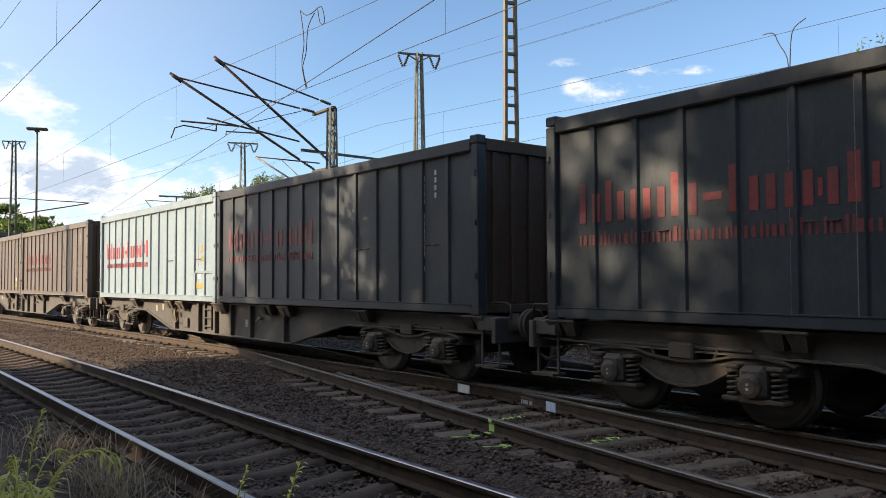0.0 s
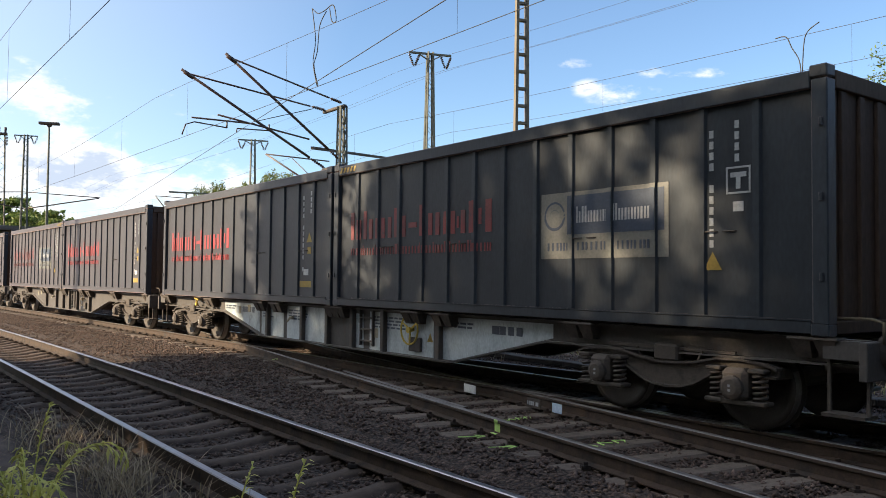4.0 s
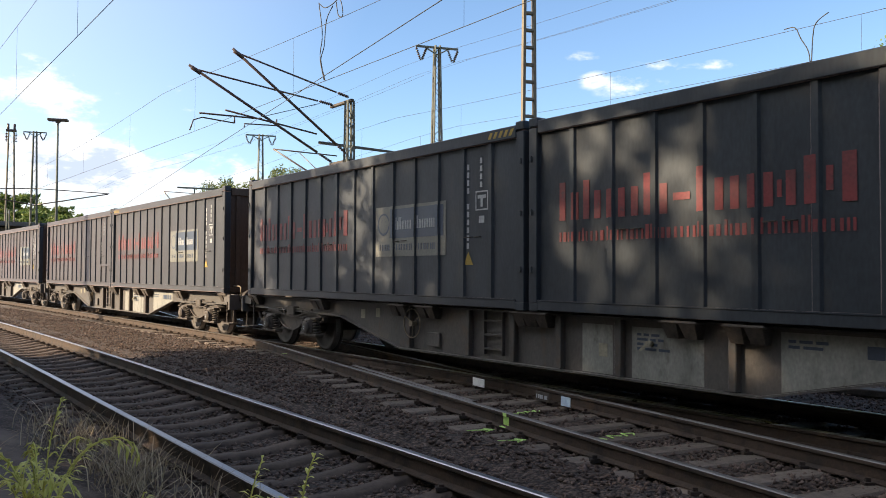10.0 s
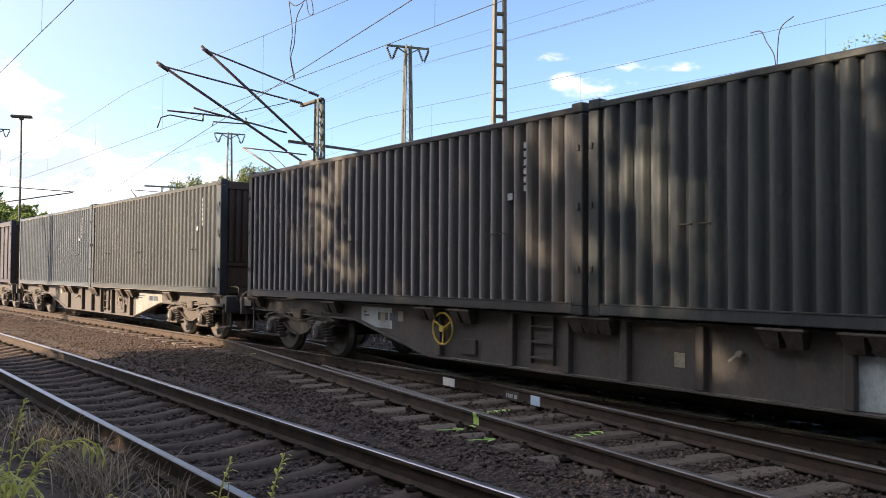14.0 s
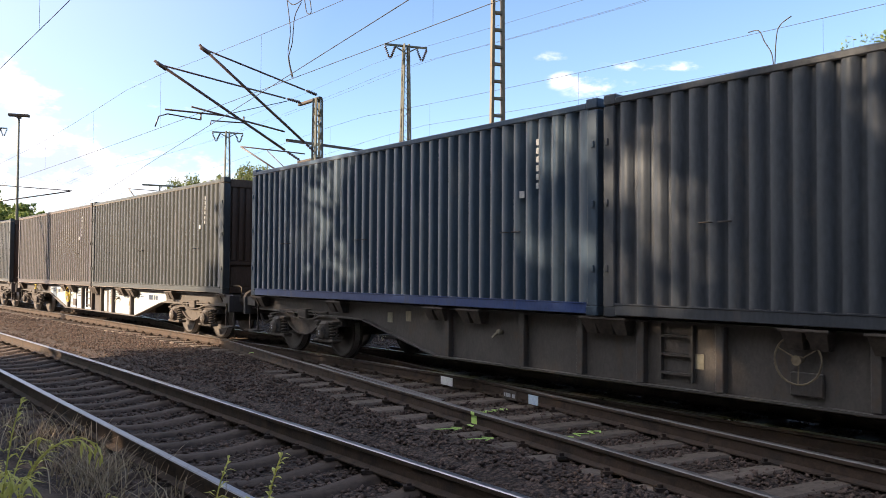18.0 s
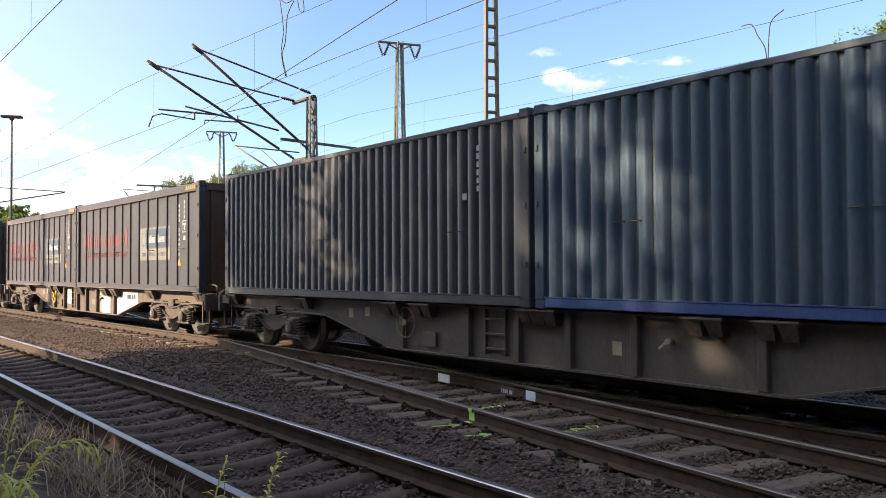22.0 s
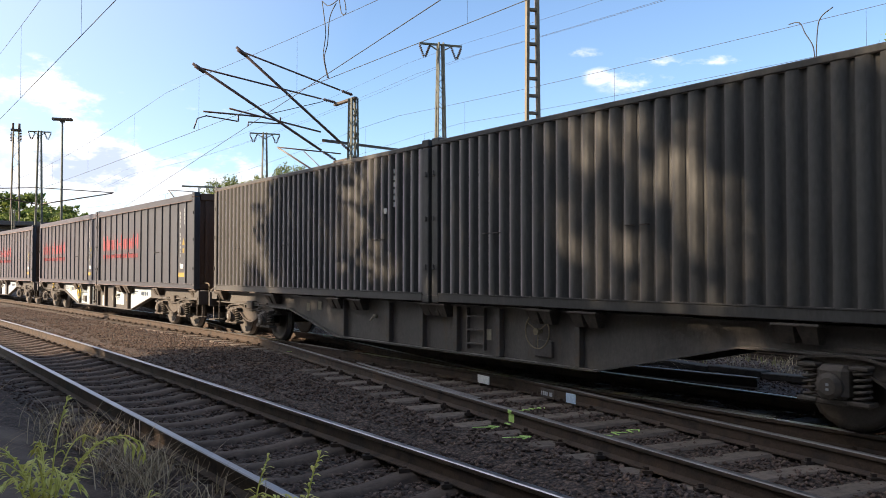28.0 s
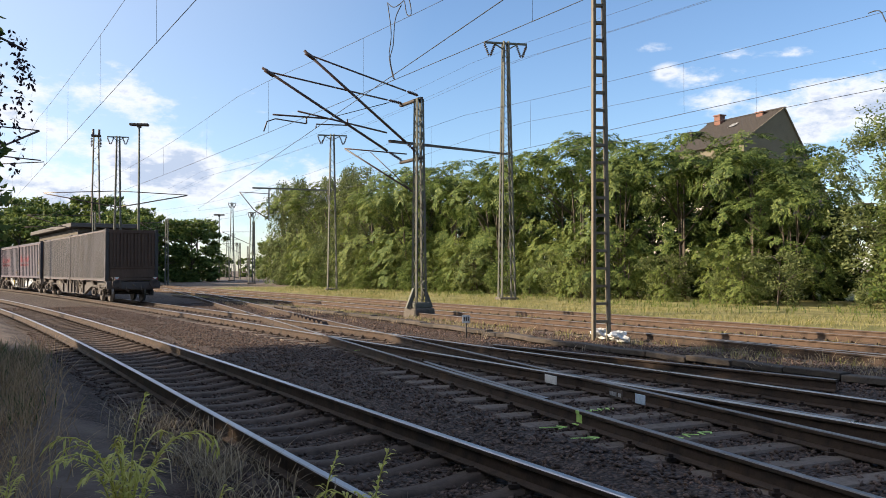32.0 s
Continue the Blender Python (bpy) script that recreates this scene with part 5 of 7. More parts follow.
def tree(kind, x, y, size=1.0, turn=0.0, label="", group="", name="tree", z=-0.15):
    if kind not in TREES:
        if kind in "abd":
            seed, rad, lobes, ros, low = {"a": (21, 4.3, 8, 350, 0.34), "b": (22, 3.9, 7, 350, 0.50), "d": (23, 4.6, 9, 330, 0.10)}[kind]
            t, c = frond_tree(seed, 9.3, rad, lobes, ros, low)
        elif kind in "cl":
            t, c = birch_tree(31 if kind == "c" else 32, 9.6, 2.3 if kind == "c" else 3.0, 170, 50, 0.14)
        else:
            seed, h, r, n, lf, low = {"w": (3, 9.5, 3.6, 12000, 0.105, 0.02), "s": (4, 12.0, 4.2, 16000, 0.18, 0.12), "k": (8, 11.5, 4.2, 22000, 0.086, 0.27),
                                      "e": (5, 2.6, 1.9, 4500, 0.085, 0.02), "f": (6, 3.2, 2.0, 4500, 0.085, 0.02), "h": (7, 9.0, 4.0, 5000, 0.30, 0.0), "g": (9, 9.0, 4.0, 4600, 0.33, 0.0)}[kind]
            t, c = tree_meshes(seed, h, r, n, lf, low, 0.25 if kind == "w" else 0.0, 0.36 if kind == "w" else 0.42, 150 if kind in "sk" else 105)
        t.materials.append(M_bark)
        c.materials.append({"a": M_leaf, "b": M_leaf2, "d": M_leaf, "c": M_leaf3, "l": M_leaf3, "w": M_leaf3, "f": M_leaf3, "g": M_leaf4}.get(kind, M_leaf))
        TREES[kind] = (t, c)
    t, c = TREES[kind]
    e = tagged(new(name), label, "bush" if name == "bush" else "tree", group)
    e.matrix_basis = pose(x, y, z, 0, 0, turn) @ Matrix.Scale(size, 4)
    for nm, me in (("trunk", t), ("crown", c)):
        o = new(nm, me)
        o.parent = e
    return e


# height of the belt along the tracks
BELT_U, BELT_H = (-34, 10, 17, 20, 21, 22.7, 25.2, 28.2, 30, 36, 40, 44, 47.5, 50, 57, 66, 74, 86, 95, 99), (8.0, 8.5, 8.5, 7.5, 6.4, 5.4, 6.7, 8.6, 9.4, 9.6, 10.3, 9.8, 9.4, 9.8, 10.5, 10.6, 11.3, 11.6, 11.8, 10.6)


def plant_trees():
    rnd = random.Random(11)
    # belt along the far side of the yard
    text = {"a": "tall green broadleaf tree with long drooping fronds", "b": "yellowish green broadleaf tree leafy to the ground", "d": "umbrella-crowned tree on bare thin stems", "c": "grey-green birch with hanging twigs", "l": "broad grey-green birch with hanging twigs", "w": "pale grey-green willow leafy to the ground"}
    belt = [(-33, "b"), (-27, "a"), (-21, "b"), (-15, "a"), (-9, "b"), (-3, "a"), (3, "b"), (8.5, "w"), (13, "w"), (17.0, "w"), (19.6, "w"), (25.2, "a"), (28.2, "d"), (32.0, "d"), (35.6, "a"), (39.5, "d"), (43.5, "b"), (47.5, "a"), (51.5, "b"), (55.5, "d"), (59.5, "a"), (62.5, "b"), (66, "b"),
            (69, "l"), (72.5, "c"), (75.5, "l"), (79, "b"), (83, "l"), (86.5, "c"), (89.5, "b"), (92.0, "c")]
    for u, kind in belt:
        p = W(u, 34.0 + rnd.uniform(-1.6, 1.6))
        tree(kind, p.x, p.y, np.interp(u, BELT_U, BELT_H) / 9.1 * rnd.uniform(0.96, 1.03), rnd.uniform(0, 360), text[kind], "trees of the lineside belt")
    u = -32
    while u < 90:
        p = W(u, 30.9 + rnd.uniform(-0.8, 1.6))
        kind = rnd.choice("ef")
        tree(kind, p.x, p.y, rnd.choice((0.5, 0.6, 0.75, 0.9, 1.2)), rnd.uniform(0, 360), "leafy bush at the foot of the belt" if kind == "e" else "grey-green bush at the foot of the belt", "bushes of the lineside belt", "bush")
        u += rnd.uniform(2.2, 5.5)
    for u in np.arange(24.5, 68, 2.9):      # low suckers in front
        p = W(u + rnd.uniform(-0.8, 0.8), 31.2 + rnd.uniform(-0.5, 0.9))
        tree("b", p.x, p.y, rnd.choice((0.22, 0.28, 0.36, 0.45)), rnd.uniform(0, 360), "low shrub of long green fronds", "shrubs of the lineside belt", "bush")
    for u in np.arange(-30, 88, 5.0):      # second row fills the gaps; its dark leaf colour stands for their shade
        p = W(u + rnd.uniform(-1, 1), 40 + rnd.uniform(-1, 1))
        tree("g", p.x, p.y, rnd.uniform(0.70, 0.80) * np.interp(u, BELT_U, BELT_H) / 9.2, rnd.uniform(0, 360), "broad dark tree behind the lineside belt", "trees behind the lineside belt")
    for u, v, s in ((28.4, 37.6, 0.50), (30.6, 38.0, 0.55), (32.8, 37.6, 0.48), (26.4, 38.0, 0.5)):
        p = W(u, v)
        tree("g", p.x, p.y, s, 70 * u, "low dark tree behind the lineside belt", "trees behind the lineside belt")
    p = W(16.6, 33.0)
    tree("k", p.x, p.y, 0.84, 40, "thin airy tree standing above the lineside belt", "trees of the lineside belt")
    p = W(13.2, 36.8)
    tree("k", p.x, p.y, 1.06, 200, "tall airy tree standing above the lineside belt", "trees of the lineside belt")
    for u, v, s in ((71.2, 32.0, 1.12), (76.8, 32.5, 1.16), (86, 33, 1.2), (90.5, 33.5, 1.15)):
        p = W(u, v)
        tree("c", p.x, p.y, s, rnd.uniform(0, 360), "slim birch rising above the belt", "trees of the lineside belt").scale = (0.85 * s, 0.85 * s, s)
    # far side on the left, beyond the curve
    for x, y, s in ((-36.5, 119, 1.0), (-40, 116, 1.0), (-37, 124, 1.05), (-43, 112, 1.05), (-45, 122, 1.1), (-52, 114, 1.0), (-58, 112, 1.0), (-66, 113, 1.0), (-75, 115, 1.05), (-84, 118, 1.1), (-48, 120, 1.15), (-55, 117, 1.05), (-62, 122, 1.25), (-70, 118, 1.1), (-78, 124, 1.35), (-50, 132, 1.3), (-60, 140, 1.6), (-64, 136, 1.2), (-72, 140, 1.6), (-79, 138, 1.3), (-85, 132, 1.5), (-34, 160, 0.8), (-38, 190, 0.7), (-28, 175, 0.6), (-55, 205, 0.5), (-51, 212, 0.55), (-48, 218, 0.45), (-59, 220, 0.6), (-45.5, 208, 0.42), (-53, 240, 0.6), (-62, 205, 0.6)):
        tree("h", x, y, s, rnd.uniform(0, 360), "green distant tree beyond the curve", "trees beyond the curve")
    # tall trees out of view around the path, placed to shade the near tracks
    for x, y, s, kind, turn in SHADE:
        tree(kind, x, y, s, turn, "tall broadleaf shade tree, out of view around the path", "trees beside the path")


def hanging_branch():
    """Low hanging twigs of a purple-leaved tree beside the path."""
    t = tagged(new("tree"), "purple-leaved tree with low hanging twigs beside the path", "tree", "trees beside the path")
    t.matrix_basis = pose(-9.02, 11.0, -0.45)
    rnd = np.random.RandomState(12)
    bm = bmesh.new()
    tube(bm, [(0, 0, -0.2), (0.1, 0, 2.2), (0.3, -0.1, 4.4), (0.2, 0, 6.6)], 0.11, 8, r_end=0.03)
    tube(bm, [(0.3, -0.1, 4.2), (1.6, -0.3, 5.1), (2.9, -0.5, 5.2), (3.7, -0.6, 4.8)], 0.05, 6, r_end=0.012)
    part("trunk", bm, M_bark, t)
    P = []
    for k in range(32):
        q = rnd.uniform(0.45, 1.0)
        top = np.array((0.3 + 3.4 * q, -0.1 - 0.5 * q, 5.15 - 0.35 * q * q + rnd.normal() * 0.12)) + rnd.normal(size=3) * (0.1, 0.25, 0.05)
        drop = rnd.uniform(0.5, 1.55)
        f = rnd.uniform(0, 1, (60, 1))
        P.append(top + f * np.array((0.10 * rnd.normal(), 0.1 * rnd.normal(), -drop)) + rnd.normal(size=(60, 3)) * 0.035)
    c = np.array((0.3, 0.0, 6.2))
    d = unit(rnd.normal(size=(2600, 3)))
    P.append(c + d * (1.7, 1.7, 1.2) * rnd.uniform(0.5, 1.05, (2600, 1)))
    P = np.concatenate(P)
    n = len(P)
    d = unit(rnd.normal(size=(n, 3)) * 0.7 + (0, 0, -0.6))
    w = unit(np.cross(d, rnd.normal(size=(n, 3)))) * 0.020
    V = np.stack([P, P + d * 0.035 - w, P + d * 0.07, P + d * 0.035 + w], 1).reshape(-1, 3)
    part("crown", arrays("crown", V, np.arange(4 * n).reshape(-1, 4)), M_purple, t)


M_purple = leaf_material("leaves_dark_purple", (0.03, 0.016, 0.022), (0.05, 0.026, 0.034), (0.075, 0.05, 0.05))
# the last four stand unseen behind the viewer, added to cut the sky light
SHADE = [(-10, 1.25, 0.93, "s", 30), (-11.2, 14.8, 0.70, "s", 90), (-9.5, 0.7, 0.95, "s", 60), (-10, -9, 1.0, "s", 40), (-16, 8.9, 1.07, "s", 60), (-16, 4.2, 1.12, "s", 210), (-16.5, -4.5, 1.1, "s", 100), (-16, -12, 1.1, "s", 10),
         (-22, 13.9, 1.0, "s", 120), (-23, 7.0, 1.15, "s", 270), (-3, -13, 1.15, "s", 75), (0, -20, 1.4, "h", 0), (9, -18, 1.5, "h", 130), (-9, -18, 1.4, "h", 250)]
plant_trees()
hanging_branch()


# ---- masts and overhead line ----
def lattice(bm, h, w0, w1, d0, d1, leg=0.07, step=0.75, lace=0.03, faces=4):
    """Four tapered legs with zigzag lacing."""
    def corner(z, i, j):
        k = z / h
        return Vector((i * (w0 + (w1 - w0) * k) / 2, j * (d0 + (d1 - d0) * k) / 2, z))
    for i in (-1, 1):
        for j in (-1, 1):
            bar(bm, corner(0, i, j), corner(h, i, j), leg)
    z, s = 0.1, 1
    while z + step < h:
        for j in (-1, 1):
            bar(bm, corner(z, -s, j), corner(z + step, s, j), lace, 0.012)
        if faces == 4:
            for i in (-1, 1):
                bar(bm, corner(z, i, -s), corner(z + step, i, s), lace, 0.012)
        z, s = z + step, -s


M_footing = material("grimy_concrete_footing", [(0.07, 0.06, 0.05), (0.115, 0.1, 0.083), (0.05, 0.043, 0.036)], 3, 0.92, 0, 0.4, 40)


def foundation(parent, w, h=0.55, z=-0.2):
    bm = bmesh.new()
    box(bm, -w / 2, w / 2, -w / 2, w / 2, -0.4, h, bevel=0.04)
    for v in bm.verts:
        if v.co.z > 0:
            v.co.x *= 0.88
            v.co.y *= 0.88
    return part("foundation", bm, M_footing, parent, "grimy concrete foundation", m=pose(0, 0, z))


def insulator(bm, a, b, r=0.07, mi=1):
    a, b = Vector(a), Vector(b)
    steps_r = [(0.0, 0.025)]
    for k in range(1, 7):
        steps_r += [((k - 0.26) / 7, 0.025), ((k - 0.2) / 7, r), ((k + 0.22) / 7, r * 0.9), ((k + 0.28) / 7, 0.025)]
    steps_r.append((1.0, 0.025))
    tube(bm, [a.lerp(b, q) for q, _ in steps_r], [x for _, x in steps_r], 8, mi)


def t_mast(x, y, h, arm=1.25, turn=0.0):
    t = tagged(new("lattice_mast"), "grey-green steel lattice mast with a T-shaped top", "catenary mast", "masts of the overhead line")
    t.matrix_basis = pose(x, y, -0.15, 0, 0, turn)
    bm = bmesh.new()
    lattice(bm, h, 0.74, 0.26, 0.74, 0.26, 0.085, 0.45, 0.06)
    part("shaft", bm, M_mast, t)
    bm = bmesh.new()
    bar(bm, (-arm, 0, h - 0.1), (arm, 0, h - 0.1), 0.12, 0.1)
    bar(bm, (-arm * 0.6, 0, h - 0.1), (0, 0, h - 0.5), 0.06)
    bar(bm, (arm * 0.6, 0, h - 0.1), (0, 0, h - 0.5), 0.06)
    part("cross_arm", bm, M_mast, t)
    for s in (-1, 1):
        for q in (-0.3, 0.3):
            bm = bmesh.new()
            insulator(bm, (s * (arm - 0.3) + q, 0, h - 0.15), (s * (arm - 0.3) + q * 0.1, 0, h - 0.85), 0.08, 0)
            part("insulator", bm, M_insul, t)
    foundation(t, 1.2, 0.4)
    return t


def ladder_pole(x, y, h):
    t = tagged(new("ladder_mast"), "tan steel mast of two legs joined by flat battens", "catenary mast", "masts of the overhead line")
    t.matrix_basis = pose(x, y, -0.15, 0, 0, 10)
    for s in (-1, 1):
        bm = bmesh.new()
        bar(bm, (s * 0.19, 0, -0.4), (s * 0.085, 0, h), 0.14, 0.07, up=(1, 0, 0))
        part("leg", bm, M_mast_tan, t)
    bm = bmesh.new()
    box(bm, -0.5, 0.5, -0.06, 0.06, -0.03, 0.03)
    rung = None
    z = 0.45
    while z < h:
        k = z / h
        m = Matrix.Translation((0, 0, z)) @ Matrix.Diagonal((0.36 - 0.2 * k, 1, 1, 1))
        rung = part("batten", bm, M_mast_tan, t, m=m) if rung is None else again(rung, m)
        z += 0.42
    foundation(t, 0.8, 0.12)
    return t


t_mast(3.44, 44.3, 14.1, 1.2, 12)
m2 = t_mast(-9.1, 67.3, 12.9, 1.2, 12)
m3 = t_mast(-31.8, 80, 14.9, 1.0, 12)
t_mast(-23.8, 102, 9.0, 0.5, 12)
t_mast(-33.5, 130, 12.5, 0.6, 12)
t_mast(-50, 190, 9.5, 0.5, 12)
t_mast(-46.5, 185, 8.0, 0.5, 12)
t_mast(-52.5, 205, 11, 0.5, 12)


def drop_arm(t):
    """Long level arm with a hanging post that carries the wires of the far track."""
    bm = bmesh.new()
    bar(bm, (0, 0, 8.25), (-6.4, 0, 8.35), 0.12, 0.12)
    arm = part("level_arm", bm, M_mast, t)
    bm = bmesh.new()
    bar(bm, (-5.1, 0, 8.3), (-5.1, 0, 5.7), 0.10)
    part("drop_post", bm, M_mast, arm)
    bm = bmesh.new()
    tube(bm, [(-5.1, 0, 7.9), (-7.4, 0, 8.0)], 0.03, 6)
    tube(bm, [(-5.1, 0, 5.8), (-6.3, 0, 6.6), (-7.4, 0, 8.0)], 0.045, 6)
    part("cantilever", bm, M_insul, t)


drop_arm(m2)


def yard_arms(t):
    """Cantilevers to both sides over the yard tracks."""
    for s, reach in ((-1, 6.8), (1, 6.6)):
        bm = bmesh.new()
        tube(bm, [(0, 0, 9.5), (s * reach, 0, 9.2)], 0.045, 6)
        tube(bm, [(0, 0, 7.9), (s * reach * 0.98, 0, 9.15)], 0.06, 6)
        part("yard_cantilever", bm, M_insul, t)


yard_arms(m3)
ladder_pole(3.75, 19.5, 13.0)


def far_tower(x, y, h):
    t = tagged(new("lattice_tower"), "tall rusty lattice tower with equipment on top", "lattice tower")
    t.matrix_basis = pose(x, y, -0.15, 0, 0, 20)
    bm = bmesh.new()
    lattice(bm, h, 1.1, 0.5, 1.1, 0.5, 0.10, 0.62, 0.075)
    part("shaft", bm, M_mast_tan, t)
    bm = bmesh.new()
    box(bm, -0.5, 0.5, -0.5, 0.5, h, h + 0.15)
    for s in (-1, 1):
        tube(bm, [(s * 0.3, 0, h), (s * 0.3, 0, h + 0.8)], 0.12, 8)
        insulator(bm, (s * 0.45, 0, h - 0.1), (s * 0.45, 0, h - 1.2), 0.13, 0)
    part("top_gear", bm, M_insul, t)


far_tower(-38.2, 90, 16.5)


def yard_lamp(x, y, h):
    t = tagged(new("yard_lamp"), "tall slim yard lamp with a flat head", "lamp post")
    t.matrix_basis = pose(x, y, -0.15, 0, 0, 8)
    bm = bmesh.new()
    tube(bm, [(0, 0, -0.3), (0, 0, h)], 0.16, 10, r_end=0.09)
    part("pole", bm, M_mast, t)
    bm = bmesh.new()
    box(bm, -0.95, 0.95, -0.35, 0.35, h - 0.02, h + 0.22, bevel=0.05)
    box(bm, -0.2, 0.2, -0.2, 0.2, h - 0.2, h, bevel=0.03)
    part("lamp_head", bm, M_iron, t)


yard_lamp(-31.6, 85, 16.8)
yard_lamp(-41.0, 150, 11.8)


def bracket_mast():
    """Mast beside the main track with two long cantilevers over it."""
    bx, by = -0.87, 29.9
    h = 7.95
    t = tagged(new("cantilever_mast"), "grey steel mast with two long cantilevers over the main track", "catenary mast", "masts of the overhead line")
    t.matrix_basis = pose(bx, by, -0.15, 0, 0, math.degrees(TH))     # x across the tracks, y along them
    bm = bmesh.new()
    lattice(bm, h, 0.42, 0.24, 0.30, 0.2, 0.075, 0.42, 0.045)
    part("shaft", bm, M_mast, t)
    bm = bmesh.new()
    box(bm, -0.35, 0.35, -0.3, 0.3, 0.3, 0.5, bevel=0.03)
    for s in (-1, 1):
        bar(bm, (s * 0.5, 0, 0.3), (s * 0.2, 0, 1.0), 0.12)
    part("foot", bm, M_mast, t)
    foundation(t, 0.95, 0.50)
    for z in (h - 0.05, 5.72):
        bm = bmesh.new()
        box(bm, -0.07, 0.08, -0.2, 1.42, z, z + 0.10, bevel=0.02)
        part("cross_beam", bm, M_iron, t)
    for y, tip, tie, foot, arm, steady in ((1.3, (-5.27, 8.59), 8.02, 5.83, ((-2.83, 7.16), (-5.1, 7.11)), ((-3.85, 6.9), (-5.0, 6.97), (-5.3, 6.85), (-5.42, 6.49))),
                                           (0.05, (-4.26, 9.03), 8.09, 5.95, ((-1.29, 6.61), (-4.66, 7.06)), ((-2.83, 6.74), (-3.99, 6.68), (-4.0, 6.55)))):
        bm = bmesh.new()
        A, B, C = Vector((0.0, y, foot)), Vector((tip[0], y, tip[1])), Vector((0.0, y, tie))
        tube(bm, [A.lerp(B, 0.12), A.lerp(B, 1.04)], 0.05, 8)
        c = part("cantilever", bm, M_insul, t, "slanting tubular cantilever")
        bm = bmesh.new()
        tube(bm, [C.lerp(B, 0.12), C.lerp(B, 1.02)], 0.032, 8)
        tube(bm, [B + Vector((-0.12, 0, 0.05)), B + Vector((0.2, 0, -0.12))], 0.075, 8)
        part("tie_rod", bm, M_insul, c)
        for p in (A, C):
            bm = bmesh.new()
            insulator(bm, p, p.lerp(B, 0.11), 0.06, 0)
            part("insulator", bm, M_insul, c)
        bm = bmesh.new()
        tube(bm, [(arm[0][0], y, arm[0][1]), (arm[1][0], y, arm[1][1])], 0.032, 6)
        part("registration_arm", bm, M_insul, c)
        bm = bmesh.new()
        tube(bm, [(p, y, q) for p, q in steady], 0.024, 6)
        tube(bm, [(steady[0][0], y, steady[0][1]), (steady[0][0], y, steady[0][1] + 0.22)], 0.03, 6)
        part("steady_arm", bm, M_insul, c)
    bm = bmesh.new()
    tube(bm, [(-2.83, 1.3, 7.24), (-0.55, 1.3, 8.0)], 0.014, 5)
    part("stay_wire", bm, M_wire, t)
    bm = bmesh.new()
    bar(bm, (-1.05, 0.3, 6.36), (11.1, 10.1, 7.95), 0.10, 0.10)
    part("tie_beam", bm, M_iron, t)
    bm = bmesh.new()
    tube(bm, [(-1.98, 2.2, 6.27), (0.2, 1.3, 6.1)], 0.026, 6)
    tube(bm, [(-1.98, 2.2, 6.27), (0.17, 0.6, 4.55)], 0.036, 6)
    tube(bm, [(-1.1, 1.8, 6.15), (0.0, 0.7, 4.7)], 0.018, 6)
    part("side_bracket", bm, M_insul, t)


bracket_mast()


def side_mast(u, v, reach, h=7.6, z0=5.2):
    """A single mast with one cantilever across the track."""
    t = tagged(new("cantilever_mast"), "grey steel mast with a cantilever over a track", "catenary mast", "masts of the overhead line")
    p = W(u, v)
    t.matrix_basis = pose(p.x, p.y, -0.15, 0, 0, math.degrees(TH))
    bm = bmesh.new()
    lattice(bm, h, 0.34, 0.22, 0.28, 0.2, 0.08, 0.5, 0.04)
    part("shaft", bm, M_mast, t)
    bm = bmesh.new()
    tube(bm, [(0, 0, z0), (reach, 0, 7.1)], 0.04, 8)
    tube(bm, [(0, 0, 7.2), (reach, 0, 7.1)], 0.025, 8)
    q = Vector((0, 0, z0)).lerp(Vector((reach, 0, 7.1)), 0.45)
    tube(bm, [q, (reach * 1.02, 0, 5.95)], 0.026, 6)
    tube(bm, [(reach * 0.6, 0, 5.72), (reach * 1.05, 0, 5.9), (reach * 1.05, 0, 5.75)], 0.02, 6)
    part("cantilever", bm, M_insul, t)
    foundation(t, 0.9, 0.2)


side_mast(35, -0.6, 3.4)
side_mast(62, -2.2, 4.2)
side_mast(88, 12.0, -6.0)
side_mast(96, 20.8, -3.0)
side_mast(118, 21.0, -3.5)
side_mast(114, 36.7, -4.5, 8.7)
side_mast(163, 49.6, -3.5, 7.3)
side_mast(187, 58.8, 3.5, 7.3)


def wire(name, pts, r=0.008, label=""):
    bm = bmesh.new()
    tube(bm, pts, r, 5)
    return tagged(mesh_ob(name, bm, M_wire), label or "thin dark overhead wire", "overhead wire", "wires of the overhead line")


def catenary(vf, u0, u1, zc=5.72, zm=7.1, span=55.0, shift=26.0, rm=0.0055, zig=0.25):
    """Contact wire, sagging messenger and droppers over a track."""
    us = np.arange(u0, u1, 3.0)

    def stag(u):
        return vf(u) + zig * math.sin(2 * math.pi * (u - shift) / (2 * span))

    def sag(u):
        k = ((u - shift) / span) % 1.0
        return zm - 3.2 * k * (1 - k) * 0.9
    wire("contact_wire", [W(u, stag(u), zc) for u in us], 0.007)
    wire("messenger_wire", [W(u, stag(u), sag(u)) for u in us], rm)
    bm = bmesh.new()
    for u in np.arange(u0 + 2, u1, 6.5):
        tube(bm, [W(u, stag(u), zc), W(u, stag(u), sag(u))], 0.003, 4)
    tagged(mesh_ob("dropper_wire", bm, M_wire), "thin upright dropper wires", "overhead wire", "wires of the overhead line", "stuff")


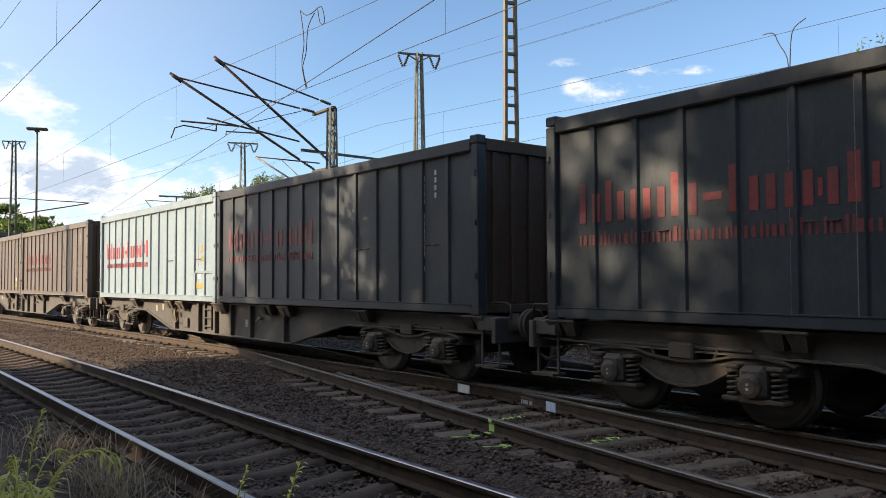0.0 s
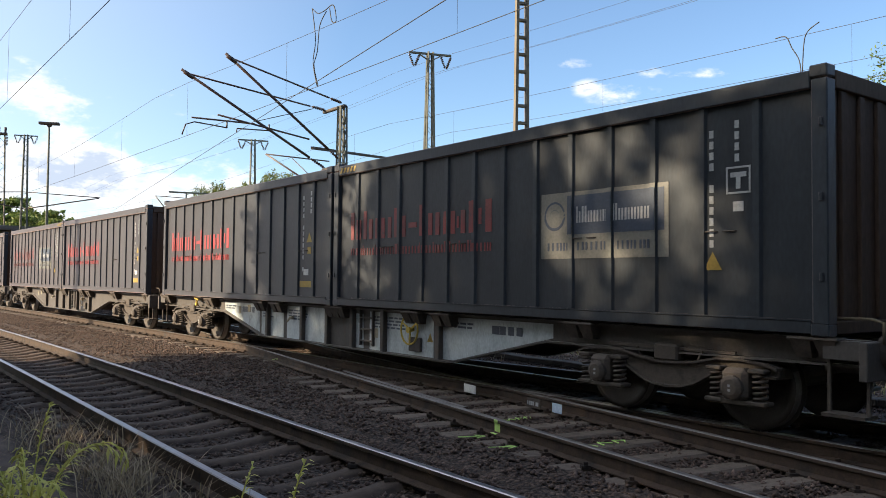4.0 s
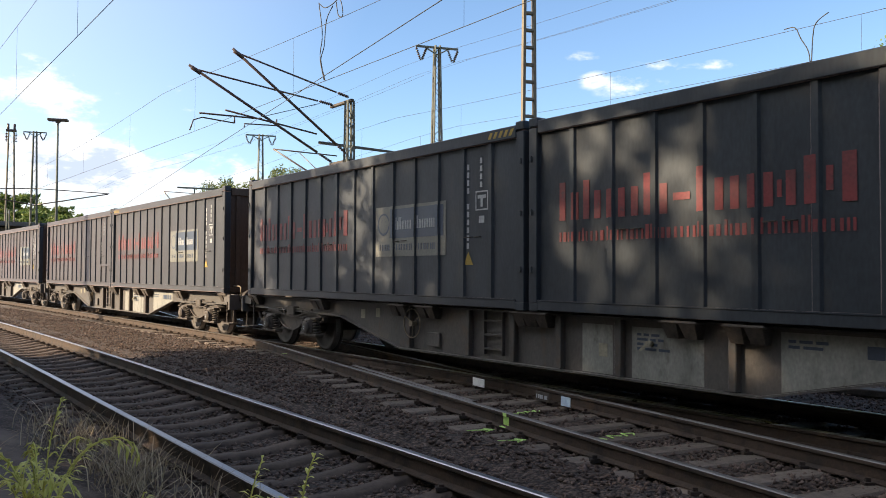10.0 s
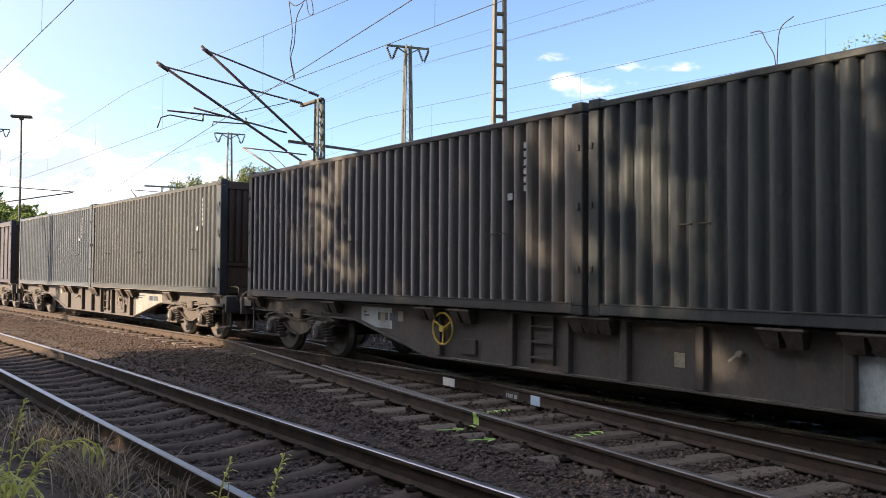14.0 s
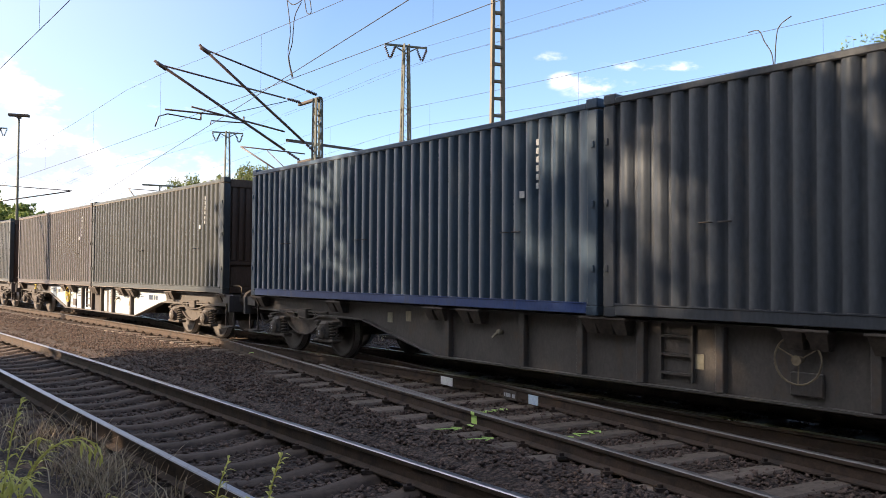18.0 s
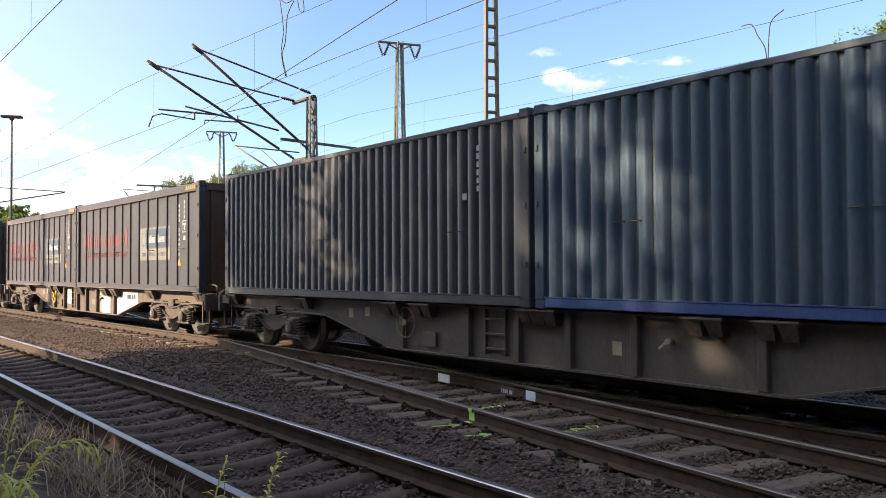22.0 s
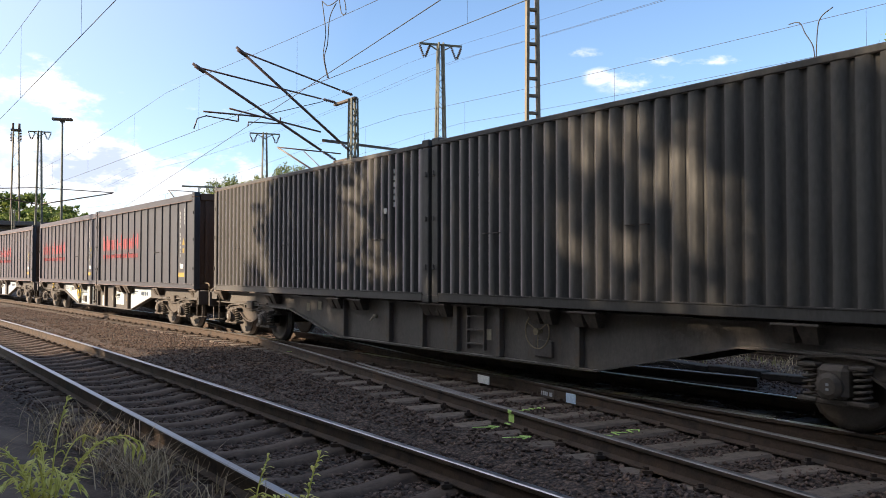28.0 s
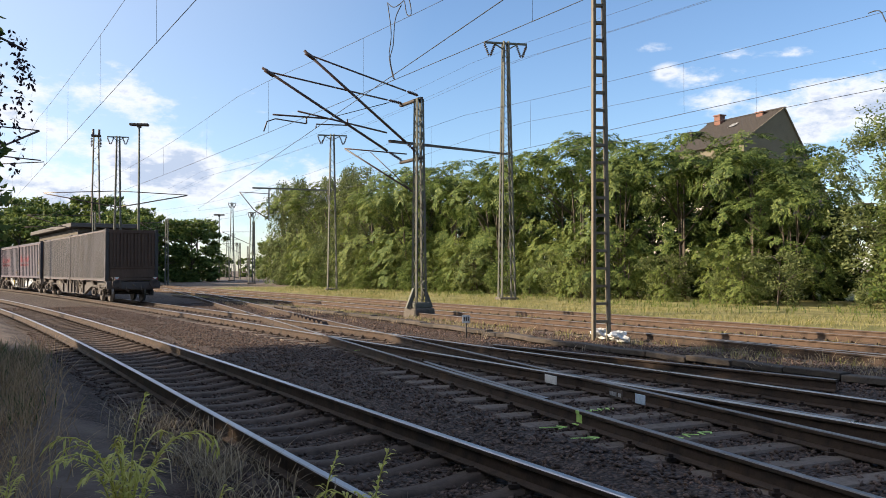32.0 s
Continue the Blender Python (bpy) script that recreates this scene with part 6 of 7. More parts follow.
catenary(lambda u: 3.17 - 0.005 * max(0, u - 12), -6, 75, 5.7, 8.1, shift=40, zig=0.0)
catenary(lambda u: v_p(u) + 0.15 * max(0.0, 1 - u / 30), -30, 140, 5.72, 7.4)
wire("contact_wire", [W(u, v_q(u) + 0.2, 5.78) for u in np.arange(-6, 60, 3.0)], 0.0085)
catenary(lambda u: v_c(u) + 0.8, -20, 130, 5.45, 7.2)
catenary(v_d, -20, 130, 5.72, 7.2)
for dv, z in ((-1.0, 13.1), (1.0, 13.1), (-0.4, 12.6)):
    vv = 25.6 + dv
    wire("feeder_wire", [W(u, vv, z - 3.0 * (((u - 36.3) / 60) % 1) * (1 - ((u - 36.3) / 60) % 1)) for u in np.arange(-30, 150, 4)], 0.0065)


def jumper(v, pts):
    """A loose loop of cable between two wires, through (u, z) points, rounded off."""
    p = [pts[0]] + list(pts) + [pts[-1]]
    out = []
    for i in range(1, len(p) - 2):
        for k in range(5):
            x = k / 5
            q = [0.5 * (2 * p[i][j] + x * (p[i + 1][j] - p[i - 1][j] + x * (2 * p[i - 1][j] - 5 * p[i][j] + 4 * p[i + 1][j] - p[i + 2][j] + x * (3 * (p[i][j] - p[i + 1][j]) + p[i + 2][j] - p[i - 1][j])))) for j in (0, 1)]
            out.append(W(q[0], v, q[1]))
    out.append(W(pts[-1][0], v, pts[-1][1]))
    wire("jumper_cable", out, 0.011, "loose dark jumper cable between wires")


jumper(8.4, [(16.48, 7.6), (16.3, 6.85), (16.4, 6.35), (16.2, 5.8)])
jumper(8.45, [(15.9, 7.4), (16.2, 7.15), (16.3, 6.6), (16.45, 6.3), (16.24, 5.8)])
jumper(8.4, [(16.48, 7.6), (16.2, 7.42), (15.9, 7.4), (15.5, 7.42), (15.36, 7.05), (15.55, 7.08), (15.66, 7.4)])
jumper(15.1, [(9.25, 6.46), (9.02, 6.44), (8.9, 6.2), (8.74, 5.9), (8.7, 5.5)])
jumper(15.12, [(8.34, 6.58), (8.58, 6.45), (8.66, 6.2), (8.7, 5.5)])


# ---- house behind the trees ----
def house():
    t = tagged(new("house"), "tall rendered house with a steep tiled roof and a bare gable", "house")
    t.matrix_basis = pose(31.4, 75, -0.15, 0, 0, math.degrees(math.atan2(0.9, -0.45)))      # x along the ridge, away
    H, ER, WR, EL, WL, Ln = 16.4, 8.4, 5.6, 13.2, 5.1, 9.5     # steep slope on one side, a shallow one on the other
    M_render = material("grey_brown_render", [(0.135, 0.118, 0.085), (0.17, 0.15, 0.11)], 0.5, 0.95, 0, 0.2, 12, stain=((0.07, 0.06, 0.048), 0.5))
    M_cream = material("cream_render", [(0.36, 0.31, 0.26), (0.44, 0.38, 0.32)], 0.5, 0.95, 0, 0.2, 12)
    M_tile = material("brown_roof_tile", [(0.026, 0.023, 0.022), (0.043, 0.036, 0.033)], 2.0, 0.85, 0, 0.6, 14)
    M_brick = material("chimney_brick", [(0.16, 0.08, 0.06), (0.22, 0.11, 0.08)], 3, 0.9, 0, 0.3, 20)
    bm = bmesh.new()
    A = [bm.verts.new(p) for p in ((0, -WR, 0), (0, WL, 0), (0, WL, EL), (0, 0, H), (0, -WR, ER))]
    B = [bm.verts.new((Ln, v.co.y, v.co.z)) for v in A]
    bm.faces.new(A[::-1])
    bm.faces.new(B)
    for i in (4, 1, 0):
        j = (i + 1) % 5
        bm.faces.new((A[i], A[j], B[j], B[i]))
    part("wall", bm, M_render, t)
    bm = bmesh.new()
    bar(bm, (-0.15, 0, H + 0.12), (Ln, 0, H + 0.12), 0.3, 0.14)
    roof = part("roof", bm, M_tile, t, "brown tiled roof")
    for s, Wd, sl in ((-1, WR, (H - ER) / WR), (1, WL, (H - EL) / WL)):
        for k in range(22):      # courses of tiles
            a, b = k / 22, (k + 1) / 22
            y0, y1 = s * (Wd + 0.4) * (1 - a), s * (Wd + 0.4) * (1 - b)
            z0, z1 = H - abs(y0) * sl, H - abs(y1) * sl
            bm = bmesh.new()
            vs = [bm.verts.new(p) for p in ((-0.15, y0, z0 + 0.16), (Ln, y0, z0 + 0.16), (Ln, y1, z1 + 0.08), (-0.15, y1, z1 + 0.08), (-0.15, y0, z0 + 0.02), (Ln, y0, z0 + 0.02))]
            bm.faces.new(vs[:4] if s < 0 else vs[3::-1])
            bm.faces.new((vs[0], vs[1], vs[5], vs[4]))
            part("tile_course", bm, M_tile, roof)
    for x, y, hh in ((2.2, 0.4, 0.2), (7.5, 0.4, 0.8)):
        bm = bmesh.new()
        z = H - abs(y) * (H - EL) / WL
        box(bm, x - 0.4, x + 0.4, y - 0.35, y + 0.35, z - 1.0, z + hh, bevel=0.03)
        box(bm, x - 0.48, x + 0.48, y - 0.43, y + 0.43, z + hh, z + hh + 0.12)
        part("chimney", bm, M_brick, t, "brick chimney")
    bm = bmesh.new()      # dark dormer at the far end, and a skylight
    zd = H - 2.7 * (H - EL) / WL
    box(bm, 8.2, 9.4, 2.0, 3.4, zd - 0.6, zd + 0.45, bevel=0.03)
    bar(bm, (8.8, 1.6, zd + 0.5), (8.8, 3.6, zd + 0.5), 1.5, 0.14)
    part("dormer", bm, M_tile, t, "dark roof dormer")
    bm = bmesh.new()
    zs = H - 1.8 * (H - EL) / WL
    vs = [(4.0, 1.5, zs + 0.11 + 0.19), (4.8, 1.5, zs + 0.11 + 0.19), (4.8, 2.1, zs - 0.08), (4.0, 2.1, zs - 0.08)]
    bm.faces.new([bm.verts.new((x, y, z + 0.12)) for x, y, z in vs])
    bmesh.ops.solidify(bm, geom=bm.faces[:], thickness=0.05)
    part("skylight", bm, M_mark, t, "small pale skylight")
    # lower wing in cream render with windows, half hidden by leaves
    bm = bmesh.new()
    box(bm, 0.5, 9, WL, WL + 4.0, 0, 9.6)
    part("wing", bm, M_cream, t, "cream rendered wing")
    M_glass = material("window_glass", [(0.03, 0.035, 0.04), (0.05, 0.055, 0.06)], 1, 0.08, 0, 0, 10)
    for z in (2.0, 5.0, 7.6):
        for y in (WL + 0.9, WL + 2.6):
            bm = bmesh.new()
            box(bm, 0.42, 0.52, y, y + 0.95, z, z + 1.4)
            w = part("window", bm, M_white, t, m=None)
            bm = bmesh.new()
            box(bm, 0.40, 0.43, y + 0.08, y + 0.45, z + 0.08, z + 1.32)
            box(bm, 0.40, 0.43, y + 0.52, y + 0.87, z + 0.08, z + 1.32)
            part("pane", bm, M_glass, w)
    bm = bmesh.new()
    bar(bm, (-0.08, -WR - 0.2, ER - 0.3), (-0.08, 0, H + 0.1), 0.12, 0.12)
    bar(bm, (-0.08, WL + 0.2, EL - 0.1), (-0.08, 0, H + 0.1), 0.12, 0.12)
    part("bargeboard", bm, M_mast_tan, t)


house()


def shed():
    """Low platform roof behind the train, far to the left."""
    t = tagged(new("platform_shed"), "low grey shed with a flat overhanging roof", "shed")
    t.matrix_basis = pose(-43.5, 98, -0.15, 0, 0, 90 + 35)
    M_felt = material("roof_felt", [(0.085, 0.075, 0.07), (0.13, 0.118, 0.108)], 1, 0.9, 0, 0.2, 10)
    bm = bmesh.new()
    box(bm, -12, 12, -2.5, 2.5, 0, 6.2)
    part("wall", bm, M_footing, t)
    bm = bmesh.new()
    box(bm, -13, 13, -3.4, 3.4, 6.3, 6.75, bevel=0.05)
    part("roof", bm, M_felt, t)
    for x in np.arange(-10, 10.1, 4):
        bm = bmesh.new()
        box(bm, x, x + 1.6, 2.48, 2.56, 2.2, 4.4)
        part("window", bm, M_iron, t)


shed()


# ---- crossing gear and small things by the tracks ----
def loose_rail(name, path, label):
    return tagged(mesh_ob(name, rail_mesh(path), [M_rail, M_dull]), label, "rail", "extra rails of the crossing")


loose_rail("guard_rail", [(u, 9.54 + (14.24 - u) * 0.134) for u in np.arange(6.98, 14.3, 0.7)], "rusty guard rail beside the main track")
loose_rail("switch_blade", [(u, v_q(u) - 0.68 + (u - 7.8) * 0.02) for u in np.arange(7.8, 12.5, 0.6)], "rusty switch blade in the crossing")
loose_rail("check_rail", [(u, v_p(u) - 0.66) for u in np.arange(5, 10, 0.7)], "rusty check rail at the crossing")
loose_rail("turnout_rail", [(u, 14.35 - max(0, 16 - u) * 0.05) for u in np.arange(-10, 22, 1.2)], "sunlit rusty turnout rail")


M_paleblue = material("pale_blue_plate", [(0.34, 0.45, 0.60), (0.46, 0.57, 0.70)], 9, 0.5, 0, 0.1, 60)


def crossing_plates():
    for u, v, w, mat, lab in ((9.5, 7.52, 0.17, M_white, "white painted patch on a crossing rail"), (7.46, 7.30, 0.10, M_paleblue, "pale blue plate on a crossing rail"), (7.95, 7.355, 0.15, M_iron, "dark lettered plate on a crossing rail")):
        bm = bmesh.new()
        box(bm, -w, w, -0.012, 0.0, -0.13, -0.01, bevel=0.003)
        p = W(u, v - 0.01)
        plate = tagged(mesh_ob("rail_plate", bm, mat, m=pose(p.x, p.y, 0.0, 0, 0, 90 + math.degrees(TH - 0.15) + 180)), lab, "plate", "plates on the crossing rails")
        if mat is M_iron:
            bm = bmesh.new()
            for x0, x1 in ((-0.13, -0.11), (-0.09, -0.06), (-0.05, -0.02), (-0.01, 0.02), (0.06, 0.12)):
                box(bm, x0, x1, -0.016, -0.012, -0.10, -0.05)
            part("plate_bars", bm, M_stencil, plate)
    # iron blocks and bolts along the frog
    t = tagged(new("crossing_frog"), "rusty crossing frog of bolted rails", "crossing frog")
    bm = bmesh.new()
    box(bm, -0.16, 0.16, -0.06, 0.06, -0.15, -0.03, bevel=0.015)
    blk = None
    for k in range(12):
        u = 6.4 + 0.45 * k
        p = W(u, v_q(u) + 0.83)
        m = pose(p.x, p.y, 0, 0, 0, 90 + math.degrees(TH))
        blk = part("spacer_block", bm, M_rail, t, m=m) if blk is None else again(blk, m, t)


crossing_plates()


def spray(u, v, strokes, z=-0.155):
    t = tagged(new("spray_mark"), "lime green sprayed survey mark", "paint mark", "survey marks on the sleepers")
    for a, b in strokes:
        bm = bmesh.new()
        bar(bm, W(u + a[0], v + a[1], z), W(u + b[0], v + b[1], z), 0.017, 0.008)
        part("stroke", bm, M_lime, t)
    return t


ARROW = [((0.1, -0.16), (-0.02, 0.12)), ((-0.02, 0.12), (0.09, 0.06)), ((-0.02, 0.12), (-0.06, -0.02))]
SCRIBBLE = [((0.07, -0.3), (-0.05, -0.24)), ((-0.05, -0.24), (0.06, -0.14)), ((0.06, -0.14), (-0.06, -0.1)), ((-0.06, -0.02), (0.07, 0.02)), ((0.07, 0.02), (-0.03, 0.12)), ((-0.06, 0.16), (0.06, 0.2)), ((0.06, 0.2), (0.0, 0.3)), ((0.0, 0.3), (-0.06, 0.24))]
spray(6.99, 5.6, ARROW, -0.172)
spray(6.38, 5.52, ARROW, -0.172)
spray(7.6, 6.75, [((a[0] * 0.8, a[1] * 0.7), (b[0] * 0.8, b[1] * 0.7)) for a, b in SCRIBBLE], -0.168)
spray(5.95, 6.45, [((a[0] * 1.1, a[1] * 1.2), (b[0] * 1.1, b[1] * 1.2)) for a, b in SCRIBBLE], -0.168)
spray(15.25, 7.12, [((0.0, -0.1), (0.06, 0.0)), ((0.06, 0.0), (-0.02, 0.1))], -0.10)


def rail_paint():
    """Lime paint across the rail's head and web."""
    u = 6.95
    p = W(u, v_q(u) - 0.7535)
    t = tagged(new("spray_mark"), "lime green paint across a rail", "paint mark", "survey marks on the sleepers")
    t.matrix_basis = pose(p.x, p.y, 0, 0, 0, 90 + math.degrees(TH - 0.15) + 180)
    for dims in ((-0.035, 0.035, -0.042, -0.037, -0.04, -0.004), (-0.06, 0.05, -0.016, -0.012, -0.14, -0.04), (-0.05, 0.05, -0.08, -0.016, -0.158, -0.150)):
        bm = bmesh.new()
        box(bm, *dims)
        part("stroke", bm, M_lime, t)


rail_paint()


def marker_post():
    t = tagged(new("marker_post"), "small white marker plate on a dark post", "marker")
    t.matrix_basis = pose(0.57, 20.5, -0.15, 0, 0, 5)
    bm = bmesh.new()
    tube(bm, [(0, 0, -0.2), (0, 0, 0.5)], 0.025, 8)
    part("post", bm, M_iron, t)
    bm = bmesh.new()
    box(bm, -0.10, 0.10, -0.035, -0.025, 0.36, 0.56, bevel=0.004)
    plate = part("plate", bm, M_white, t)
    bm = bmesh.new()
    for x in (-0.06, -0.005, 0.045):
        box(bm, x, x + 0.03, -0.042, -0.036, 0.41, 0.51)
    part("number_bars", bm, M_iron, plate)


marker_post()


M_lid = material("grimy_concrete_lid", [(0.045, 0.037, 0.031), (0.075, 0.062, 0.052), (0.034, 0.028, 0.024)], 3, 0.95, 0, 0.4, 40, vary=0.35)


def cable_trough():
    t = tagged(new("cable_trough"), "grimy concrete cable trough with loose lids", "cable trough", kind="structure")
    bm = bmesh.new()
    box(bm, -0.49, 0.49, -0.13, 0.13, 0, 0.10, bevel=0.012)
    lid = None
    for k in range(64):
        u = -8 + k
        p = W(u, 11.5 + 0.075 * max(0, u - 13.2) * (1 if u < 27 else 13.8 / (u - 13.2)) + 0.02 * math.sin(u))
        m = pose(p.x, p.y, -0.135 + random.uniform(-0.02, 0.015), 0, random.uniform(-2, 2), 90 + math.degrees(TH) + random.uniform(-0.8, 0.8))
        lid = part("lid", bm, M_lid, t, m=m) if lid is None else again(lid, m, t)


cable_trough()


def rail_braces():
    """Row of dark steel braces that stand against the outer rail of the crossing."""
    bm = bmesh.new()
    vs = [bm.verts.new((x, y, z)) for x in (-0.09, 0.09) for y, z in ((-0.16, 0.0), (0.16, 0.0), (0.16, 0.05), (0.03, 0.20), (-0.03, 0.20), (-0.16, 0.05))]
    bm.faces.new(vs[:6][::-1])
    bm.faces.new(vs[6:])
    for i in range(6):
        j = (i + 1) % 6
        bm.faces.new((vs[i], vs[j], vs[j + 6], vs[i + 6]))
    first = None
    for k in range(8):
        p = W(27.6 - 0.68 * k, 10.4 - 0.13 * k)
        m = pose(p.x, p.y, -0.19, 0, 0, math.degrees(TH) + 11)
        if first is None:
            first = tagged(mesh_ob("rail_brace", bm, M_rail, m=m), "dark rusty steel brace beside the crossing rail", "rail brace", "braces of the crossing")
        else:
            copy_thing(first, m)


rail_braces()


def plastic_bag(x, y):
    bm = bmesh.new()
    bmesh.ops.create_icosphere(bm, subdivisions=3, radius=0.28)
    for v in bm.verts:
        v.co *= 0.75 + 0.6 * noise.noise(v.co * 5) + 0.25 * noise.noise(v.co * 12)
        v.co.z = max(-0.12, v.co.z * 0.6)
    tagged(mesh_ob("plastic_bag", bm, M_white, m=pose(x, y, -0.02)), "crumpled white plastic bag beside the mast", "rubbish")


plastic_bag(4.1, 19.0)
plastic_bag(3.85, 19.9)


# ---- stones, grass and weeds ----
def scatter_stones():
    rnd = np.random.RandomState(5)
    base = np.array([(1, 0, 0), (-1, 0, 0), (0, 1, 0), (0, -1, 0), (0, 0, 1), (0, 0, -1)], float)
    tri = np.array([(0, 2, 4), (2, 1, 4), (1, 3, 4), (3, 0, 4), (2, 0, 5), (1, 2, 5), (3, 1, 5), (0, 3, 5)])
    n = 80000
    u = rnd.uniform(0, 1, n) ** 1.5 * 42 + 1.5
    v = rnd.uniform(1.75, 14.2, n)
    keep = (v < 11) | (u > 5)
    u, v = u[keep], v[keep]
    n = len(u)
    x, y = DU.x * u + DV.x * v, DU.y * u + DV.y * v
    zb = np.array([ground_height(a, b) for a, b in zip(u, v)])
    s = rnd.uniform(0.013, 0.034, n)
    V = base[None] * rnd.uniform(0.55, 1.3, (n, 6, 1)) + rnd.normal(size=(n, 6, 3)) * 0.18
    ang = rnd.uniform(0, 6.28, n)
    c, q = np.cos(ang), np.sin(ang)
    R = np.stack([V[:, :, 0] * c[:, None] - V[:, :, 1] * q[:, None], V[:, :, 0] * q[:, None] + V[:, :, 1] * c[:, None], V[:, :, 2] * 0.75], 2)
    P = R * s[:, None, None] + np.stack([x, y, zb + s * 0.35], 1)[:, None]
    me = arrays("ballast", P.reshape(-1, 3), (tri[None] + 6 * np.arange(n)[:, None, None]).reshape(-1, 3))
    m = leaf_material("loose_ballast", (0.055, 0.038, 0.031), (0.102, 0.071, 0.058), (0.172, 0.123, 0.100))
    nt = m.node_tree
    nt.links.new(nt.nodes["Principled BSDF"].outputs[0], nt.nodes["Material Output"].inputs["Surface"])
    nt.nodes["Principled BSDF"].inputs["Roughness"].default_value = 0.95
    tagged(mesh_ob("ballast", me, m), "loose dark ballast stones", "ballast", kind="stuff")


scatter_stones()


def blades(name, spots, mat, label, n_per, height, spread, width, seed, bend=0.35, cat="grass", kind="stuff"):
    """Curved grass blades, in one mesh."""
    rnd = np.random.RandomState(seed)
    S = np.repeat(np.array(spots, float), n_per, 0)
    n = len(S)
    root = S.copy()
    root[:, :2] += rnd.normal(size=(n, 2)) * spread
    h = height * rnd.uniform(0.45, 1.15, n)
    a = rnd.uniform(0, 6.28, n)
    d = np.stack([np.cos(a), np.sin(a), 0 * a], 1)
    w = np.stack([-np.sin(a), np.cos(a), 0 * a], 1) * width
    b = bend * h * rnd.uniform(0.3, 1.4, n)
    V = []
    for k, (f, g) in enumerate(((0, 1.0), (0.45, 0.85), (0.8, 0.6), (1.0, 0.08))):
        p = root + d * (b * f * f)[:, None]
        p[:, 2] += h * f * (1 - 0.12 * f)
        V += [p - w * g, p + w * g]
    V = np.stack(V, 1)
    q = np.array([(0, 1, 3, 2), (2, 3, 5, 4), (4, 5, 7, 6)])
    me = arrays(name, V.reshape(-1, 3), (q[None] + 8 * np.arange(n)[:, None, None]).reshape(-1, 4))
    return tagged(mesh_ob(name, me, mat), label, cat, kind=kind)


def grass():
    rnd = random.Random(3)

    def patchy(u, v):
        return noise.noise(Vector((u * 0.16, v * 0.35, 2.0))) + 0.5 * noise.noise(Vector((u * 0.7, v * 0.9, 7.0)))
    sp = [(*W(u, v)[:2], -0.12) for u, v in ((rnd.uniform(-30, 75), 20.9 + abs(rnd.gauss(0, 1)) * 4.2) for _ in range(3400)) if v < 31 and patchy(u, v) > -0.12]
    blades("meadow_grass", sp, M_grass, "dry pale meadow grass below the trees", 10, 0.17, 0.42, 0.008, 1, 1.2)
    sp = [(*W(u, v)[:2], -0.12) for u, v in ((rnd.uniform(-30, 75), 31.5 - abs(rnd.gauss(0, 1)) * 3.6) for _ in range(900)) if v > 21.5 and patchy(u, v) < 0.1]
    blades("weedy_grass", sp, M_leaf2, "rank green grass at the foot of the bushes", 11, 0.30, 0.30, 0.012, 8, 0.9)
    sp = [(*W(u, v)[:2], -0.16) for u, v in ((rnd.uniform(3, 45), rnd.choice((rnd.gauss(13.2, 0.35), rnd.gauss(12.1, 0.5)))) for _ in range(190))]
    blades("track_grass", sp, M_straw, "dry straw-coloured grass between the tracks", 9, 0.21, 0.10, 0.005, 2, 1.0)
    sp = [(*W(u, v)[:2], -0.19) for u, v in ((rnd.uniform(3, 60), rnd.choice((rnd.gauss(13.6, 0.4), rnd.gauss(16.9, 0.3), rnd.gauss(20.4, 0.4)))) for _ in range(700))]
    blades("sunlit_grass", sp, M_grass, "low golden grass between the sunlit tracks", 12, 0.17, 0.16, 0.006, 6, 0.8)
    sp = [(*W(u, v)[:2], -0.14) for u, v in ((rnd.uniform(2.2, 10), rnd.gauss(1.86, 0.17)) for _ in range(80))]
    blades("verge_grass", sp, M_straw, "tangled dry grass beside the rail", 13, 0.27, 0.10, 0.0045, 3, 1.3)
    sp = [(-0.47 * y - 0.30 - abs(rnd.gauss(0, 0.55)), y, -0.1) for y in (rnd.uniform(3.6, 15) for _ in range(430))]
    sp = [p for p in sp if noise.noise(Vector((p[0] * 1.3, p[1] * 0.8, 4.0))) > -0.08]
    blades("tall_grass", sp, M_brown, "tall withered grass at the edge of the path", 8, 0.52, 0.2, 0.0038, 4, 1.2)
    sp = [(-0.47 * y - 0.35 - abs(rnd.gauss(0, 0.8)), y, -0.1) for y in (rnd.uniform(8, 16) for _ in range(55))]
    blades("green_grass", sp, M_leaf4, "low green grass at the edge of the path", 12, 0.36, 0.16, 0.007, 5, 0.6)


grass()


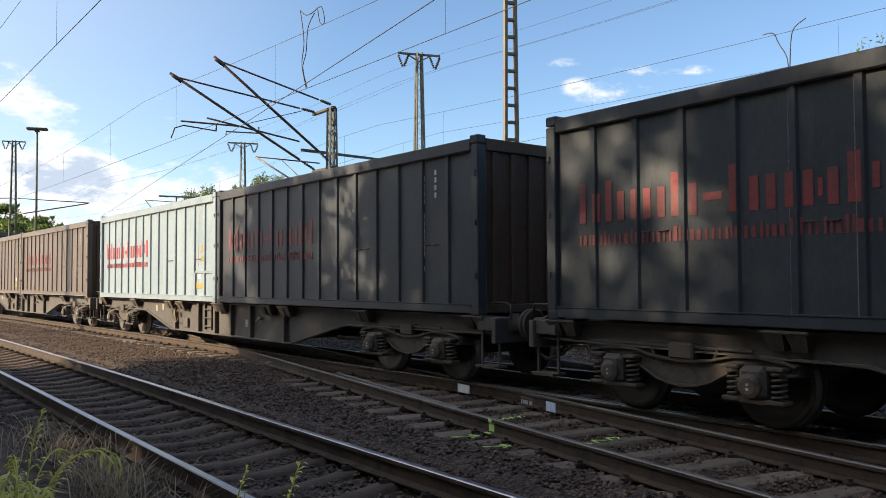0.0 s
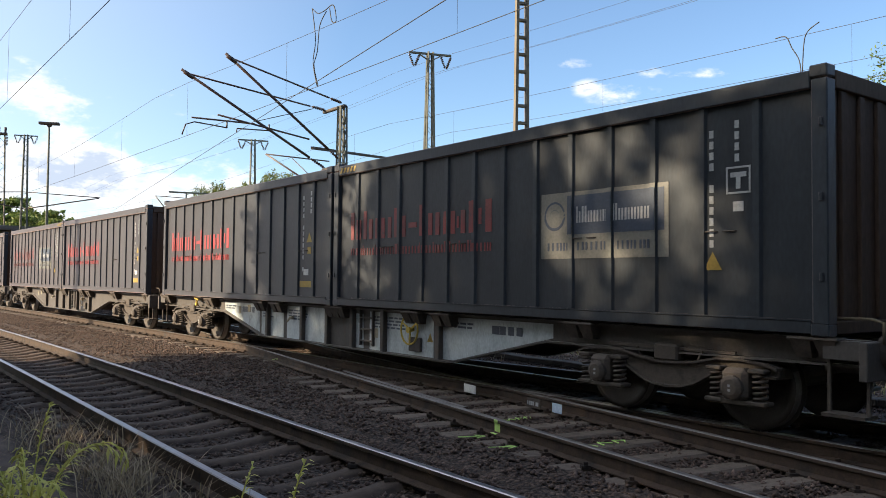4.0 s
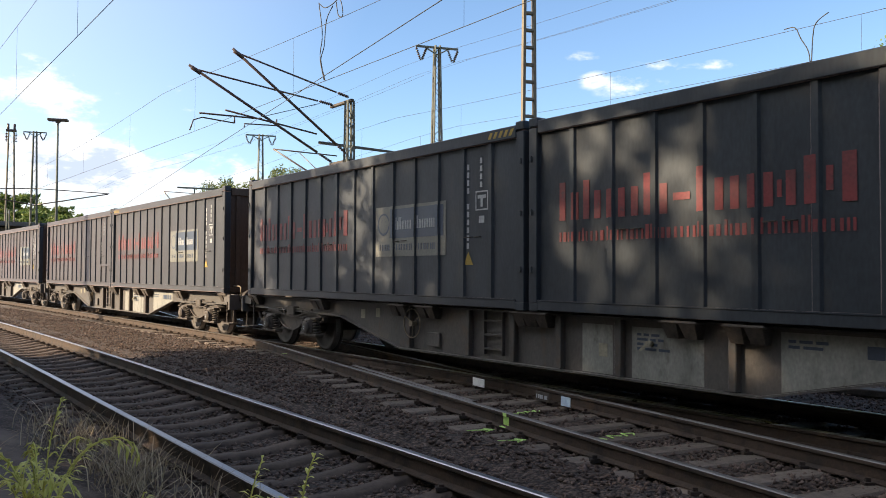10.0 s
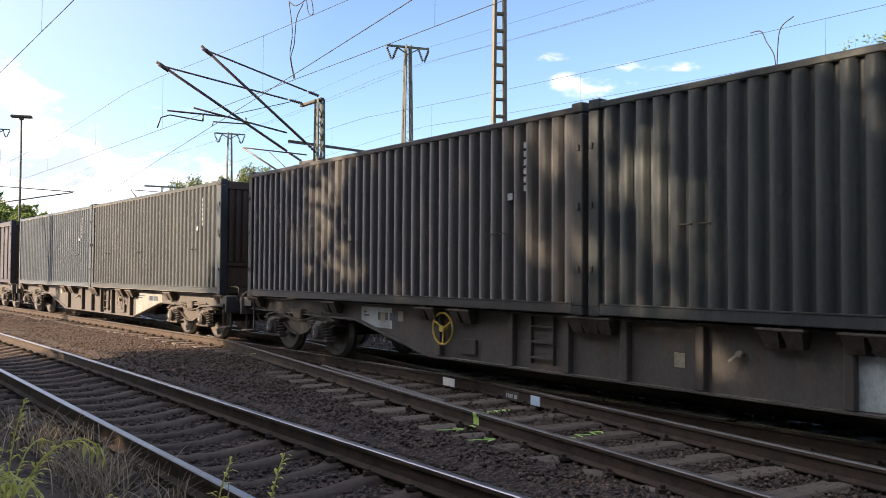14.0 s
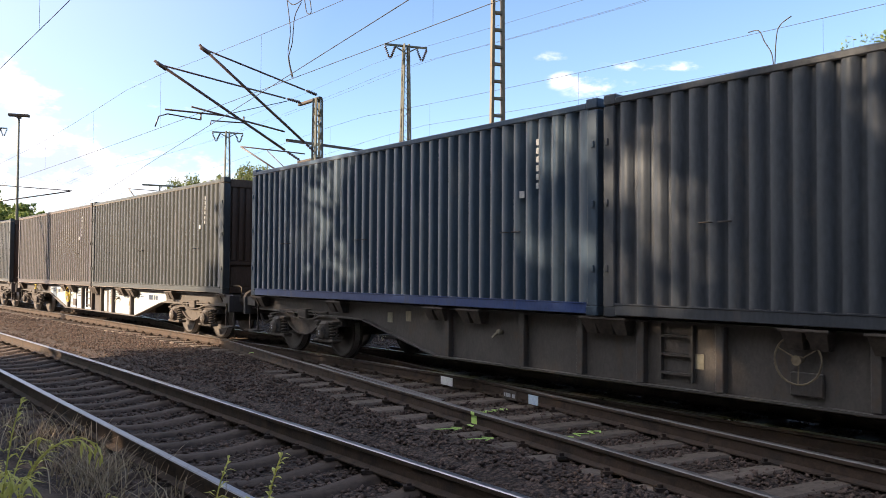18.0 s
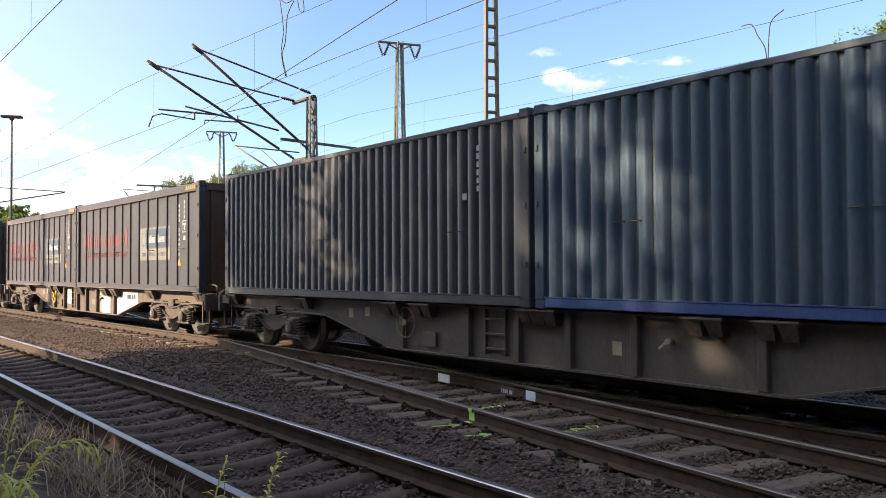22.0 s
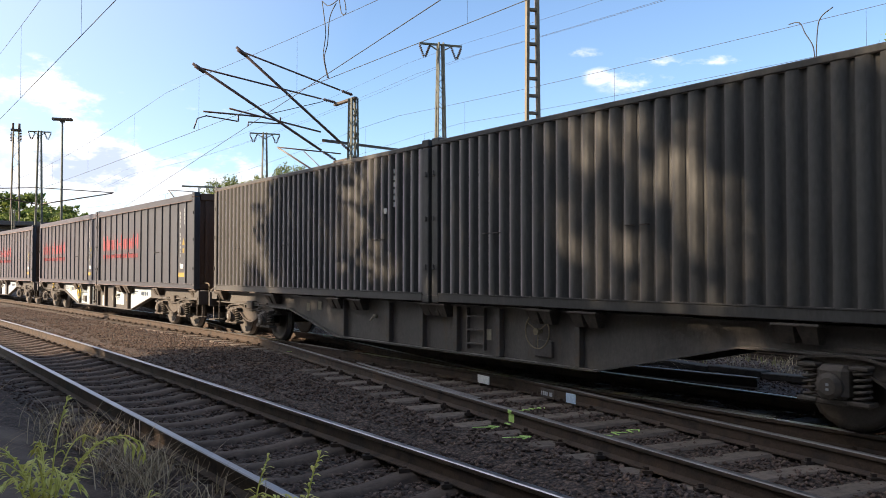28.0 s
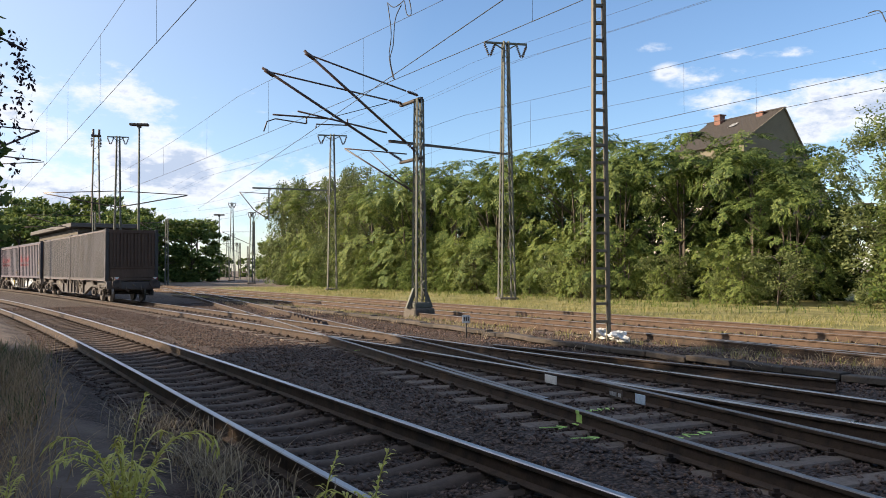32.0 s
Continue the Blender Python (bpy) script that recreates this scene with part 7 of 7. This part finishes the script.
def weed(x, y, top, stems, seed, lean=16.0, nod=150.0, late=1.7, leafy=40):
    """Weed on thin stems that rise, arch over and nod; narrow leaves all along their upper parts."""
    rnd = random.Random(seed)
    t = tagged(new("weed"), "bright yellow-green weed with arching nodding stems", "weed", "weeds beside the path")
    t.matrix_basis = pose(x, y, -0.1)
    lf = bmesh.new()
    for k in range(stems):
        bm = bmesh.new()
        a = 2 * math.pi * k / stems + rnd.uniform(-0.4, 0.4)
        lead = k == 0
        l, bow, high = (1.5, 22.0, top) if lead else (lean * rnd.uniform(0.4, 1.1), nod * rnd.uniform(0.75, 1.1), (top - 0.02) * rnd.uniform(0.70, 0.88))
        p, pts = Vector((0, 0, 0)), [Vector((0, 0, 0))]
        for j in range(16):
            q = (j + 0.5) / 16
            th = math.radians(l + bow * q ** (4.0 if lead else 1 + late))
            p = p + Vector((math.cos(a) * math.sin(th), math.sin(a) * math.sin(th), math.cos(th)))
            pts.append(p)
        f = high / max(c.z for c in pts)
        pts = [c * f for c in pts]
        tube(bm, pts, 0.0055, 5, r_end=0.003)
        part("stem", bm, M_weed, t)
        for j in range(leafy):
            q = 0.30 + 0.70 * (j + rnd.random()) / leafy
            i = min(15, int(q * 16))
            p = pts[i].lerp(pts[i + 1], q * 16 - i)
            b = rnd.uniform(0, 6.28)
            d = ((pts[i + 1] - pts[i]).normalized() * 0.7 + Vector((math.cos(b), math.sin(b), rnd.uniform(-0.7, 0.1))) * 0.6).normalized()
            ln = rnd.uniform(0.045, 0.07) * (1.3 if q < 0.7 else 0.95)
            sd = d.cross(Vector((0.1, 0, 1))).normalized() * ln * 0.13
            m, e = p + d * ln * 0.5, p + d * ln + Vector((0, 0, -ln * 0.35))
            lf.faces.new([lf.verts.new(c) for c in (p, m - sd, e, m + sd)])
    part("foliage", lf, M_weed, t)


weed(-1.50, 3.9, 1.06, 14, 1, 7, 165, 4.0, 46)
weed(-0.51, 3.25, 0.90, 6, 2, 2.5, 160, 7.5, 46)
weed(-0.31, 3.3, 0.92, 6, 3, 2.5, 160, 7.5, 46)
weed(-1.0, 3.5, 0.72, 5, 4, 4, 130, 5.5, 36)
weed(-2.3, 4.3, 0.66, 5, 5, 5, 130, 5.0, 36)

motions()
